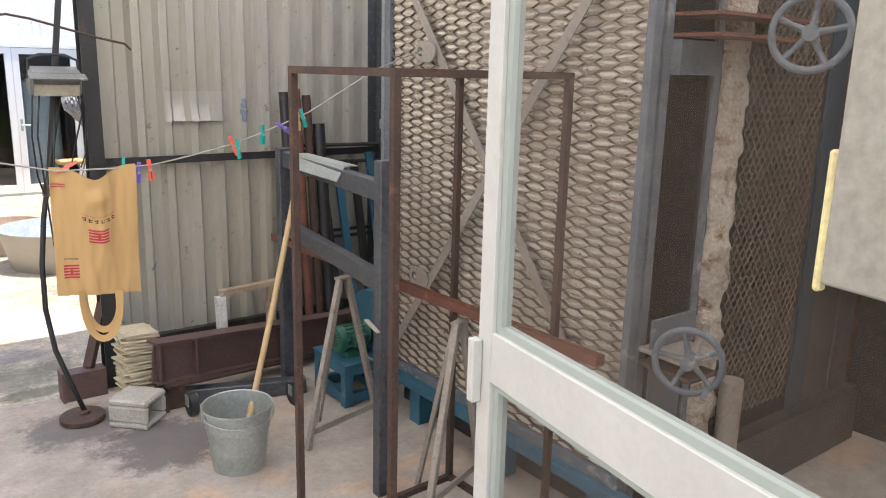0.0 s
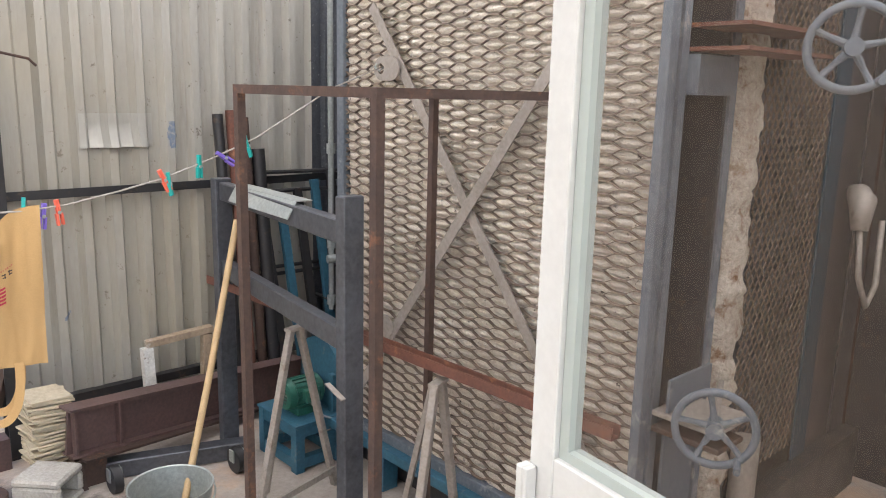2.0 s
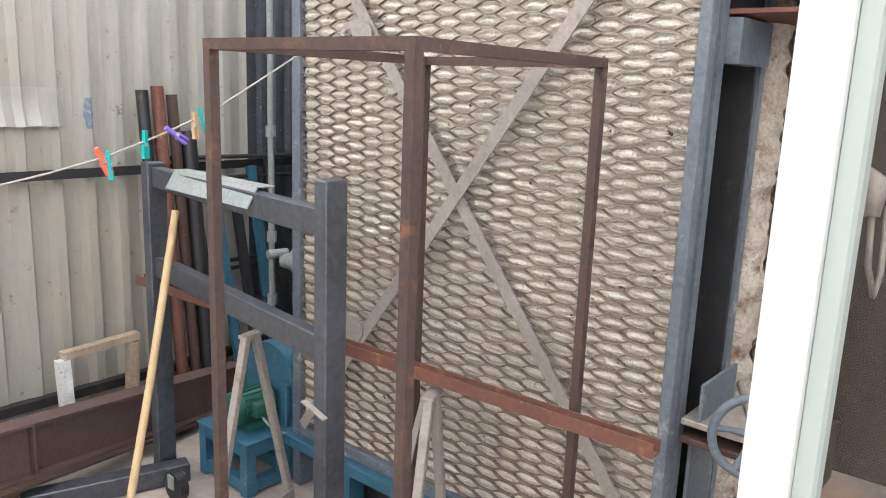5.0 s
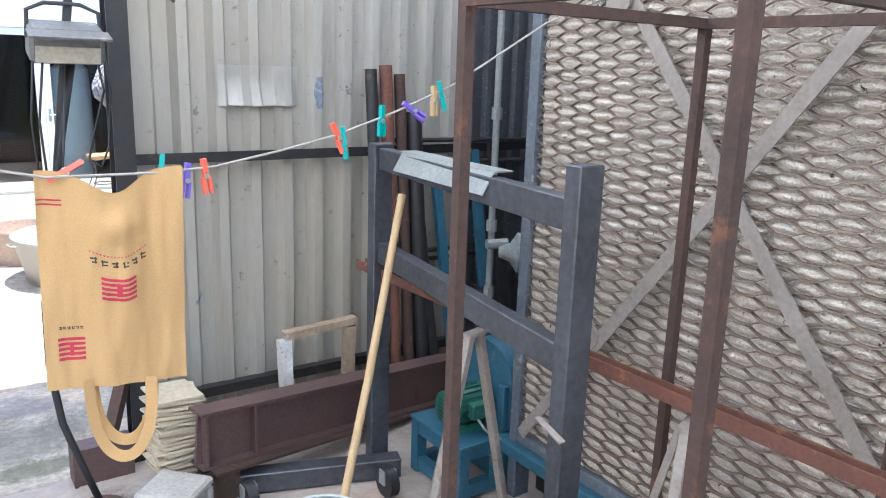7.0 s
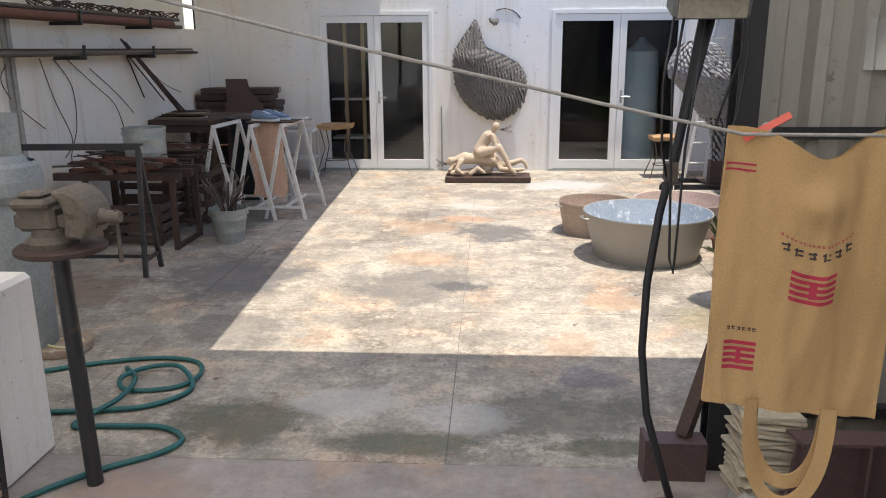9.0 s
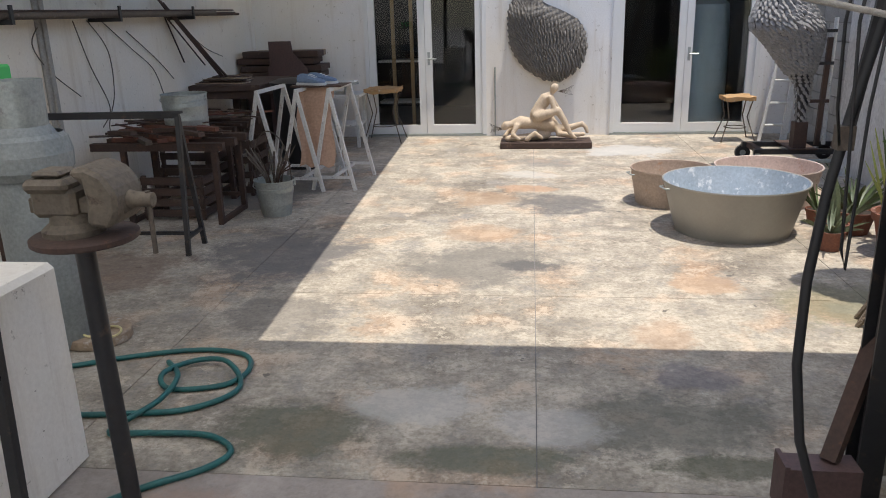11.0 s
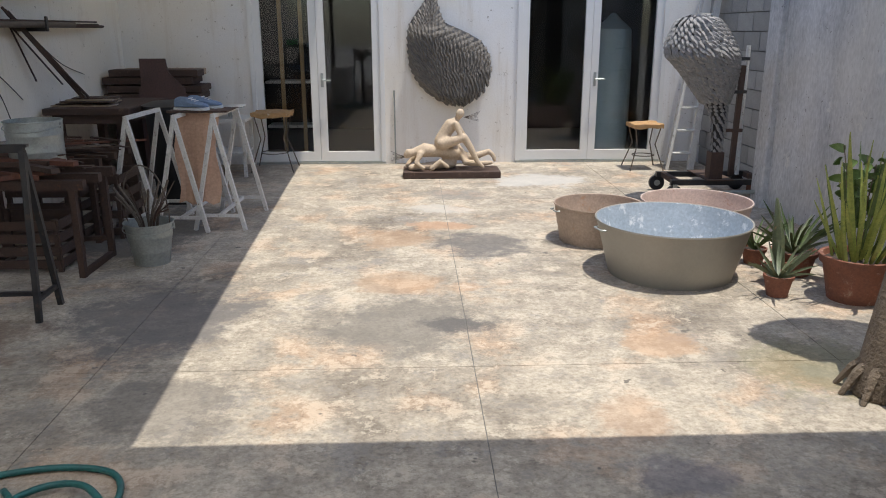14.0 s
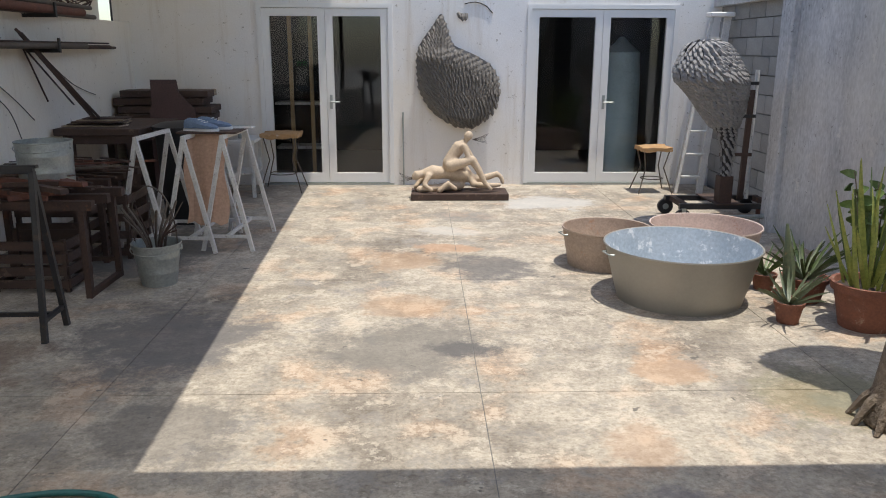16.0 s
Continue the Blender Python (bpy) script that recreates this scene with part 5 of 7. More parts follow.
for pts in ([(0.9, 4.12, 1.72), (0.87, 4.1, 1.5), (0.885, 4.1, 1.2), (0.9, 4.11, 0.95), (0.915, 4.11, 0.9), (0.92, 4.12, 0.96), (0.93, 4.13, 1.3), (0.975, 4.16, 1.7)],
            [(1.07, 4.15, 1.72), (1.09, 4.16, 1.6), (1.05, 4.17, 1.45), (1.03, 4.18, 1.36), (1.07, 4.18, 1.33), (1.1, 4.19, 1.4), (1.12, 4.2, 1.6), (1.1, 4.2, 1.8)],
            [(0.87, 4.12, 1.72), (0.85, 4.13, 1.5), (0.86, 4.14, 1.3), (0.89, 4.18, 1.2)]):
    part("cable", T(pts, 0.0042, 6), M_CABLE, lamp, "loose black cable", smooth="all")
part("clamp", B(0.885, 0.925, 4.175, 4.215, 1.19, 1.25), M_TOOL, lamp)
sf = thing("channel_strut", (1.04, 4.42, 0), "brown steel channel foot with a leaning strut", "steel channel")
part("channel", box(box(B(0.93, 1.15, 4.35, 4.36, 0.0, 0.16), 0.93, 1.15, 4.36, 4.45, 0.15, 0.16), 0.93, 1.15, 4.36, 4.45, 0.0, 0.01), M_OXIDE, sf)
part("end_plate", B(0.915, 0.93, 4.34, 4.45, 0.0, 0.175), M_OXIDE, sf)
part("strut", R((1.07, 4.41, 0.162), (1.29, 4.62, 0.72), 0.05, 0.04), M_RUST, sf)

# ---- vise on its stand, black post, hose, reel, tank ----
vs = thing("vise_stand", (-1.2, 4.23, 0), "iron bench vise on a pipe stand with a round table", "vise")
part("pipe", T([(-1.18, 4.23, 0.0), (-1.2, 4.235, 0.92)], 0.03, 16), M_BLACK, vs, smooth=True)
part("round_table", lathe(new_bm(), [(0, 0.92), (0.15, 0.92), (0.155, 0.925), (0.155, 0.938), (0.148, 0.943), (0, 0.943)], (-1.2, 4.25, 0), 36), M_RUST, vs, "rusty round steel plate", smooth=True)
part("vise_base", lathe(new_bm(), [(0.09, 0.943), (0.09, 0.96), (0.065, 0.98), (0.06, 1.01)], (-1.23, 4.25, 0), 20), M_DUSTY_IRON, vs, smooth=True)
fx = B(-1.32, -1.18, 4.19, 4.31, 1.0, 1.09)
box(fx, -1.33, -1.19, 4.175, 4.325, 1.075, 1.115)
part("fixed_jaw", fx, M_DUSTY_IRON, vs, bevel=0.014)
mj = new_bm()
outline = [(-1.14, 0.985), (-1.07, 0.975), (-1.04, 1.02), (-1.04, 1.08), (-1.07, 1.13), (-1.12, 1.155), (-1.17, 1.15), (-1.17, 1.125), (-1.14, 1.115), (-1.13, 1.06)]
mv = [[mj.verts.new((x, y, z)) for x, z in outline] for y in (4.165, 4.335)]
mj.faces.new(mv[0]), mj.faces.new(mv[1][::-1])
for i in range(len(outline)):
    k = (i + 1) % len(outline)
    mj.faces.new((mv[0][i], mv[0][k], mv[1][k], mv[1][i]))
part("moving_jaw", mj, M_DUSTY_IRON, vs, bevel=0.012)
part("anvil", B(-1.31, -1.22, 4.2, 4.3, 1.117, 1.135), M_DUSTY_IRON, vs, bevel=0.008)
part("slide", B(-1.34, -1.04, 4.215, 4.285, 1.01, 1.055), M_DUSTY_IRON, vs, bevel=0.004)
part("screw", T([(-1.04, 4.25, 1.045), (-1.02, 4.25, 1.045), (-0.97, 4.25, 1.045)], [0.03, 0.024, 0.021], 14), M_DUSTY_IRON, vs, smooth=True)
part("tommy_bar", T([(-0.985, 4.25, 1.07), (-0.985, 4.25, 0.88)], 0.008, 8), M_TOOL, vs)
bpst = thing("black_post", (-1.42, 4.02, 0), "black square post with a sliding clamp", "clamp post")
part("post", R((-1.4, 4.0, 0.0), (-1.365, 4.02, 1.2), 0.034, 0.03, (0, 1, 0)), M_BLACK, bpst)
part("clamp_head", B(-1.42, -1.335, 3.975, 4.045, 1.06, 1.13), M_TOOL, bpst, bevel=0.008)
part("cross_arm", R((-1.7, 3.98, 1.105), (-1.42, 4.0, 1.105), 0.045, 0.03), M_RUST, bpst)
part("lower_arm", R((-1.478, 3.96, 0.105), (-1.38, 3.97, 0.105), 0.035, 0.02), M_WOOD, bpst)
hose = thing("garden_hose", (-1.4, 4.9, 0), "green garden hose lying in loose loops", "hose")


def smooth_path(pts, n=6):
    out = []
    P = [Vector(p) for p in pts]
    for i in range(len(P) - 1):
        p0, p1, p2, p3 = P[max(0, i - 1)], P[i], P[i + 1], P[min(len(P) - 1, i + 2)]
        for k in range(n):
            t = k / n
            out.append(0.5 * (2 * p1 + (p2 - p0) * t + (2 * p0 - 5 * p1 + 4 * p2 - p3) * t * t + (3 * p1 - p0 - 3 * p2 + p3) * t ** 3))
    return out + [P[-1]]


HZ = 0.015
hp = smooth_path([(-2.1, 5.15, HZ), (-1.75, 5.33, HZ), (-1.45, 5.42, HZ), (-1.22, 5.38, HZ), (-1.14, 5.22, HZ), (-1.2, 5.07, HZ), (-1.42, 5.02, HZ), (-1.5, 5.12, HZ + 0.02), (-1.42, 5.28, HZ + 0.01), (-1.25, 5.25, HZ + 0.025),
                  (-1.12, 5.05, HZ), (-1.25, 4.86, HZ), (-1.5, 4.8, HZ), (-1.75, 4.78, HZ), (-1.95, 4.85, HZ), (-2.1, 4.95, HZ)])
part("coil", T(hp, 0.0125, 8), M_HOSE, hose, smooth="all")
hp2 = smooth_path([(-1.55, 5.28, HZ), (-1.42, 5.1, HZ + 0.022), (-1.4, 4.88, HZ + 0.022), (-1.5, 4.66, HZ), (-1.35, 4.66, HZ), (-1.1, 4.66, HZ), (-0.97, 4.56, HZ), (-1.02, 4.44, HZ), (-1.2, 4.3, HZ), (-1.36, 4.12, HZ), (-1.44, 3.95, HZ), (-1.45, 3.75, HZ), (-1.44, 3.4, HZ)])
part("run", T(hp2, 0.0125, 8), M_HOSE, hose, smooth="all")
reel = thing("wooden_reel", (-2.05, 5.55, 0), "wooden disc with a loop of yellow cord", "reel")
part("disc", lathe(new_bm(), [(0, 0.003), (0.16, 0.003), (0.165, 0.01), (0.165, 0.05), (0.16, 0.055), (0, 0.055)], (-2.05, 5.55, 0), 30), M_WOOD, reel, smooth=True)
part("yellow_cord", T([(-2.0 + 0.1 * math.cos(q), 5.5 + 0.07 * math.sin(q), 0.062 + 0.006 * math.sin(2 * q)) for q in (2 * math.pi * k / 20 for k in range(20))], 0.006, 6, True), M_FOAM, reel)
tank = thing("gas_cylinder", (-2.2, 5.5, 0), "grey painted gas cylinder with a collar", "cylinder")
part("shell", lathe(new_bm(), [(0, 0.01), (0.15, 0.01), (0.17, 0.05), (0.17, 0.95), (0.16, 1.02), (0.12, 1.09), (0.1, 1.1), (0.1, 1.12)], (-2.22, 5.5, 0), 32), M_PALE_GREY, tank, smooth=True)
part("collar", lathe(new_bm(), [(0.115, 1.06), (0.118, 1.3), (0.112, 1.3), (0.11, 1.06)], (-2.22, 5.5, 0), 28), M_ZINC, tank, smooth=True)
part("valve", T([(-2.22, 5.5, 1.1), (-2.22, 5.5, 1.2), (-2.16, 5.45, 1.22)], 0.022, 10), M_TOOL, tank)
part("grey_rag", lathe(new_bm(), [(0.175, 0.86), (0.2, 0.9), (0.205, 0.97), (0.19, 1.04), (0.172, 1.06)], (-2.21, 5.48, 0), 22), M_PALE_GREY, tank)
gb = thing("green_box", (-2.48, 5.6, 1.3), "bright green plastic tub on the cylinder rack", "box")
part("tub", B(-2.56, -2.36, 5.56, 5.7, 1.26, 1.36), M_GREENPLASTIC, gb, bevel=0.01)
rk = thing("cylinder_rack", (-2.48, 5.7, 0), "rusty steel frame beside the cylinder", "rack")
for x in (-2.6, -2.32):
    part("upright", R((x, 5.72, 0), (x, 5.72, 1.26), 0.03, 0.03, (0, 1, 0)), M_RUST, rk)
part("rail", R((-2.62, 5.72, 1.245), (-2.3, 5.72, 1.245), 0.03, 0.03), M_RUST, rk)
part("shelf", B(-2.62, -2.3, 5.55, 5.74, 1.24, 1.258), M_RUST, rk)
# ---- yard: wall relief and scaled sculpture ----
def scale_leaf(bm, c, out, down, w, l, lift):
    """One overlapping scale: a cupped leaf whose tip stands off the surface."""
    side = down.cross(out).normalized()
    rows3 = []
    for s, ww, up in ((0.0, 0.75, 0.0), (0.45, 1.0, 0.75), (0.8, 0.7, 1.0), (1.0, 0.15, 0.9)):
        p = c + down * (l * s)
        rows3.append([bm.verts.new(p - side * (w * ww / 2) + out * (lift * up * 0.5)), bm.verts.new(p + out * (lift * up + 0.17 * w * ww)), bm.verts.new(p + side * (w * ww / 2) + out * (lift * up * 0.5))])
    for a, b in zip(rows3, rows3[1:]):
        bm.faces.new((a[0], a[1], b[1], b[0])), bm.faces.new((a[1], a[2], b[2], b[1]))


relief = thing("wall_relief", (0.3, WY - 0.06, 1.35), "dark teardrop wall relief made of overlapping scales", "sculpture")
rows_tear = [(1.97, 0.10, 0.12), (1.86, 0.03, 0.17), (1.74, -0.06, 0.2), (1.62, -0.14, 0.26), (1.52, -0.17, 0.5), (1.42, -0.17, 0.68), (1.3, -0.165, 0.76), (1.15, -0.15, 0.79), (1.0, -0.08, 0.755), (0.88, 0.02, 0.68), (0.78, 0.18, 0.54), (0.735, 0.3, 0.42)]


def tear_edges(z):
    for (za, la, ra), (zb, lb, rb2) in zip(rows_tear, rows_tear[1:]):
        if zb <= z <= za:
            t = (za - z) / (za - zb)
            return la + (lb - la) * t, ra + (rb2 - ra) * t
    return 0.3, 0.42


def tear_depth(x, z):
    l, r = tear_edges(z)
    u = (x - l) / max(0.02, r - l)
    return 0.035 + 0.13 * math.sqrt(max(0.0, 1 - (2 * u - 1) ** 2)) * min(1, (r - l) / 0.6)


tb = new_bm()
grid = []
for j in range(41):
    z = 1.965 - (1.965 - 0.74) * j / 40
    l, r = tear_edges(z)
    grid.append([tb.verts.new((l + (r - l) * i / 16, WY - 0.002 - (0 if i in (0, 16) else tear_depth(l + (r - l) * i / 16, z) - 0.03), z)) for i in range(17)])
for a, b in zip(grid, grid[1:]):
    for i in range(16):
        tb.faces.new((a[i], a[i + 1], b[i + 1], b[i]))
# Near-black core paints the deep shade between the scales.
part("shaded_core", tb, M_BLACK, relief, smooth="all")
sc = new_bm()
z, row = 1.985, 0
while z > 0.76:
    l, r = tear_edges(z)
    n = max(1, int((r - l) / 0.042))
    for i in range(n + 1):
        u = (i + 0.5 * (row % 2)) / (n + 0.5)
        x = l + (r - l) * min(1, u)
        lean = (0.5 - u) * 0.8 + 0.45 * min(1, max(0, (1.7 - z) * 1.2)) + random.uniform(-0.15, 0.15)
        zz = z - 0.1 * math.sin(math.pi * u) * (r - l)
        ll, rr2 = tear_edges(max(0.745, zz))
        if ll - 0.02 <= x <= rr2 + 0.02 and zz > 0.75:
            scale_leaf(sc, Vector((x, WY - tear_depth(min(max(x, ll + 0.01), rr2 - 0.01), max(0.745, zz)), zz)), Vector((0, -1, 0)), Vector((math.sin(lean), 0, -math.cos(lean))), 0.05, 0.088, 0.036)
    z -= 0.037
    row += 1
o = part("scale_cladding", sc, M_SCALE, relief, "overlapping grey-brown clay scales")
o["kind"] = "stuff"

cone = thing("scaled_sculpture", (2.6, 9.9, 0.15), "grey pod sculpture covered in overlapping scales, on a trolley", "sculpture")
rings = [(1.668, 2.42, 0.04), (1.645, 2.42, 0.13), (1.585, 2.43, 0.2), (1.5, 2.44, 0.25), (1.4, 2.455, 0.3), (1.32, 2.485, 0.31), (1.17, 2.56, 0.24), (1.0, 2.61, 0.16), (0.9, 2.64, 0.105), (0.82, 2.675, 0.072), (0.7, 2.69, 0.055), (0.55, 2.69, 0.042), (0.42, 2.69, 0.032)]


def cone_at(z):
    for (za, ca, ra), (zb, cb, rb2) in zip(rings, rings[1:]):
        if zb <= z <= za:
            t = (za - z) / (za - zb)
            return ca + (cb - ca) * t, ra + (rb2 - ra) * t
    return rings[-1][1], rings[-1][2]


cb2 = new_bm()
gr = []
for k in range(40):
    z = 1.667 - k * (1.667 - 0.421) / 39
    c, r = cone_at(z)
    gr.append([cb2.verts.new((c + r * math.cos(q), 9.9 + 0.8 * r * math.sin(q), z)) for q in (2 * math.pi * i / 28 for i in range(28))])
for a, b in zip(gr, gr[1:]):
    for i in range(28):
        cb2.faces.new((a[i], a[(i + 1) % 28], b[(i + 1) % 28], b[i]))
cb2.faces.new(gr[0]), cb2.faces.new(gr[-1][::-1])
# Core coloured near-black so the gaps between scales look shaded.
part("shaded_core", cb2, M_BLACK, cone, smooth="all")
cs = new_bm()
z, row = 1.66, 0
while z > 0.46:
    c, r = cone_at(z)
    n = max(5, int(2 * math.pi * r / 0.05))
    for i in range(n):
        q = 2 * math.pi * (i + 0.5 * (row % 2)) / n + random.uniform(-0.05, 0.05)
        out = Vector((math.cos(q), math.sin(q), 0.45 if z > 1.4 else -0.15)).normalized()
        c2, r2 = cone_at(max(0.43, z - 0.04))
        p0, p1 = Vector((c + r * math.cos(q), 9.9 + 0.8 * r * math.sin(q), z)), Vector((c2 + r2 * math.cos(q), 9.9 + 0.8 * r2 * math.sin(q), z - 0.04))
        fall = (p1 - p0).normalized()
        run = (fall + out.cross(fall).normalized() * random.uniform(0.5, 0.9)).normalized()
        size = 1.0 if r > 0.12 else 0.62
        scale_leaf(cs, p0 + out * 0.004, out, run, 0.05 * size, 0.074 * size, 0.022 * size)
    z -= 0.034 if z < 1.6 else 0.022
    row += 1
o = part("scale_cladding", cs, M_SCALE_LIGHT, cone, "overlapping pale grey clay scales")
o["kind"] = "stuff"
part("stem", B(2.63, 2.75, 9.85, 9.97, 0.19, 0.45), M_RUST, cone)

cart = thing("trolley", (2.75, 10.15, 0), "steel trolley with uprights carrying the sculpture", "trolley")
for y in (9.86, 10.3):
    part("side_rail", B(2.28, 3.2, y, y + 0.05, 0.14, 0.19), M_BLACK, cart)
for x in (2.32, 2.7, 3.14):
    part("cross_rail", B(x, x + 0.05, 9.91, 10.3, 0.14, 0.19), M_RUST, cart)
part("deck", B(2.6, 2.85, 9.8, 10.36, 0.19, 0.2), M_DARK_WOOD, cart)
for x in (2.3, 3.1):
    for y in (9.83, 10.36):
        w = part("wheel", T([(x, y - 0.02, 0.075), (x, y + 0.02, 0.075)], 0.075, 20), M_CABLE, cart, "black rubber wheel", smooth=True)
        part("hub", T([(x, y - 0.024, 0.075), (x, y + 0.024, 0.075)], 0.03, 12), M_ZINC, w)
        part("fork", B(x - 0.02, x + 0.02, y - 0.028 if y < 10 else y + 0.022, y - 0.022 if y < 10 else y + 0.028, 0.07, 0.16), M_ZINC, w)
part("upright", T([(3.01, 10.14, 0.19), (3.0, 10.14, 0.74), (3.0, 10.14, 1.4)], 0.02, 12), M_OLD_WHITE, cart, "black pipe upright with white paint runs")
part("upright", R((2.93, 10.1, 0.19), (2.95, 10.1, 1.22), 0.045, 0.04, (0, 1, 0)), M_RUST, cart)
for z in (1.28, 0.98):
    part("arm", R((2.7, 10.08, z), (3.0, 10.1, z), 0.035, 0.03), M_BLACK, cart)
part("cross_arm", R((2.7, 10.1, 0.62), (3.0, 10.1, 0.62), 0.03, 0.03), M_RUST, cart)
part("low_bar", T([(2.5, 9.6, 0.12), (3.2, 9.66, 0.12)], 0.02, 10), M_ZINC, cart)

ladder = thing("step_ladder", (3.05, 11.5, 0), "white-splashed aluminium stepladder leaning on the wall", "ladder")
for xa, xb, w in ((2.76, 3.07, 0.035), (3.03, 3.24, 0.075)):
    part("stile", R((xa, 11.45, 0.0), (xb, 11.6, 1.93), w, 0.03, (0, 1, 0)), M_OLD_WHITE, ladder, bevel=0.003)
    part("back_leg", R((xa + 0.12, 11.85, 0.0), (xb, 11.64, 1.9), 0.03, 0.02, (0, 1, 0)), M_OLD_WHITE, ladder)
for k in range(7):
    q = 0.1 + 0.13 * k
    part("tread", R((2.78 + 0.31 * q, 11.45 + 0.15 * q, 1.93 * q), (3.0 + 0.21 * q, 11.45 + 0.15 * q, 1.93 * q), 0.075, 0.024), M_OLD_WHITE, ladder, bevel=0.003)
part("top_cap", B(3.03, 3.3, 11.54, 11.7, 1.93, 1.98), M_WHITE, ladder, bevel=0.01)

# ---- statue on a plinth ----
pl = thing("plinth", (0.34, 11.2, 0), "low dark timber plinth under the figures", "plinth")
part("plinth_slab", B(-0.23, 0.82, 11.04, 11.42, 0.003, 0.075), M_DARK_WOOD, pl, bevel=0.006)


def capsule(bm, pts, rs):
    tube(bm, pts, rs, 12)
    for p, r in ((pts[0], rs[0]), (pts[-1], rs[-1])):
        bmesh.ops.create_icosphere(bm, subdivisions=2, radius=r, matrix=Matrix.Translation(p))


fig = new_bm()
for pts, rs in (([(0.19, 11.24, 0.4), (0.23, 11.24, 0.5), (0.3, 11.24, 0.6), (0.35, 11.24, 0.65)], [0.085, 0.072, 0.078, 0.035]), ([(0.37, 11.23, 0.68), (0.385, 11.22, 0.715), (0.39, 11.22, 0.735)], [0.034, 0.05, 0.046]),
                ([(0.34, 11.16, 0.61), (0.39, 11.13, 0.48), (0.46, 11.15, 0.36)], [0.036, 0.029, 0.022]), ([(0.34, 11.32, 0.61), (0.42, 11.34, 0.48), (0.49, 11.3, 0.37)], [0.036, 0.029, 0.022]),
                ([(0.2, 11.17, 0.38), (0.33, 11.14, 0.42), (0.43, 11.14, 0.46)], [0.068, 0.056, 0.042]), ([(0.43, 11.14, 0.46), (0.5, 11.13, 0.33), (0.57, 11.12, 0.18), (0.63, 11.11, 0.12)], [0.042, 0.038, 0.028, 0.022]),
                ([(0.2, 11.31, 0.36), (0.34, 11.32, 0.34), (0.42, 11.3, 0.24)], [0.066, 0.055, 0.042]), ([(0.42, 11.3, 0.24), (0.45, 11.24, 0.15), (0.6, 11.2, 0.14), (0.73, 11.18, 0.155)], [0.042, 0.042, 0.036, 0.024]),
                ([(0.32, 11.26, 0.26), (0.15, 11.25, 0.28), (0.0, 11.23, 0.3), (-0.08, 11.22, 0.28)], [0.075, 0.066, 0.085, 0.06]), ([(-0.13, 11.2, 0.28), (-0.17, 11.19, 0.27), (-0.185, 11.19, 0.25)], [0.045, 0.056, 0.045]),
                ([(-0.04, 11.14, 0.27), (-0.09, 11.09, 0.17), (-0.01, 11.07, 0.115)], [0.038, 0.03, 0.024]), ([(-0.03, 11.31, 0.27), (-0.15, 11.31, 0.16), (-0.19, 11.26, 0.115)], [0.038, 0.03, 0.024]),
                ([(0.33, 11.3, 0.24), (0.48, 11.33, 0.2), (0.6, 11.33, 0.22)], [0.07, 0.055, 0.042]), ([(0.6, 11.33, 0.22), (0.72, 11.32, 0.265), (0.76, 11.31, 0.22), (0.78, 11.3, 0.16)], [0.042, 0.034, 0.028, 0.022]),
                ([(0.08, 11.12, 0.1), (0.17, 11.11, 0.19), (0.25, 11.12, 0.12)], [0.034, 0.03, 0.026]), ([(-0.14, 11.15, 0.11), (0.0, 11.2, 0.11), (0.14, 11.25, 0.12), (0.3, 11.27, 0.14)], [0.04, 0.045, 0.05, 0.06])):
    capsule(fig, [Vector(p) for p in pts], rs)
for v in fig.verts:
    v.co.z = 0.075 + 0.93 * (v.co.z - 0.075)
st_ob = tagged(part("statue", fig, M_STATUE, None, smooth="all"), "pale carved sculpture of reclining forms on a plinth", "statue")
rm = st_ob.modifiers.new("remesh", "REMESH")
rm.mode, rm.voxel_size, rm.use_smooth_shade = "VOXEL", 0.012, True
sm2 = st_ob.modifiers.new("smooth", "SMOOTH")
sm2.iterations, sm2.factor = 4, 0.5
for x0, z0, s in ((0.44, 0.635, 1), (-0.2, 0.21, -1)):
    tw = thing("wire_twig", (x0, 11.24, z0), "thin dark wire sprig on the sculpture", "twig")
    for k in range(7):
        q = k - 3
        part("wire", T([(x0 - s * 0.01, 11.24, z0), (x0 + s * 0.08, 11.24 + 0.01 * q, z0 - 0.01 * q), (x0 + s * (0.13 + 0.01 * abs(q)), 11.24 + 0.02 * q, z0 - 0.02 * q + 0.01)], 0.0025, 4), M_TOOL, tw)
wr = thing("wall_rod", (-0.33, WY - 0.02, 0), "thin grey rod standing against the wall", "rod")
part("rod", T([(-0.33, WY - 0.03, 0.0), (-0.335, WY - 0.014, 0.86)], 0.009, 8), M_ZINC, wr)
cr = thing("wall_wire", (0.6, WY - 0.006, 2.1), "short bent black wire on the wall", "wire")
part("wire", T(smooth_path([(0.38, WY - 0.006, 2.08), (0.5, WY - 0.008, 2.1), (0.62, WY - 0.006, 2.06), (0.7, WY - 0.006, 1.98)], 5), 0.006, 6), M_CABLE, cr)


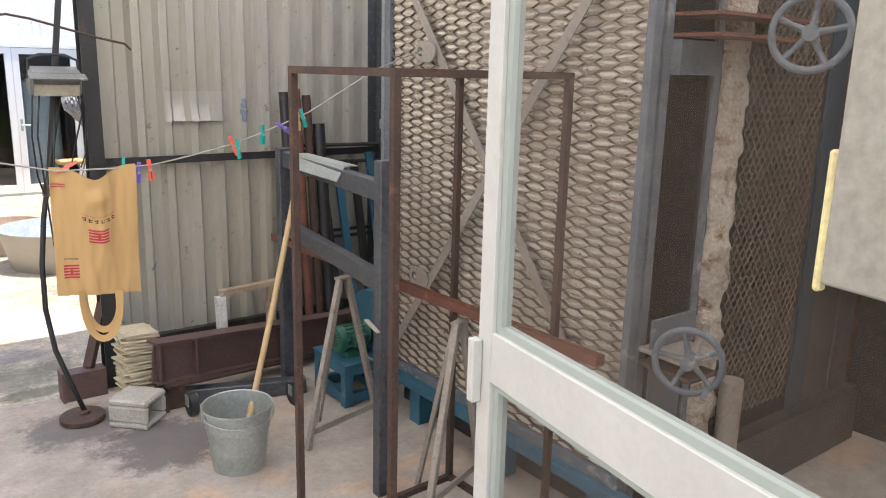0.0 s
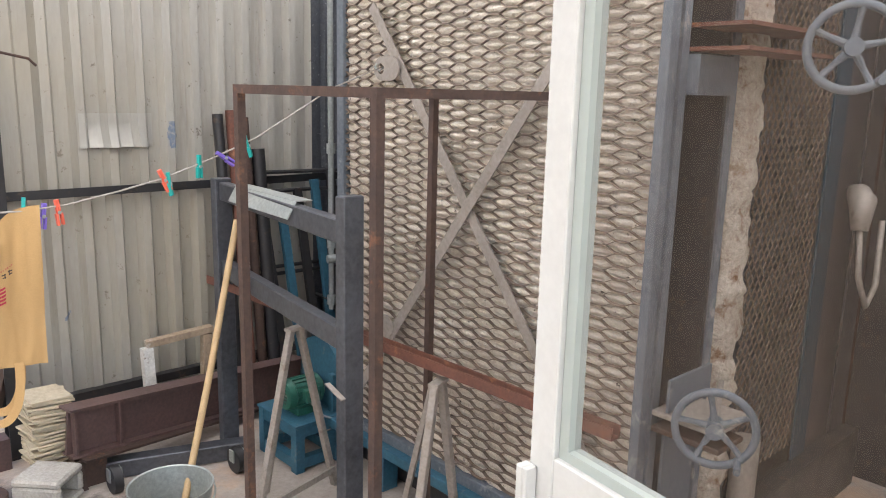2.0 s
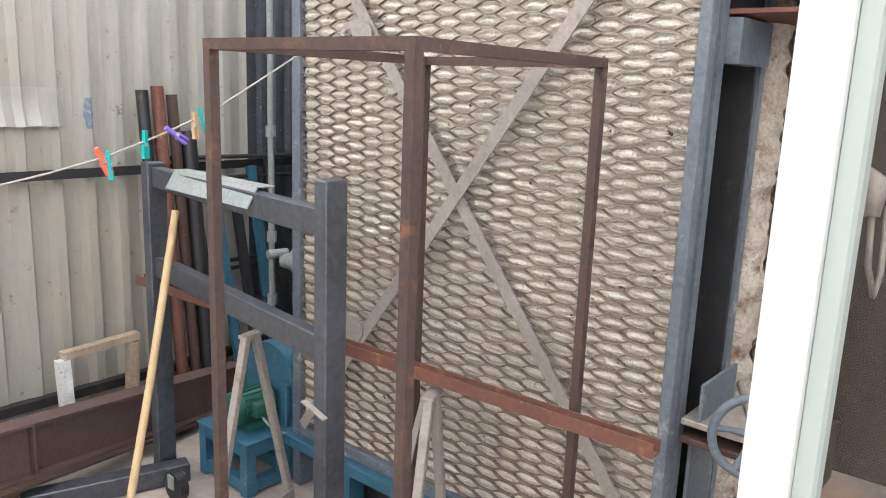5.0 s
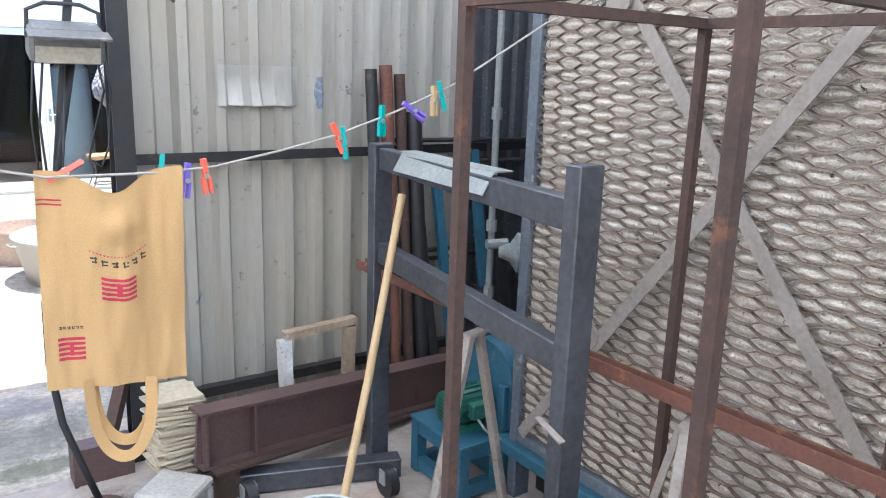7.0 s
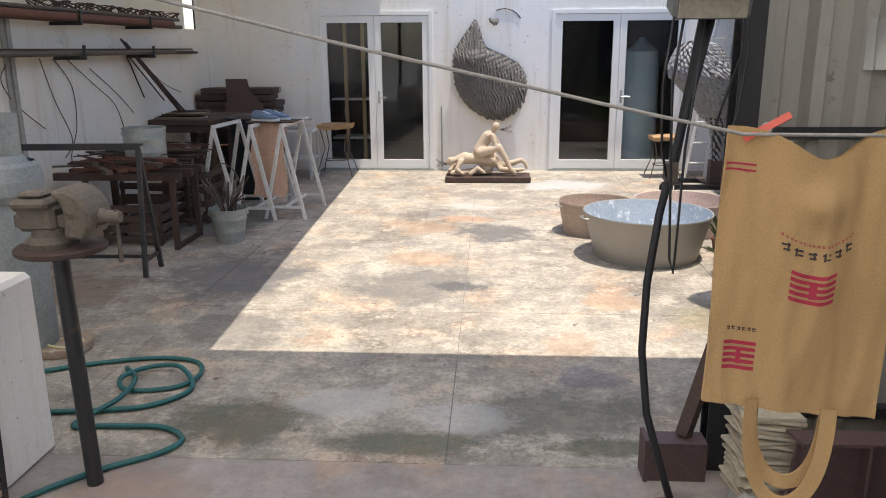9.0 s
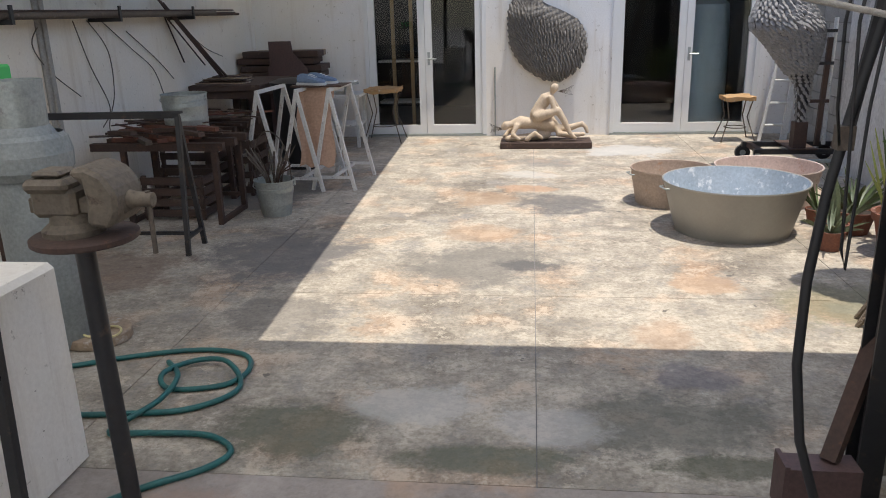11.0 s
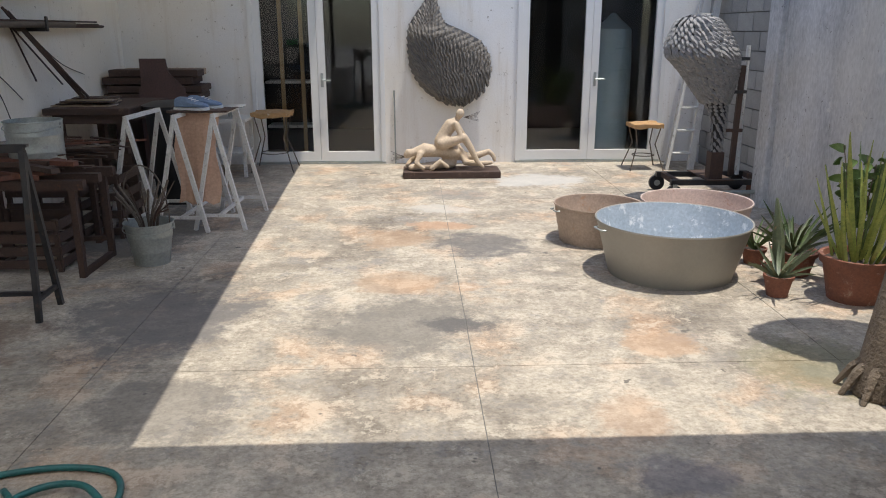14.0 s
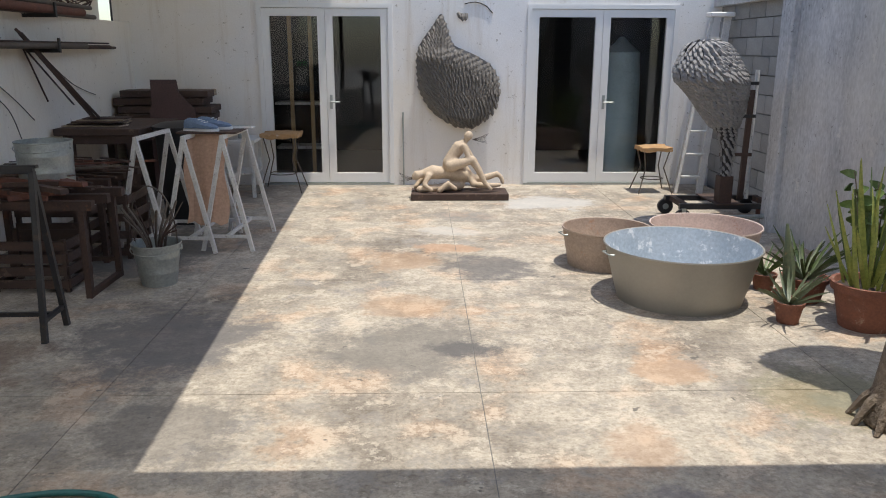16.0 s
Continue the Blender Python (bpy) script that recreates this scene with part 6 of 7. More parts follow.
# ---- tubs ----
def tub(at, r0, r1, h, inside, outside, label, ribs=False):
    t = thing("tub", at, label, "tub", "zinc tubs")
    x, y, z = at
    prof = [(0, 0.008), (r0 - 0.006, 0.008), (r0, 0.0)]
    for k in range(1, 12):
        s = k / 12
        prof.append((r0 + (r1 - r0) * s + (0.005 if ribs and k in (6, 8, 10) else 0), h * s))
    prof += [(r1, h - 0.004), (r1 + 0.01, h), (r1 + 0.008, h + 0.009), (r1 - 0.002, h + 0.006)]
    part("body", lathe(new_bm(), prof, at, 64), outside, t, smooth=True)
    ip = [(r1 - 0.002, h + 0.006)] + [(r0 + (r1 - r0) * k / 12 - 0.004 + (0.004 if ribs and k in (6, 8, 10) else 0), h * k / 12) for k in range(11, 0, -1)] + [(r0 - 0.008, 0.014), (0, 0.014)]
    part("lining", lathe(new_bm(), ip, at, 64), inside, t, smooth=True)
    for s in (-1, 1):
        q = 0.2 if s > 0 else math.pi + 0.2
        d = Vector((math.cos(q), math.sin(q), 0))
        n = Vector((-d.y, d.x, 0))
        c = Vector(at) + d * (r1 + 0.006) + Vector((0, 0, h - 0.03))
        part("handle", T([c - n * 0.06, c - n * 0.05 + d * 0.03, c + n * 0.05 + d * 0.03, c + n * 0.06], 0.006, 8), M_ZINC, t)
    return t


tub((1.56, 7.69, 0), 0.395, 0.49, 0.355, M_TUB_IN, M_TUB, "large round zinc tub, whitish blue inside")
tub((1.27, 8.52, 0), 0.28, 0.325, 0.28, M_TUB_RUST, M_TUB_RUST, "round zinc tub stained with rust", True)
tub((2.03, 8.55, 0), 0.35, 0.405, 0.29, M_TUB_PINK, M_TUB_PINK, "round tub with pinkish limed inside", True)


# ---- plants ----
def pot(at, r0, r1, h, label, name="plant_pot"):
    p = thing(name, at, label, "potted plant", "potted plants")
    part("pot", lathe(new_bm(), [(0, 0.0), (r0, 0.0), (r0 + (r1 - r0) * 0.8, h * 0.82), (r1 * 1.03, h * 0.83), (r1 * 1.06, h), (r1 * 0.95, h), (r1 * 0.9, h * 0.88), (0, h * 0.88)], at, 32), M_TERRA, p, "terracotta pot", smooth=True)
    part("soil", lathe(new_bm(), [(r1 * 0.88, h * 0.885), (0, h * 0.9)], at, 20), M_SOIL, p)
    return p


def blade(p, base, tip, w, material, bend=0.15, n=7, name="leaf"):
    b, t = Vector(base), Vector(tip)
    d = t - b
    side = d.cross(Vector((0.3, 1, 0.1))).normalized()
    nrm = side.cross(d).normalized()
    bm2 = new_bm()
    r = []
    for k in range(n + 1):
        s = k / n
        ww = w * (0.55 + 0.9 * s - 1.35 * s * s) + 0.001
        c = b + d * s + nrm * (bend * d.length * math.sin(math.pi * s * 0.9))
        sd2 = (side * math.cos(0.5 * s) + nrm * math.sin(0.5 * s)).normalized()
        r.append([bm2.verts.new(c - sd2 * ww), bm2.verts.new(c + nrm * ww * 0.3), bm2.verts.new(c + sd2 * ww)])
    for a2, b2 in zip(r, r[1:]):
        bm2.faces.new((a2[0], a2[1], b2[1], b2[0])), bm2.faces.new((a2[1], a2[2], b2[2], b2[1]))
    part(name, bm2, material, p, smooth="all")


big = pot((2.48, 7.12, 0), 0.14, 0.2, 0.27, "large terracotta pot with tall yellow-green snake plant")
for k in range(46):
    q, rr3 = random.uniform(0, 6.28), random.uniform(0.0, 0.14)
    h3, fan = random.uniform(0.3, 0.72), random.uniform(0.05, 0.24)
    lx, ly = math.cos(q), math.sin(q)
    blade(big, (2.48 + rr3 * lx, 7.12 + rr3 * ly, 0.23), (2.48 + (rr3 + fan) * lx, 7.12 + (rr3 + fan) * ly, 0.25 + h3), random.uniform(0.009, 0.017), M_LEAF_EDGE if k % 4 else M_LEAF, random.uniform(-0.12, 0.12))
blade(big, (2.44, 7.08, 0.24), (2.27, 7.02, 1.0), 0.018, M_LEAF_EDGE, 0.05)
small = pot((2.06, 7.2, 0), 0.06, 0.085, 0.13, "small dark pot with a spiky aloe")
for k in range(20):
    q = 2 * math.pi * k / 20 + random.uniform(-0.2, 0.2)
    l3 = random.uniform(0.13, 0.24)
    blade(small, (2.06 + 0.02 * math.cos(q), 7.2 + 0.02 * math.sin(q), 0.115), (2.06 + l3 * math.cos(q), 7.2 + l3 * math.sin(q), 0.12 + random.uniform(0.05, 0.22)), 0.011, M_SUCC, 0.12)
cact = pot((2.16, 7.42, 0), 0.07, 0.09, 0.12, "small pot with a tall grey spiny stem")
part("stem", T([(2.16, 7.42, 0.1), (2.14, 7.42, 0.3), (2.1, 7.42, 0.55)], [0.04, 0.038, 0.008], 8), M_SUCC, cact, smooth=True)
agave = pot((2.36, 7.62, 0), 0.1, 0.14, 0.16, "pot with a dark green agave")
for k in range(26):
    q = 2 * math.pi * k / 26 + random.uniform(-0.2, 0.2)
    l3 = random.uniform(0.2, 0.34)
    blade(agave, (2.36 + 0.02 * math.cos(q), 7.62 + 0.02 * math.sin(q), 0.14), (2.36 + l3 * math.cos(q), 7.62 + l3 * math.sin(q), 0.18 + random.uniform(0.04, 0.3)), 0.013, M_LEAF if k % 2 else M_SUCC, 0.16)
shrub = pot((2.6, 7.35, 0), 0.1, 0.15, 0.22, "pot with a leafy round-leaved shrub")
for k in range(6):
    q = k * 1.1
    top = Vector((2.6 + 0.16 * math.cos(q), 7.35 + 0.16 * math.sin(q), 0.72 + 0.07 * (k % 3)))
    part("twig", T([(2.6, 7.35, 0.19), (2.6 + 0.06 * math.cos(q), 7.35 + 0.06 * math.sin(q), 0.45), tuple(top)], [0.007, 0.005, 0.003], 6), M_BARK, shrub)
    for j in range(12):
        a3, b3 = random.uniform(0, 6.28), random.uniform(0.0, 1.0)
        c = Vector((2.6, 7.35, 0.4)).lerp(top, b3) + Vector((random.uniform(-0.05, 0.05), random.uniform(-0.05, 0.05), random.uniform(-0.03, 0.05)))
        blade(shrub, c, c + Vector((0.1 * math.cos(a3), 0.1 * math.sin(a3), random.uniform(-0.03, 0.04))), 0.04, M_BROADLEAF, 0.15, 5)
for (x, y, z) in ((2.2, 7.86, 0), (2.52, 7.95, 0)):
    sp2 = pot((x, y, z), 0.06, 0.08, 0.11, "small pot with a ragged green plant")
    for k in range(14):
        q = 2 * math.pi * k / 14
        l3 = random.uniform(0.1, 0.2)
        blade(sp2, (x, y, 0.09), (x + l3 * math.cos(q), y + l3 * math.sin(q), 0.12 + random.uniform(0.05, 0.2)), 0.012, M_LEAF, 0.15, 5)
tree = thing("small_tree", (2.0, 5.9, 0), "small leaning tree with a fibrous trunk and an added unseen crown", "tree")
part("trunk", T(smooth_path([(1.92, 5.9, 0.0), (1.93, 5.9, 0.12), (1.96, 5.92, 0.35), (2.05, 5.98, 0.8), (2.2, 6.1, 1.4), (2.33, 6.2, 2.0), (2.42, 6.28, 2.5)], 4), [0.13 - 0.0036 * k for k in range(25)], 14), M_BARK, tree, "fibrous flared trunk", smooth="all")
for k in range(10):
    q = 2 * math.pi * k / 10
    part("root", T([(1.93, 5.9, 0.22), (1.93 + 0.13 * math.cos(q), 5.9 + 0.13 * math.sin(q), 0.1), (1.93 + 0.19 * math.cos(q), 5.9 + 0.19 * math.sin(q), 0.0)], [0.03, 0.022, 0.012], 6), M_BARK, tree)
# Made-up crown above the view, there to cast the oval floor shadow.
crown = new_bm()
CX = Vector((2.46, 6.3, 2.55))
for k in range(2200):
    q, s, e = random.uniform(0, 6.28), math.sqrt(random.random()), random.uniform(-1, 1)
    c = CX + Vector((0.38 * s * math.cos(q) * (1 + 0.12 * math.sin(3 * q)), 0.3 * s * math.sin(q), 0.12 * e * math.sqrt(max(0, 1 - s * s)) + 0.03 * e))
    d = Vector((random.uniform(-1, 1), random.uniform(-1, 1), random.uniform(-0.4, 0.4))).normalized() * 0.035
    s2 = d.cross(Vector((random.uniform(-0.3, 0.3), random.uniform(-0.3, 0.3), 1))).normalized() * 0.018
    crown.faces.new([crown.verts.new(p) for p in (c - d, c + s2, c + d, c - s2)])
o = part("crown", crown, M_LEAF, tree, "unseen leaf crown added to cast an oval shadow")
o["kind"] = "stuff"
for k in range(6):
    q = k * 1.05
    part("limb", T([(2.4, 6.26, 2.4), (2.46 + 0.14 * math.cos(q), 6.3 + 0.12 * math.sin(q), 2.52), (2.46 + 0.3 * math.cos(q), 6.3 + 0.24 * math.sin(q), 2.56)], [0.02, 0.012, 0.005], 6), M_BARK, tree)

# ---- yard trestles, board, shoes and bin ----
for at in ((-2.27, 9.16), (-1.93, 9.22), (-1.65, 9.28)):
    trestle(at, math.pi / 2 - 0.06, 0.68, 0.905, 0.4, M_OLD_WHITE, "white painted steel trestle with chipped legs", "yard trestles", 0.03)
ply = thing("plywood_sheet", (-1.82, 9.1, 0.2), "thin pinkish plywood sheet hung over the trestles", "sheet")
pb2 = new_bm()
rows4 = []
for j in range(9):
    z = 0.21 + 0.715 * j / 8
    rows4.append([[pb2.verts.new((-2.0 + 0.32 * i / 6 + 0.02 * math.sin(j) * (i in (0, 6)), 9.0 + 0.12 * j / 8 + 0.012 * math.sin(i * 1.3) + dy, z + 0.02 * math.sin(i * 2.1) * (j == 0))) for i in range(7)] for dy in (0, 0.005)])
for a4, b4 in zip(rows4, rows4[1:]):
    for f in (0, 1):
        for i in range(6):
            pb2.faces.new((a4[f][i], a4[f][i + 1], b4[f][i + 1], b4[f][i]))
    for i in (0, 6):
        pb2.faces.new((a4[0][i], a4[1][i], b4[1][i], b4[0][i]))
part("sheet", pb2, M_CARD, ply)
bd2 = thing("dark_board", (-1.8, 9.15, 0.92), "dark board laid across the trestles", "board")
part("board", B(-2.05, -1.58, 9.05, 9.55, 0.9205, 0.935), M_DARK_WOOD, bd2)


def shoe(at, ang):
    s = thing("shoe", at, "blue-grey knitted running shoe with a white sole", "shoe", "pair of shoes")
    m = Matrix.Translation(at) @ Matrix.Rotation(ang, 4, "Z")
    prof = ((-0.13, 0.034, 0.085), (-0.1, 0.04, 0.1), (-0.05, 0.04, 0.098), (0.0, 0.042, 0.085), (0.05, 0.046, 0.068), (0.1, 0.046, 0.055), (0.135, 0.034, 0.045), (0.15, 0.012, 0.035))
    for nm, mt, lo, hi in (("sole", M_SOLE, 0.0, 0.024), ("upper", M_SHOE, 0.024, None)):
        b5 = new_bm()
        r5 = []
        for x, w, h in prof:
            top = hi if hi else h
            f = 1.06 if hi else 1.0
            r5.append([b5.verts.new(m @ Vector((x * f, y * w * f, z))) for y, z in ((-1, lo), (-1, lo + (top - lo) * 0.6), (-0.45, top), (0.45, top), (1, lo + (top - lo) * 0.6), (1, lo))])
        for a5, b6 in zip(r5, r5[1:]):
            for i in range(6):
                b5.faces.new((a5[i], a5[(i + 1) % 6], b6[(i + 1) % 6], b6[i]))
        b5.faces.new(r5[0][::-1]), b5.faces.new(r5[-1])
        part(nm, b5, mt, s, smooth=True)
    for k in range(3):
        part("lace", T([m @ Vector((0.0 + 0.025 * k, -0.03, 0.09 - 0.01 * k)), m @ Vector((0.0 + 0.025 * k, 0.03, 0.09 - 0.01 * k))], 0.004, 5), M_SOLE, s)


shoe((-1.88, 9.15, 0.935), -0.3)
shoe((-1.82, 9.3, 0.935), -0.1)
pap = thing("white_tray", (-1.62, 9.42, 0.935), "shallow white tray on the trestles", "tray")
part("tray", box(B(-1.7, -1.52, 9.35, 9.5, 0.9355, 0.942), -1.7, -1.52, 9.35, 9.356, 0.942, 0.955), M_WHITE, pap)
binn = thing("black_bin", (-2.35, 10.1, 0), "tall black plastic bin with a lid", "bin")
part("bin", lathe(new_bm(), [(0, 0.0), (0.22, 0.0), (0.26, 0.84), (0.27, 0.86)], (-2.3, 10.1, 0), 28), M_CABLE, binn, smooth=True)
part("lid", lathe(new_bm(), [(0.28, 0.86), (0.285, 0.89), (0.2, 0.92), (0, 0.93)], (-2.3, 10.1, 0), 28), M_CABLE, binn, smooth=True)
st2 = thing("side_table", (-2.0, 11.4, 0), "small white table with a grey disc on it", "table")
part("tabletop", B(-2.4, -1.9, 11.2, 11.7, 0.6, 0.63), M_OLD_WHITE, st2)
for x in (-2.37, -1.96):
    for y in (11.23, 11.64):
        part("leg", B(x, x + 0.035, y, y + 0.035, 0, 0.6), M_OLD_WHITE, st2)
part("lower_shelf", B(-2.37, -1.93, 11.23, 11.67, 0.25, 0.27), M_OLD_WHITE, st2)
dk = thing("turntable", (-2.1, 11.4, 0.63), "grey metal modelling turntable", "turntable")
part("spindle", T([(-2.1, 11.4, 0.63), (-2.1, 11.4, 0.74)], 0.02, 10), M_ZINC, dk)
part("disc", lathe(new_bm(), [(0, 0.74), (0.16, 0.74), (0.16, 0.755), (0, 0.755)], (-2.1, 11.4, 0), 28), M_ZINC, dk)


def stool(x, y, h, w, label):
    s = thing("wire_stool", (x, y, 0), label, "stool", "wire stools")
    pad2 = new_bm()
    bmesh.ops.create_grid(pad2, x_segments=10, y_segments=10, size=w / 2, matrix=Matrix.Translation((x, y, h)))
    for v2 in pad2.verts:
        v2.co.z += 0.018 * noise.noise(v2.co * 14)
    ext = bmesh.ops.extrude_face_region(pad2, geom=list(pad2.faces))
    for v2 in ext["geom"]:
        if isinstance(v2, bmesh.types.BMVert):
            v2.co.z -= 0.045 + 0.03 * noise.noise(v2.co * 11)
    part("seat", pad2, M_SEAT, s, "torn orange foam seat")
    for sx in (-1, 1):
        for sy in (-1, 1):
            part("leg", T([(x + sx * w * 0.42, y + sy * w * 0.42, h - 0.04), (x + sx * w * 0.3, y + sy * w * 0.3, h * 0.55), (x + sx * w * 0.56, y + sy * w * 0.56, 0.0)], 0.007, 6), M_TOOL, s)
    part("ring", T([(x + w * 0.36 * math.cos(q), y + w * 0.36 * math.sin(q), h * 0.3) for q in (2 * math.pi * k / 20 for k in range(20))], 0.006, 6, True), M_TOOL, s)


stool(-1.7, 11.72, 0.66, 0.42, "wire-legged stool with a torn orange seat")
stool(2.52, 11.6, 0.52, 0.34, "wire-legged stool with a torn orange seat")

bk = bucket((-1.93, 8.06, 0.0), 0.115, 0.163, 0.29, "galvanised bucket full of wire and tools")
for k in range(16):
    q, l4 = random.uniform(0, 6.28), random.uniform(0.02, 0.1)
    tl = thing("wire_offcut", (-1.93, 8.06, 0.05), "bent grey wire offcut in the bucket", "wire", "wire offcuts")
    top = (-1.93 + (l4 + 0.14) * math.cos(q), 8.06 + (l4 + 0.1) * math.sin(q), random.uniform(0.38, 0.62))
    part("wire", T(smooth_path([(-1.93 + l4 * 0.6 * math.cos(q), 8.06 + l4 * 0.6 * math.sin(q), 0.05), (-1.93 + l4 * math.cos(q), 8.06 + l4 * math.sin(q), 0.3), top], 4), random.choice((0.004, 0.005, 0.009)), 6), random.choice((M_TOOL, M_TOOL, M_RUST)), tl)
wl = thing("wire_hoop", (-1.98, 8.1, 0.3), "loop of grey wire standing in the bucket", "wire")
part("hoop", T(smooth_path([(-2.07, 8.1, 0.05), (-2.09, 8.1, 0.5), (-2.0, 8.1, 0.66), (-1.9, 8.1, 0.64), (-1.83, 8.1, 0.52), (-1.8, 8.1, 0.3), (-1.83, 8.1, 0.05)], 5), 0.005, 6), M_TOOL, wl)

# ---- rusty benches, frame, table, timber along the wall ----
def bench(x0, x1, y0, y1, h, label):
    b7 = thing("steel_bench", ((x0 + x1) / 2, (y0 + y1) / 2, 0), label, "bench", "steel benches")
    for x in (x0, x1):
        for y in (y0, y1):
            part("leg", R((x, y, 0), (x, y, h), 0.04, 0.04, (0, 1, 0)), M_RUST, b7)
        part("foot_rail", R((x, y0, 0.02), (x, y1, 0.02), 0.036, 0.036), M_RUST, b7)
    part("back_rail", R((x0, y1, 0.13), (x1, y1, 0.13), 0.03, 0.03), M_RUST, b7)
    for y in (y0, y1, (y0 + y1) / 2):
        part("top_rail", R((x0 - 0.25, y, h + 0.03), (x1 + 0.08, y, h + 0.03), 0.06, 0.058), M_RUST, b7)
    return b7


bench(-3.0, -2.27, 7.74, 8.24, 0.58, "rusty steel bench frame piled with bars")
bench(-3.2, -2.5, 8.6, 9.2, 0.58, "rusty steel bench frame piled with bars")
for k in range(64):
    x, y, q = random.uniform(-3.1, -2.4), random.uniform(7.7, 9.0), random.uniform(-0.9, 0.5)
    l5 = random.uniform(0.25, 0.7)
    sb = thing("scrap_bar", (x, y, 0.65), "rusty scrap bar lying on the bench", "bar", "scrap bars")
    zz = 0.66 + 0.011 * (k % 9)
    part("bar", R((x - l5 / 2 * math.cos(q), y - l5 / 2 * math.sin(q), zz), (x + l5 / 2 * math.cos(q), y + l5 / 2 * math.sin(q), zz + random.uniform(-0.01, 0.03)), random.choice((0.012, 0.02, 0.035, 0.05)), random.choice((0.008, 0.014, 0.03))), random.choice((M_RUST, M_RUST, M_RUST_RED, M_TOOL, M_DARK_WOOD)), sb)
sbk = bucket((-2.6, 8.05, 0.69), 0.165, 0.175, 0.29, "wide galvanised pail standing on the bench", M_ZINC, "pail")
for x0, x1, y0, y1, h in ((-2.95, -2.45, 7.85, 8.2, 0.36), (-3.15, -2.62, 8.62, 9.1, 0.42), (-2.5, -2.35, 8.7, 9.15, 0.5)):
    crate = thing("crate", ((x0 + x1) / 2, (y0 + y1) / 2, 0), "dark slatted crate stored under the bench", "crate", "crates under the benches")
    for x in (x0, x1 - 0.03):
        for y in (y0, y1 - 0.03):
            part("corner_post", B(x, x + 0.03, y, y + 0.03, 0, h), M_DARK_WOOD, crate)
    for k in range(4):
        z = 0.03 + (h - 0.1) * k / 3
        for y in (y0 - 0.012, y1):
            part("slat", B(x0, x1, y, y + 0.012, z, z + 0.06), M_DARK_WOOD, crate)
        part("slat", B(x1, x1 + 0.012, y0, y1, z, z + 0.06), M_DARK_WOOD, crate)
fr2 = trestle((-2.68, 7.06), 0.04, 0.96, 0.93, 0.3, M_BLACK, "black steel trestle with worn legs", "yard trestles", 0.03)
part("black_cap", R((-3.17, 7.04, 0.953), (-2.18, 7.08, 0.953), 0.036, 0.016), M_BLACK, fr2)
tbl = thing("work_table", (-3.0, 10.4, 0), "heavy wooden work table with a stained top", "table")
part("tabletop", B(-3.38, -2.62, 9.85, 11.0, 0.82, 0.88), M_DARK_WOOD, tbl, bevel=0.008)
for x in (-3.32, -2.74):
    for y in (9.92, 10.86):
        part("leg", B(x, x + 0.07, y, y + 0.07, 0, 0.74), M_DARK_WOOD, tbl)
part("apron", B(-3.32, -2.68, 9.9, 9.93, 0.74, 0.82), M_DARK_WOOD, tbl)
part("apron", B(-2.69, -2.66, 9.93, 10.9, 0.74, 0.82), M_DARK_WOOD, tbl)
for k in range(6):
    sl = thing("offcut_board", (-3.0, 10.2, 0.88), "thin dark offcut board on the table", "board", "offcut boards")
    part("board", box(new_bm(), -0.3 + 0.03 * k, 0.24, -0.1, 0.1, 0.881 + 0.012 * k, 0.892 + 0.012 * k, Matrix.Translation((-3.08, 10.12 + 0.05 * (k % 3), 0)) @ Matrix.Rotation(0.12 * (k % 3) - 0.1, 4, "Z")), M_DARK_WOOD if k % 2 else M_WOOD, sl)
stk = thing("timber_stack", (-2.9, 11.6, 0), "stack of dark timber and steel sections on bearers", "stack")
for x in (-3.3, -2.55):
    part("bearer", B(x, x + 0.1, 11.3, 11.9, 0, 0.82), M_DARK_WOOD, stk)
for k, (dx0, dx1, dz) in enumerate(((0.0, 1.0, 0.82), (0.03, 1.02, 0.9), (-0.02, 0.93, 0.985), (0.05, 0.98, 1.065))):
    part("plank", B(-3.38 + dx0, -3.38 + dx1, 11.28 + 0.02 * k, 11.62, dz + 0.002, dz + 0.075), M_DARK_WOOD if k != 2 else M_RUST, stk, bevel=0.006)
    part("plank", B(-3.36 + dx0, -3.42 + dx1, 11.64, 11.88, dz + 0.002, dz + 0.07), M_WOOD if k == 3 else M_DARK_WOOD, stk, bevel=0.006)
oxp = thing("steel_plate", (-2.75, 11.2, 0), "brown cut steel plate standing before the stack", "plate")
ob8 = new_bm()
vv8 = [[ob8.verts.new((x, y, z)) for x, z in ((-2.98, 0.0), (-2.5, 0.0), (-2.5, 0.95), (-2.66, 1.12), (-2.68, 1.26), (-2.95, 1.26), (-2.95, 1.0), (-2.98, 0.95))] for y in (11.2, 11.215)]
ob8.faces.new(vv8[0]), ob8.faces.new(vv8[1][::-1])
for i in range(8):
    ob8.faces.new((vv8[0][i], vv8[0][(i + 1) % 8], vv8[1][(i + 1) % 8], vv8[1][i]))
part("plate", ob8, M_OXIDE, oxp)

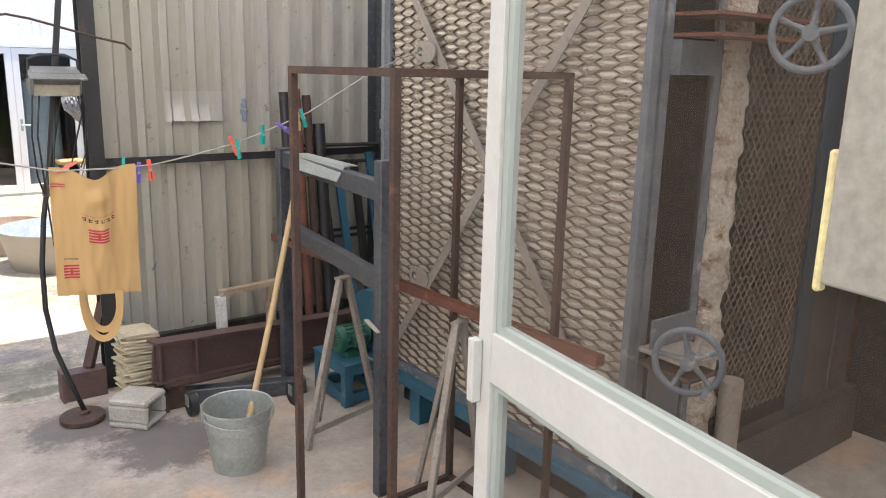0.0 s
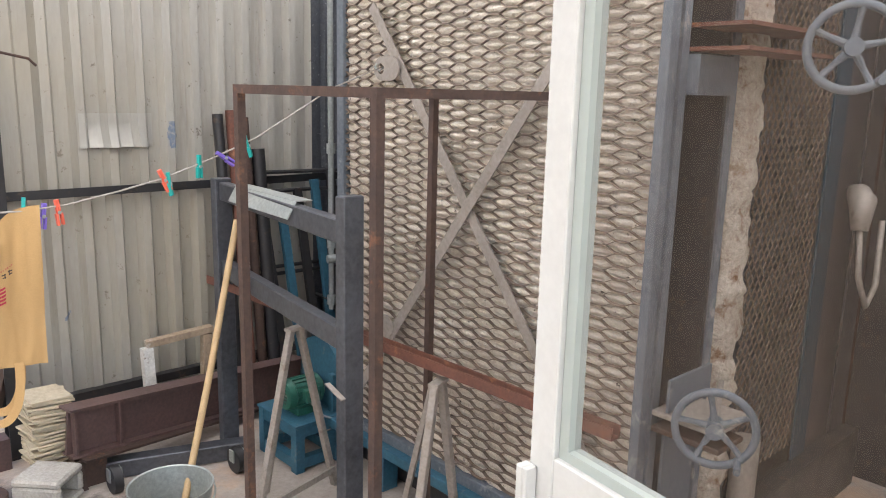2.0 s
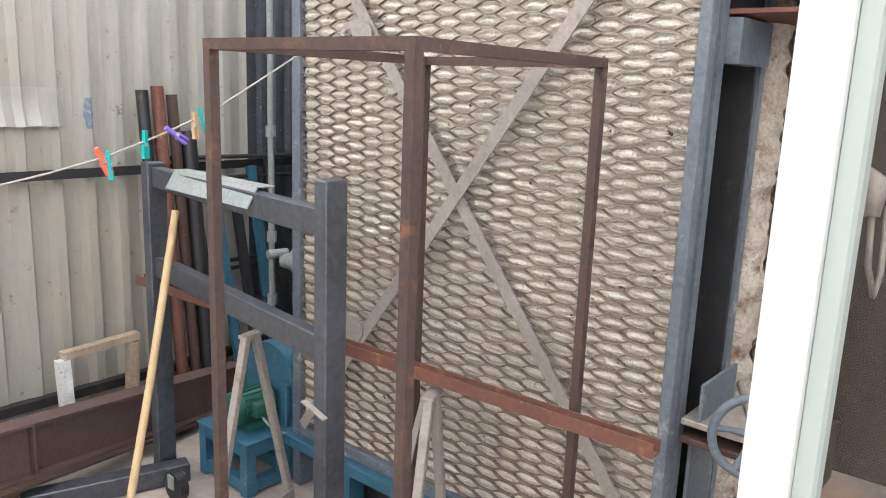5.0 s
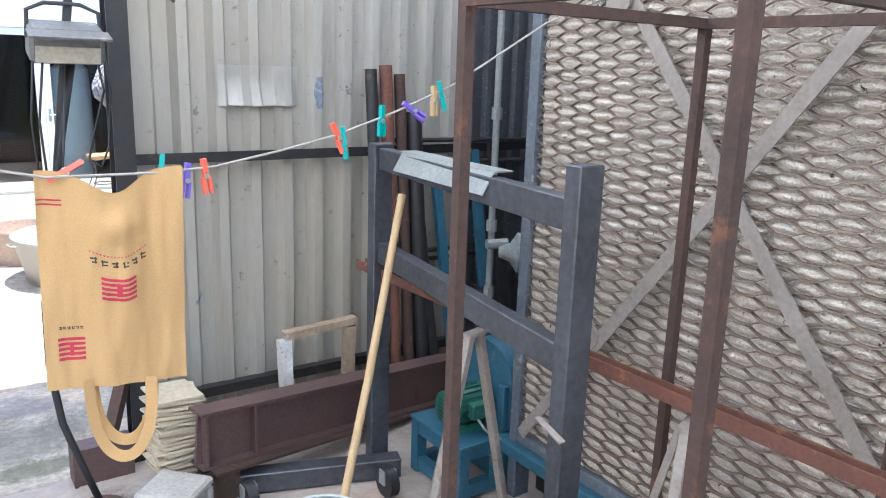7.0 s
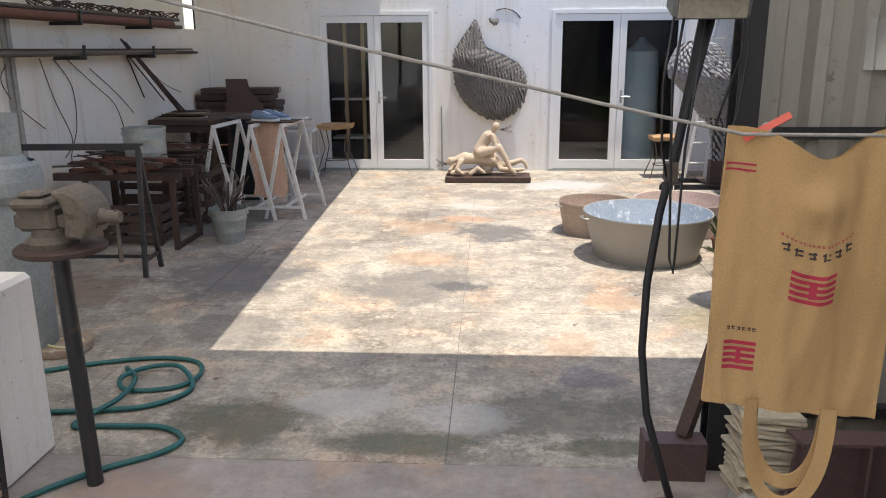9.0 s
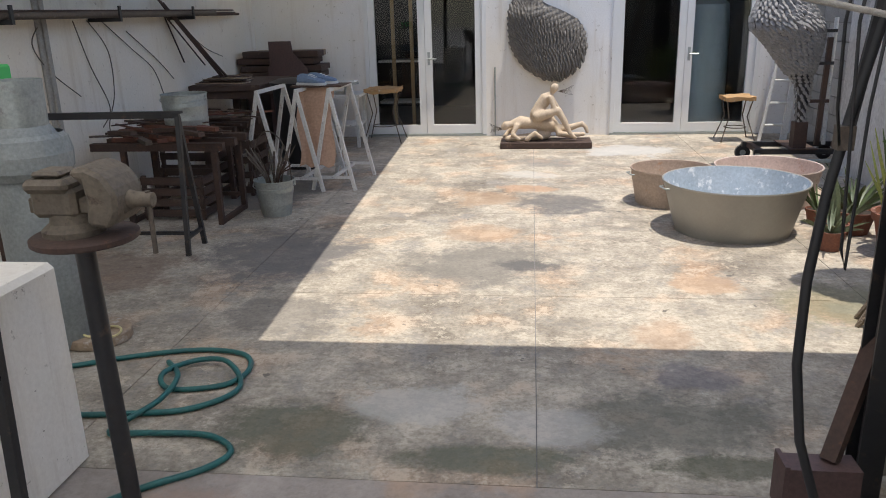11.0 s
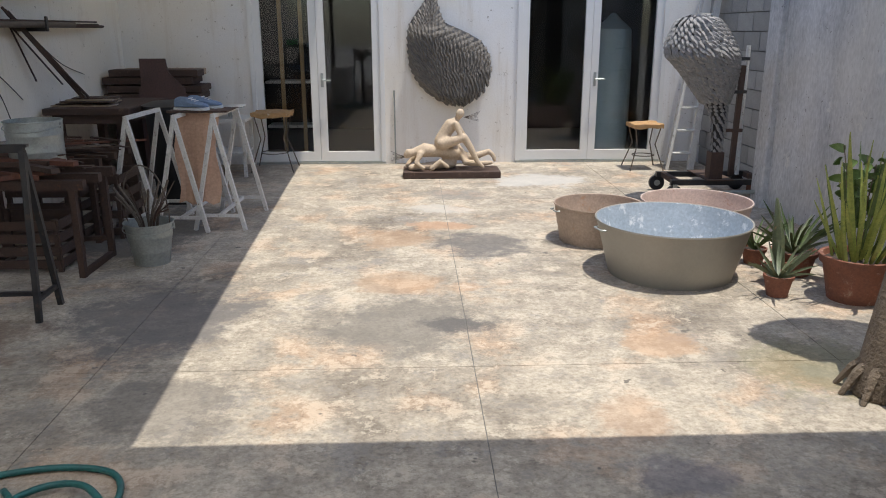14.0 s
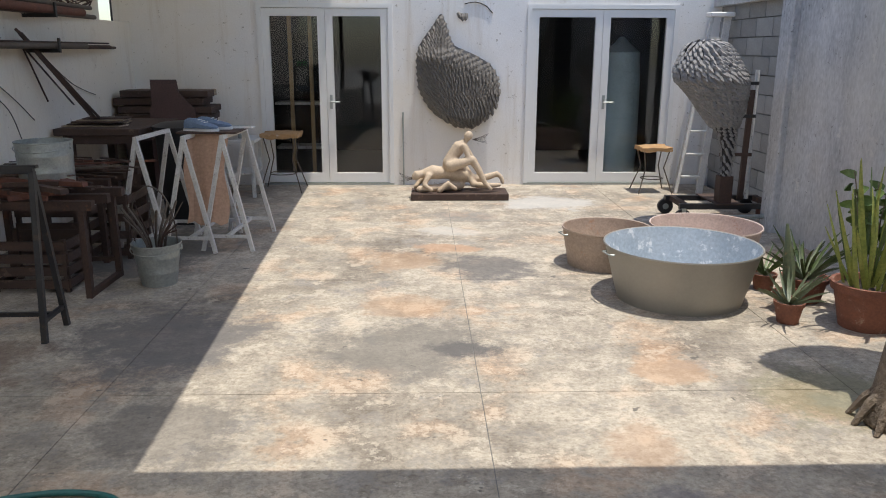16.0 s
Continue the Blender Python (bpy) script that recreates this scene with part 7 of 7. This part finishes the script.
# ---- wall rack with pipes, rods and wires ----
rck = thing("wall_rack", (-3.36, 8.9, 1.5), "steel brackets on the wall for pipe stock", "rack")
for y in (6.9, 8.25, 9.65):
    for z in (1.85, 1.565):
        part("arm", B(-3.42, -3.14, y, y + 0.03, z - 0.03, z), M_BLACK, rck)
        part("tip", B(-3.155, -3.14, y, y + 0.03, z, z + 0.09), M_BLACK, rck)
for i, (y0, y1, x, z, r, mt) in enumerate(((6.6, 10.3, -3.2, 1.885, 0.034, M_RUST_RED), (6.7, 9.7, -3.3, 1.88, 0.03, M_RUST), (6.4, 11.0, -3.38, 1.872, 0.022, M_TOOL), (6.3, 10.3, -3.2, 1.59, 0.025, M_TOOL),
                                           (6.2, 11.0, -3.26, 1.585, 0.02, M_RUST), (6.5, 11.3, -3.32, 1.58, 0.012, M_RUST), (6.4, 11.4, -3.37, 1.58, 0.015, M_TOOL), (6.4, 10.9, -3.23, 1.62, 0.008, M_RUST), (6.8, 10.6, -3.25, 1.94, 0.02, M_TOOL))):
    p9 = thing("pipe_stock", (x, (y0 + y1) / 2, z), "rusty length of pipe lying on the wall rack", "pipe", "pipe stock")
    part("pipe", T([(x, y0, z), (x + 0.01, y1, z)], r, 10), mt, p9, smooth=True)
for k in range(9):
    p9 = thing("leaning_rod", (-3.3, 10.2, 0.95), "thin rusty rod hanging from the rack to the table", "rod", "leaning rods")
    part("rod", T([(-3.36 + 0.012 * (k % 3), 9.4 + 0.02 * k, 1.72 - 0.014 * k), (-3.09 + 0.016 * (k % 4), 10.05 + 0.02 * (k // 2), 0.955 + 0.01 * (k % 3))] if k < 7 else [(-3.38, 9.5, 1.6), (-3.38, 9.84 + 0.5 * (k - 7), 1.12 - 0.06 * (k - 7))], 0.008 if k % 3 else 0.012, 6), M_RUST, p9)
for pts in ([(-3.4, 7.6, 1.55), (-3.4, 7.45, 1.4), (-3.4, 7.6, 1.2), (-3.4, 7.95, 0.98)], [(-3.4, 8.0, 1.55), (-3.4, 8.15, 1.2), (-3.4, 8.35, 0.85), (-3.4, 8.2, 0.7)], [(-3.4, 8.2, 1.55), (-3.4, 8.45, 1.3), (-3.4, 8.45, 0.95), (-3.4, 8.3, 0.7), (-3.4, 8.35, 0.5)],
            [(-3.4, 8.4, 1.55), (-3.4, 8.85, 1.3), (-3.4, 9.2, 1.1), (-3.4, 9.35, 0.85)], [(-3.4, 8.8, 1.45), (-3.4, 9.3, 1.18), (-3.4, 9.6, 0.98)], [(-3.4, 9.9, 1.5), (-3.4, 10.4, 1.25), (-3.4, 10.9, 1.12)]):
    p9 = thing("wall_wire", pts[0], "thin bent wire hanging on the wall", "wire", "wall wires")
    part("wire", T(smooth_path(pts, 6), 0.0045, 6), M_TOOL, p9)
for k in range(7):
    c = Vector((-3.6, 8.6 + 0.42 * k, 1.9))
    rg = thing("wire_basket", tuple(c), "tangle of rusty wire on the wall ledge", "wire", "wire tangles")
    for j in range(4):
        q0 = random.uniform(0, 3)
        part("loop", T([c + Vector((0.1 * math.sin(q0) * math.cos(q), 0.2 * math.cos(q), 0.05 + 0.1 * abs(math.sin(q + q0)))) for q in (2 * math.pi * i / 16 for i in range(16))], 0.006, 5, True), M_RUST, rg)
for i, (x, y, z, q) in enumerate(((3.24, 9.92, 0.0, 0.2), (3.23, 9.93, 0.065, -0.1), (3.24, 9.9, 0.13, 0.3), (3.25, 10.2, 0.0, 0.1), (3.24, 10.18, 0.065, 0.05))):
    br = thing("loose_brick", (x, y, z), "orange clay brick stacked by the wall", "brick", "loose bricks")
    part("brick", box(new_bm(), -0.05, 0.05, -0.11, 0.11, z, z + 0.064, Matrix.Translation((x, y, 0)) @ Matrix.Rotation(q, 4, "Z")), M_TERRA, br, bevel=0.004)
